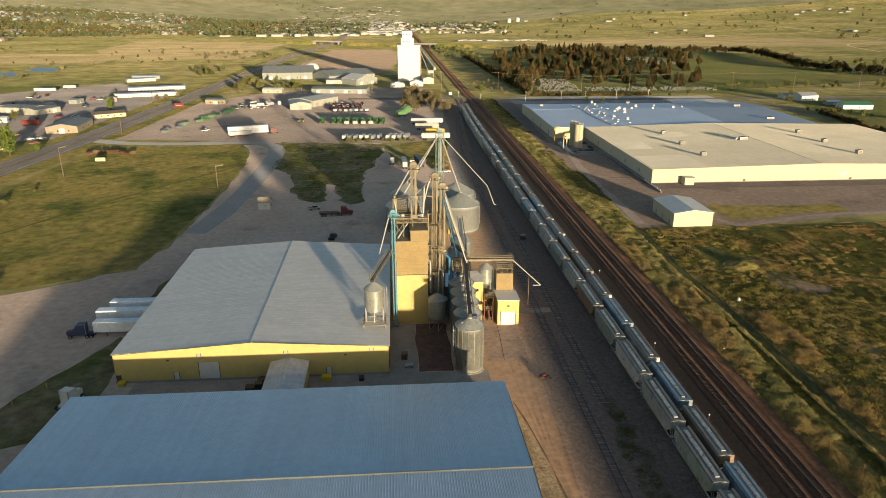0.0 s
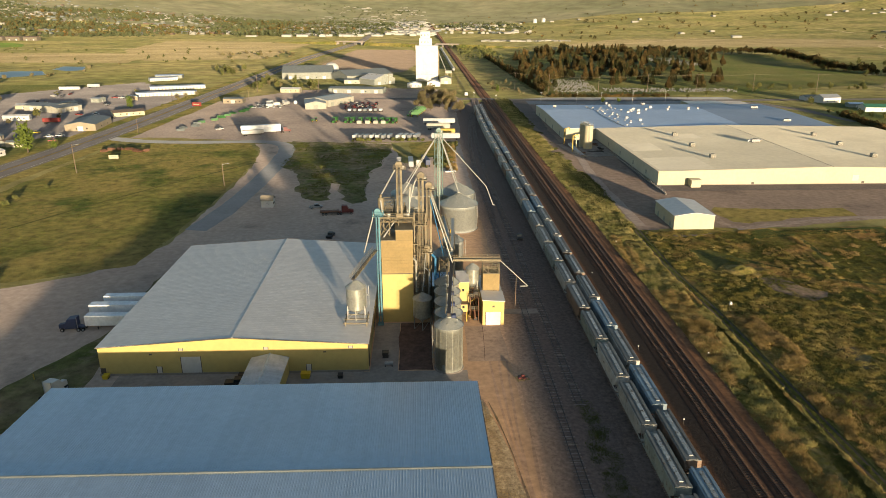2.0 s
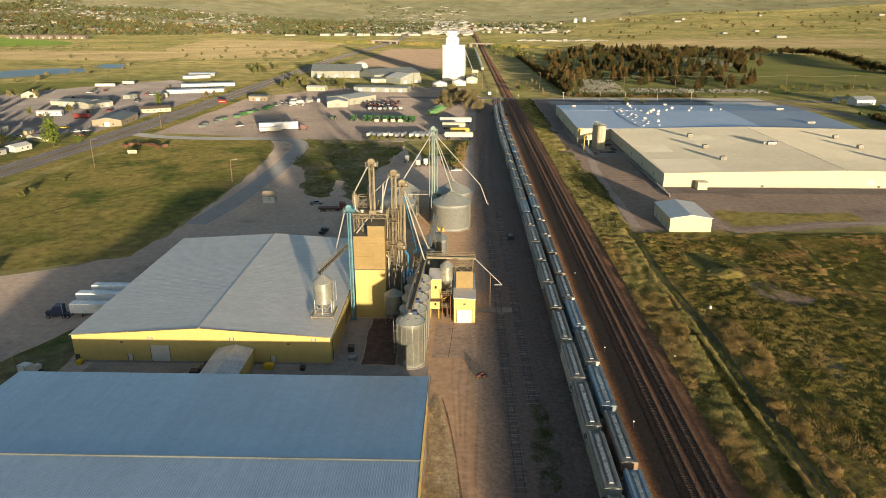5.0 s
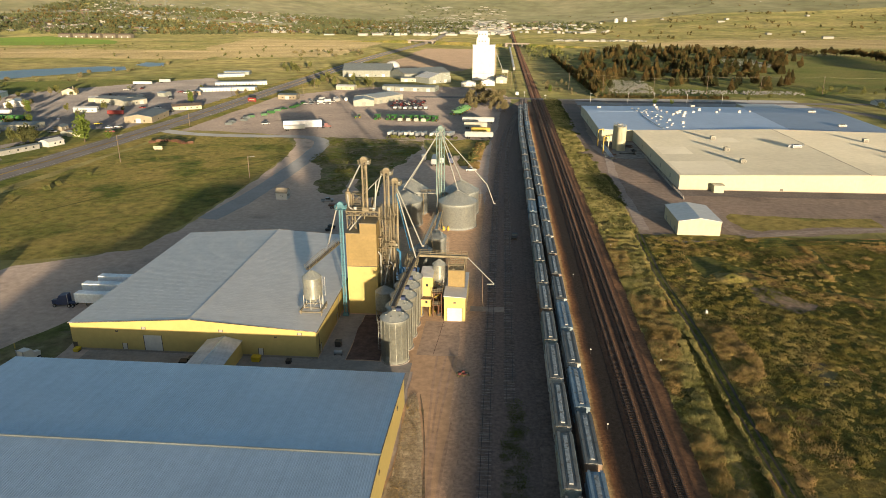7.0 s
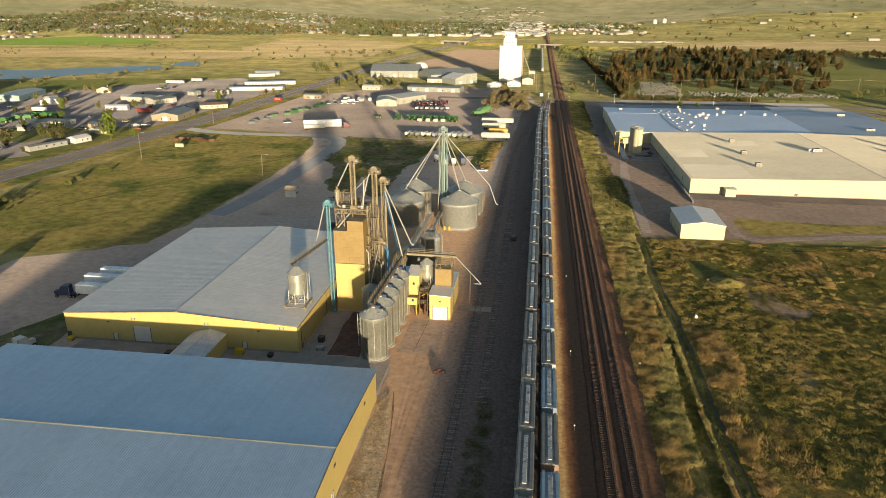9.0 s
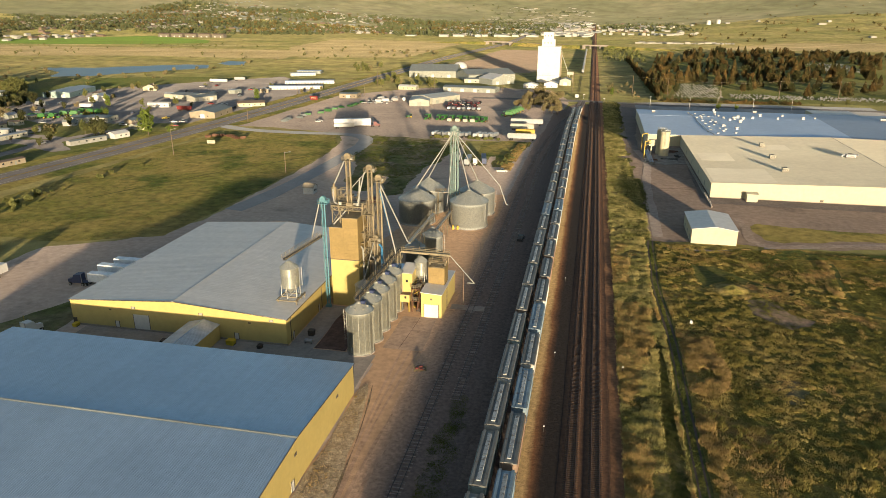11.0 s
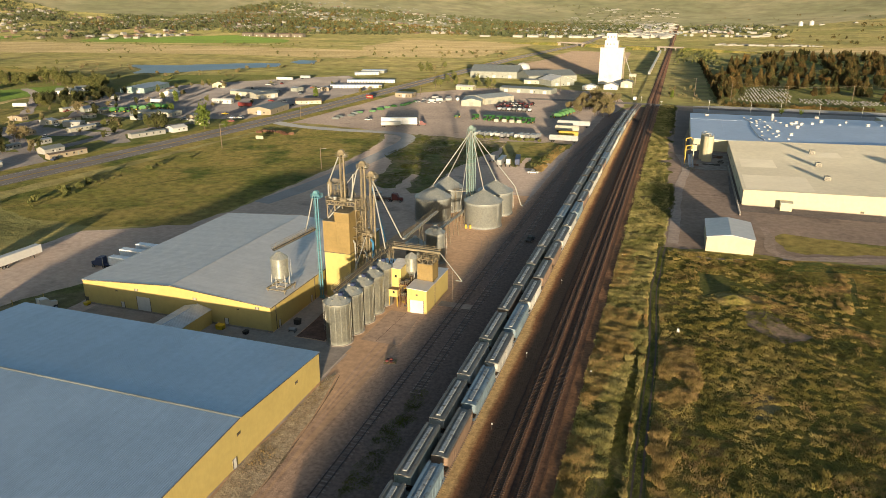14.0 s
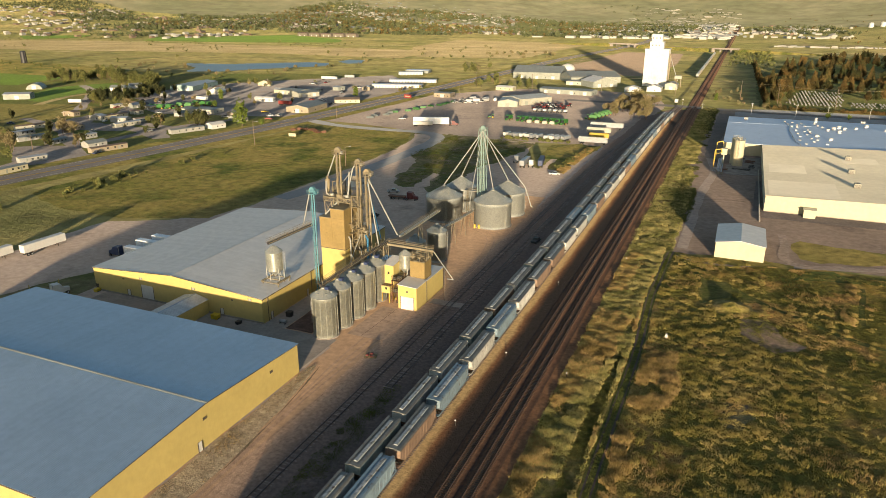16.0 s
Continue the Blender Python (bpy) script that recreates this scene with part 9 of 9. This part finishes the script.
def in_straw(x, y, v):
    dx, dy = 2.2 * noise.noise(Vector((x / 5, y / 5, 3.3))), 3.0 * noise.noise(Vector((x / 5, y / 5, 9.3)))
    return any(inside(x + dx, y + dy, q) for q in STRAW_STANDS) and v > -0.35


tufts("field_grass", meadow(29000, 79.5, 215, 86, 246, 3, lambda x, y, v: v > -0.75 and open_field(x, y) and not inside(x, y, SHADE_RUN)), TUFT, 0.13, 0.3, "rough olive grass tufts over the open field", 8, 0.10, 0.6)
SHRUB = leafy(surface("grey_green_weed_clumps", (0.42, 0.325, 0.115), 0.9, second=(0.225, 0.19, 0.052), large=(0.09, 0.7), fine=(0.5, 0.35), spec=0.1))


def weed_clump(x, y, v):
    thick = noise.noise(Vector((x / 30, y / 30, 4.4))) + (0.25 if x < 124 else -0.15)
    return open_field(x, y) and not inside(x, y, SHADE_RUN) and noise.noise(Vector((x / 2.2, y / 2.2, 7.7))) + 0.7 * thick > 0.12


tufts("weed_clumps", meadow(6400, 92, 215, 86, 246, 41, weed_clump), SHRUB, 0.38, 0.72, "pale grey-green weed clumps over the field", 20, 0.10, 0.62)
tufts("dry_grass", meadow(5200, 79.5, 215, 86, 246, 5, lambda x, y, v: v > 0.30 and open_field(x, y) and not inside(x, y, SHADE_RUN)), TUFT_DRY, 0.3, 0.6, "tall dry straw-coloured grass clumps", 9, 0.09, 0.5)
VERGE_TUFT = leafy(surface("pale_green_verge_tufts", (0.50, 0.415, 0.17), 0.9, second=(0.22, 0.21, 0.068), large=(0.1, 0.6), fine=(0.6, 0.3), spec=0.1))
STRAW_TUFT = leafy(surface("straw_and_green_tufts", (0.46, 0.315, 0.135), 0.9, second=(0.30, 0.215, 0.08), large=(0.12, 0.65), fine=(0.5, 0.3), spec=0.1))
tufts("straw_clumps", meadow(9000, 79.3, 152, 86, 246, 21, lambda x, y, v: clear_path(x, y) and in_straw(x, y, v)), STRAW_TUFT, 0.55, 0.95, "tall pale straw clumps beside the railway and path", 12, 0.085, 0.5)
tufts("verge_tufts", meadow(12000, 79.3, 92, 86, 246, 25, lambda x, y, v: clear_path(x, y) and v > -0.3 and not inside(x, y, SHADE_RUN)), VERGE_TUFT, 0.4, 0.85, "pale green tufts between railway and path", 10, 0.09, 0.5)
tufts("path_edge_grass", meadow(800, 90.0, 91.6, 86, 246, 27, lambda x, y, v: clear_path(x, y) and x > path_x(y) - 2.3 and v > -0.1), STRAW_TUFT, 0.35, 0.6, "tall lit grass along the edge of the path", 9, 0.08, 0.3)
tufts("path_grass", meadow(1500, 92.0, 94.2, 86, 246, 29, lambda x, y, v: abs(x - path_x(y)) < 0.5), TUFT_GREEN, 0.1, 0.22, "short green grass between the wheel ruts", 8, 0.09, 0.3)
tufts("damp_weeds", meadow(3400, 85, 91.5, 86, 173, 31, lambda x, y, v: inside(x + 0.8 * v, y, SHADE_RUN) and clear_path(x, y)), TUFT_DARK, 0.12, 0.3, "dark weeds drawing the shade of a hollow by the path", 10, 0.10, 0.5)
tufts("dark_clumps", meadow(3600, 79.5, 215, 86, 246, 23, lambda x, y, v: v > 0.34 and open_field(x, y)), TUFT_DARK, 0.35, 0.6, "dense dark grass clumps over the field", 9, 0.10, 0.5)
tufts("soil_weeds", meadow(700, 114, 134, 176, 226, 33, lambda x, y, v: (inside(x, y, BARE) or inside(x, y, MOUND_SHADE)) and v > -0.05), TUFT, 0.12, 0.3, "sparse weeds on bare soil", 8, 0.09, 0.4)
tufts("verge_grass", meadow(11000, 79, 95, 246, 640, 9, lambda x, y, v: v > -0.5 and x < 90.5 + (3 if 250 < y < 345 else 0) + 1.5 * v), VERGE_TUFT, 0.45, 0.95, "rough straw-coloured verge grass along the main line", 9, 0.12, 0.7)
tufts("verge_weeds", meadow(4200, 80, 96, 246, 640, 35, lambda x, y, v: (x > 87 and (285 < y < 365 or y > 520) or v > 0.35) and x < 92.5 + (3 if 270 < y < 345 else 0) + 1.5 * v), LEAF_OLIVE, 0.4, 0.9, "dark green weeds among the verge grass", 9, 0.13, 0.7)
tufts("berm_straw", meadow(1300, 22, 34, 350, 424, 45, lambda x, y, v: 24.2 + (y - 355) * 0.03 < x < 29.8 + (y - 355) * 0.02 and v > -0.3), STRAW_TUFT, 0.4, 1.0, "tall golden straw along the berm", 9, 0.14, 0.6)
tufts("plot_weeds", meadow(5000, -66, 6, 285, 428, 37, lambda x, y, v: v > -0.15 and inside(x, y, PLOT)), TUFT_GREEN, 0.15, 0.4, "dark green weeds on the plot between lanes", 6, 0.2, 0.7)
tufts("roadside_grass", meadow(5000, -190, -80, 205, 430, 11, lambda x, y, v: v > -0.1 and inside(x, y, [(-82, 236), (-98, 208), (-119, 202), (-186, 216), (-176, 428), (-96, 428), (-84, 400), (-81, 300)])), TUFT_GREEN, 0.08, 0.22, "short roadside grass", 6, 0.2, 0.8)
tufts("siding_weeds", meadow(2600, 40.9, 49, 84, 128, 15, lambda x, y, v: abs(x - 45.4 + 0.8 * v) < 2.9 - 1.4 * abs(noise.noise(Vector((y / 7, 1.0, 2.0)))) - (1.2 if y > 118 else 0) and v > -0.45), TUFT_GREEN, 0.1, 0.32, "thin dark green weeds between the sidings", 6, 0.11, 0.6)
patch("straw_strip", [(22.2, 30), (28.8, 30), (29.0, 92), (27.6, 103), (27.0, 111), (25.4, 121), (23.8, 129), (22.2, 126)], 0.09, STRAW_PALE, "pale straw and gravel strip along the warehouse wall", "grass", 0.8, 1.5)
ribbon("wash_line", smooth_line([(28.6, 40), (28.8, 80), (29.4, 88), (28.6, 98), (27.7, 108), (26.2, 119), (24.6, 128)], 2), 0.22, 0.1, BARE_EARTH, "dark washed-out line beside the gravel strip", "ground", 0.3)
r_stone = random.Random(19)
verts, faces = [], []
for k in range(1500):
    y = r_stone.uniform(70, 129)
    x = r_stone.uniform(22.4, 23.6 + (5.2 if y < 92 else max(0.2, 5.2 - (y - 92) * 0.13)))
    w = r_stone.uniform(0.04, 0.1) * (1.6 if k % 12 == 0 else 1)
    j = len(verts)
    for dx, dy, dz in ((1, 0, 0.3), (0, 1, 0.2), (-1, 0, 0.3), (0, -1, 0.4), (0.1, -0.1, 1.0)):
        verts.append((x + dx * w * r_stone.uniform(0.7, 1.3), y + dy * w * r_stone.uniform(0.7, 1.3), 0.06 + dz * w))
    faces += [(j, j + 1, j + 4), (j + 1, j + 2, j + 4), (j + 2, j + 3, j + 4), (j + 3, j, j + 4)]
piece("wall_rubble", FRINGE, verts, faces, None, "stuff", "loose pale stones along the warehouse wall", "gravel")
tufts("strip_grass", meadow(700, 22.4, 28.6, 70, 128, 43, lambda x, y, v: v > 0 and x < 28.6 - max(0.0, (y - 92) * 0.13)), STRAW_TUFT, 0.1, 0.3, "thin straw grass along the warehouse wall", 6, 0.06, 0.3)
patch("dock_grass", [(-66, 138), (-66, 162), (-72, 166), (-78, 150), (-84, 138), (-88, 122), (-78, 118), (-67, 122)], 0.08, CROP, "dark grass verge beside the docks", "grass", 1.2)
patch("dock_verge", [(-65, 184), (-65, 214), (-62, 226), (-66, 226), (-73, 200), (-72, 186)], 0.08, CROP, "dark grass verge behind the docks", "grass", 1.0)
patch("bare_soil", BARE, 0.06, BARE_EARTH, "bare pinkish soil in the field", "ground", 2.0, 1.0)
# The mound's long shadow, laid on the ground as a dark patch.
patch("soil_hollow", MOUND_SHADE, 0.065, LANE_GRASS, "smooth ground darkened with the soil mound's shadow", "ground", 2.2, 1.0)
for run, w in ((DITCH, 1.8), (CUT, 1.6), (TRACE, 0.9)):
    ribbon("dry_ditch", run, w, 0.07, LANE_GRASS, "worn bare trace through the rough grass", "path", 0.5)
mound = thing("soil_mound", 114, 203.5, "low grassy soil mound in the field", "mound")
bm = fresh()
rows = [[bm.verts.new((dx * 0.95, dy * 0.8, max(0.0, 1.7 * math.exp(-(dx * dx + dy * dy) / 24) - 0.1 + 0.9 * noise.noise(Vector((dx / 2, dy / 2, 3)))) * max(0.0, 1 - (dx * dx + dy * dy) / 64))) for dx in range(-8, 9)] for dy in range(-8, 9)]
for ra, rb in zip(rows, rows[1:]):
    for i in range(16):
        bm.faces.new((ra[i], ra[i + 1], rb[i + 1], rb[i]))
part("mound_body", bm, STRAW_VERGE, mound, smooth=True)
white_bag = thing("white_marker", 99.2, 176.6, "crumpled white plastic marker in the field", "marker")
bm = fresh()
prism(bm, [(-0.4, 0), (0.4, 0), (0.25, 1.0), (-0.2, 1.2)], -0.3, 0.3)
part("sheet", bm, WHITE, white_bag)


# ---- gravestones, far town, far woods ----
def blocks(name, rows, material, label, category, roof=None):
    """Many small gabled blocks in one mesh: x, y, turn, half length, half width, height, rise."""
    verts, faces = [], []
    for x, y, t, hl, hw, h, rise in rows:
        ca, sa, z = math.cos(t), math.sin(t), ground_z(x, y) - 0.5
        k = len(verts)
        for px, py, pz in ((-hl, -hw, 0), (hl, -hw, 0), (hl, hw, 0), (-hl, hw, 0), (-hl, -hw, h), (hl, -hw, h), (hl, hw, h), (-hl, hw, h), (-hl, 0, h + rise), (hl, 0, h + rise)):
            verts.append((x + px * ca - py * sa, y + px * sa + py * ca, z + pz + 0.5 * (pz > 0)))
        faces += [(k, k + 1, k + 5, k + 4), (k + 2, k + 3, k + 7, k + 6), (k + 1, k + 2, k + 6, k + 9, k + 5), (k + 3, k, k + 4, k + 8, k + 7), (k + 4, k + 5, k + 9, k + 8), (k + 6, k + 7, k + 8, k + 9)]
    return piece(name, material, verts, faces, None, "stuff", label, category)


stones = []
for k, poly in enumerate(GRAVES):
    for x, y, s in fill(poly, (420, 380, 420)[k], 0.7, 1.35):
        stones.append((round(x / 3) * 3, y, 0.05, 0.45 * s, 0.22, 0.8 * s, 0.12))
blocks("gravestones", stones, STONE, "rows of pale gravestones on the lawn", "gravestone")


def ring_spots(n, x0, x1, y0, y1, seed, bias=0.05):
    r = random.Random(seed)
    out = []
    while len(out) < n:
        x, y = r.uniform(x0, x1), r.uniform(y0, y1)
        if noise.noise(Vector((x / 260, y / 260, seed))) + bias > r.uniform(-0.2, 0.5):
            out.append((x, y, r))
    return out


def town(name, n, x0, x1, y0, y1, seed, material, big=1.0, label=""):
    rows = []
    for x, y, r in ring_spots(n, x0, x1, y0, y1, seed):
        rows.append((x, y, r.choice((0.0, 1.57)) + r.uniform(-0.1, 0.1), r.uniform(5, 11) * big, r.uniform(4, 6) * big, r.uniform(3, 6), r.uniform(0.4, 2.2)))
    return blocks(name, rows, material, label, "house")


TOWN_PALE = plain("pale_town_wall", (0.35, 0.335, 0.29), 0.8)
SHOP_WHITE = plain("white_shop_wall", (0.42, 0.405, 0.36), 0.8)
town("town_houses", 560, -1900, 260, 2150, 3500, 101, TOWN_PALE, 0.9, "pale houses of the distant town")
town("town_houses", 300, -1900, 260, 2150, 3500, 103, BROWN_ROOF, 1.0, "tan houses of the distant town")
town("town_houses", 300, -1900, 300, 2150, 3600, 105, GREY_ROOF, 1.0, "grey-roofed houses of the distant town")
town("town_shops", 330, -360, 48, 1950, 3600, 107, SHOP_WHITE, 1.7, "pale blocks along the town's main street")
town("far_shops", 170, -480, 50, 2500, 4300, 119, TOWN_PALE, 1.9, "pale blocks of the town centre far down the street")
town("west_houses", 300, -3000, -1300, 1500, 2600, 109, TOWN_PALE, 0.9, "pale houses of the western suburb")
town("west_houses", 180, -3000, -1300, 1500, 2600, 111, BROWN_ROOF, 1.1, "brown-roofed houses of the western suburb")
town("rail_houses", 60, 110, 420, 2150, 3300, 117, TOWN_PALE, 1.0, "pale houses beyond the railway")
town("hill_farms", 40, 300, 2600, 1900, 3900, 113, TOWN_PALE, 1.3, "scattered white farm buildings on the hills")
town("highway_stores", 28, -560, 60, 2000, 2250, 115, SHOP_WHITE, 2.0, "long pale stores at the town's edge")
r_shed = random.Random(77)
blocks("feed_lot_sheds", [(165 + k * 7.2 + r_shed.uniform(-3, 3), 1715 + r_shed.uniform(-14, 14) - 0.12 * k, r_shed.uniform(-0.1, 0.3), r_shed.uniform(2, 8), r_shed.uniform(1.5, 4), r_shed.uniform(1.5, 3.5), 0.6) for k in range(30)], TOWN_PALE, "long white sheds and trucks beside a far field", "shed")


def far_woods(name, spots, material, label, size=5.0, seed=1):
    """Far trees as small uneven clumps of bent leaf faces."""
    r = np.random.RandomState(seed)
    verts, faces = [], []
    for x, y, s in spots:
        z0 = ground_z(x, y)
        for j in range(9):
            c = np.array((x, y, z0 + size * 0.75 * s)) + r.normal(0, 0.36, 3) * size * s
            u, v = r.normal(0, 1, 3), r.normal(0, 1, 3)
            u /= np.linalg.norm(u)
            v -= u * u.dot(v)
            v /= np.linalg.norm(v)
            w = size * s * r.uniform(0.3, 0.6)
            n = np.cross(u, v) * w * 0.4
            k = len(verts)
            verts += [c - u * w, c - v * w * 0.8 + n, c + u * w, c + v * w * 0.8 + n]
            faces += [(k, k + 1, k + 2), (k, k + 2, k + 3)]
    return piece(name, material, verts, faces, None, "stuff", label, "tree")


def wood_spots(n, x0, x1, y0, y1, seed, bias=0.05):
    return [(x, y, r.uniform(0.6, 1.4)) for x, y, r in ring_spots(n, x0, x1, y0, y1, seed, bias)]


far_woods("town_trees", wood_spots(4000, -2100, -90, 2000, 3500, 201, 0.1), TOWN_LEAF, "olive trees among the town's houses", 6.5, 1)
far_woods("town_trees", wood_spots(1400, -2100, -200, 2050, 3300, 203, 0.1), LEAF_DARK, "dark trees among the town's houses", 6.5, 2)
far_woods("rail_side_trees", wood_spots(220, 100, 420, 2500, 3500, 213, 0.05), TOWN_LEAF, "olive trees beyond the railway", 6.0, 8)
far_woods("centre_trees", wood_spots(320, -700, 40, 2600, 4300, 215, 0.1), TOWN_LEAF, "olive trees of the far town centre", 7.0, 9)
SUBURB = [(-3100, 2120), (-2450, 2120), (-1760, 1600), (-1500, 1480), (-1540, 1700), (-1720, 1900), (-1720, 2080), (-1250, 2020), (-1250, 2700), (-3100, 2700)]
far_woods("suburb_trees", [q for q in wood_spots(3200, -3100, -1250, 1480, 2700, 205, 0.05) if inside(q[0], q[1], SUBURB)], TOWN_LEAF, "olive trees of the western suburb", 5.5, 3)
far_woods("hill_trees", wood_spots(260, 250, 2800, 1800, 3900, 207, -0.05), LEAF_DARK, "scattered dark trees on the hills", 6.0, 4)
far_woods("pasture_bushes", dry(wood_spots(190, -1900, -260, 640, 1500, 209, -0.05)), LEAF_OLIVE, "scattered bushes in the pasture", 2.8, 5)
far_woods("rail_bushes", wood_spots(200, 84, 150, 660, 1500, 211, 0.0), LEAF_OLIVE, "bushes along the railway", 2.6, 6)
far_tank = [(545, 3300), (590, 3330)]
for x, y in far_tank:
    ob = thing("water_tank", x, y, "white round water tank on a far hill", "water tank", "hill tanks", z=ground_z(x, y) - 1)
    bm = fresh()
    part("shell", lathe(bm, [(9, 0), (9, 16), (6, 19), (0.1, 20)], 20), WHITE, ob, smooth=False)
    bm = fresh()
    part("hatch", box(bm, -1, 1, -1, 1, 19, 21), WHITE, ob)


# ---- bypass road on its bank, with bridges over highway and railway ----
BYPASS = smooth_line([(-330, 1675), (-280, 1652), (-157, 1592), (38, 1478), (150, 1452), (260, 1436)], 12)
bypass = thing("bypass_bank", 0, 0, "long grassy road bank crossing the valley", "road bank", kind="structure")
runs, run = [], []
for x, y in BYPASS:
    if -170 < x < -112 or 48 < x < 92:
        if run:
            runs.append(run)
        run = []
    else:
        run.append((x, y))
runs.append(run)


def bank_height(x):
    return 6.5 * min(1.0, max(0.06, (x + 330) / 160), max(0.06, (260 - x) / 160))


for run in runs:
    verts, faces = [], []
    for x, y in run:
        h = bank_height(x)
        verts += [(x - 3, y - 6 - h * 1.6, 0), (x, y - 6, h), (x, y + 6, h), (x + 3, y + 6 + h * 1.6, 0)]
    for i in range(len(run) - 1):
        faces += [(4 * i + k, 4 * i + 4 + k, 4 * i + 5 + k, 4 * i + 1 + k) for k in range(3)]
    faces += [(0, 1, 2, 3), tuple(4 * len(run) - 4 + k for k in (3, 2, 1, 0))]
    piece("bank", MOWN, verts, faces, bypass)
    ribbon("carriageway", run, 9, bank_height(run[len(run) // 2][0]) + 0.15 if len(run) > 60 else 6.7, ASPHALT, "", "", parent=bypass, kind="") if abs(run[0][0]) < 120 and run[-1][0] < 120 else None
for (ax, ay), (bx, by), label in (((-172, 1600), (-110, 1565), "concrete road bridge over the highway"), ((46, 1474), (94, 1462), "concrete road bridge over the railway")):
    bridge = thing("road_bridge", (ax + bx) / 2, (ay + by) / 2, label, "bridge", turn=math.degrees(math.atan2(by - ay, bx - ax)))
    w = math.hypot(bx - ax, by - ay) / 2
    bm = fresh()
    part("deck", box(bm, -w, w, -6, 6, 5.4, 6.6), CONCRETE, bridge)
    for s in (-1, 1):
        bm = fresh()
        part("parapet", box(bm, -w, w, s * 5.8 - 0.2, s * 5.8 + 0.2, 6.6, 7.6), CONCRETE, bridge)
        bm = fresh()
        part("abutment", box(bm, s * (w - 1.5) - 1.5, s * (w - 1.5) + 1.5, -6, 6, 0, 5.4), CONCRETE, bridge)
    for x in (-w * 0.4, w * 0.4):
        for y in (-4, 0, 4):
            bm = fresh()
            part("pier", tube(bm, (x, y, 0), (x, y, 5.4), 0.6, n=10), CONCRETE, bridge)
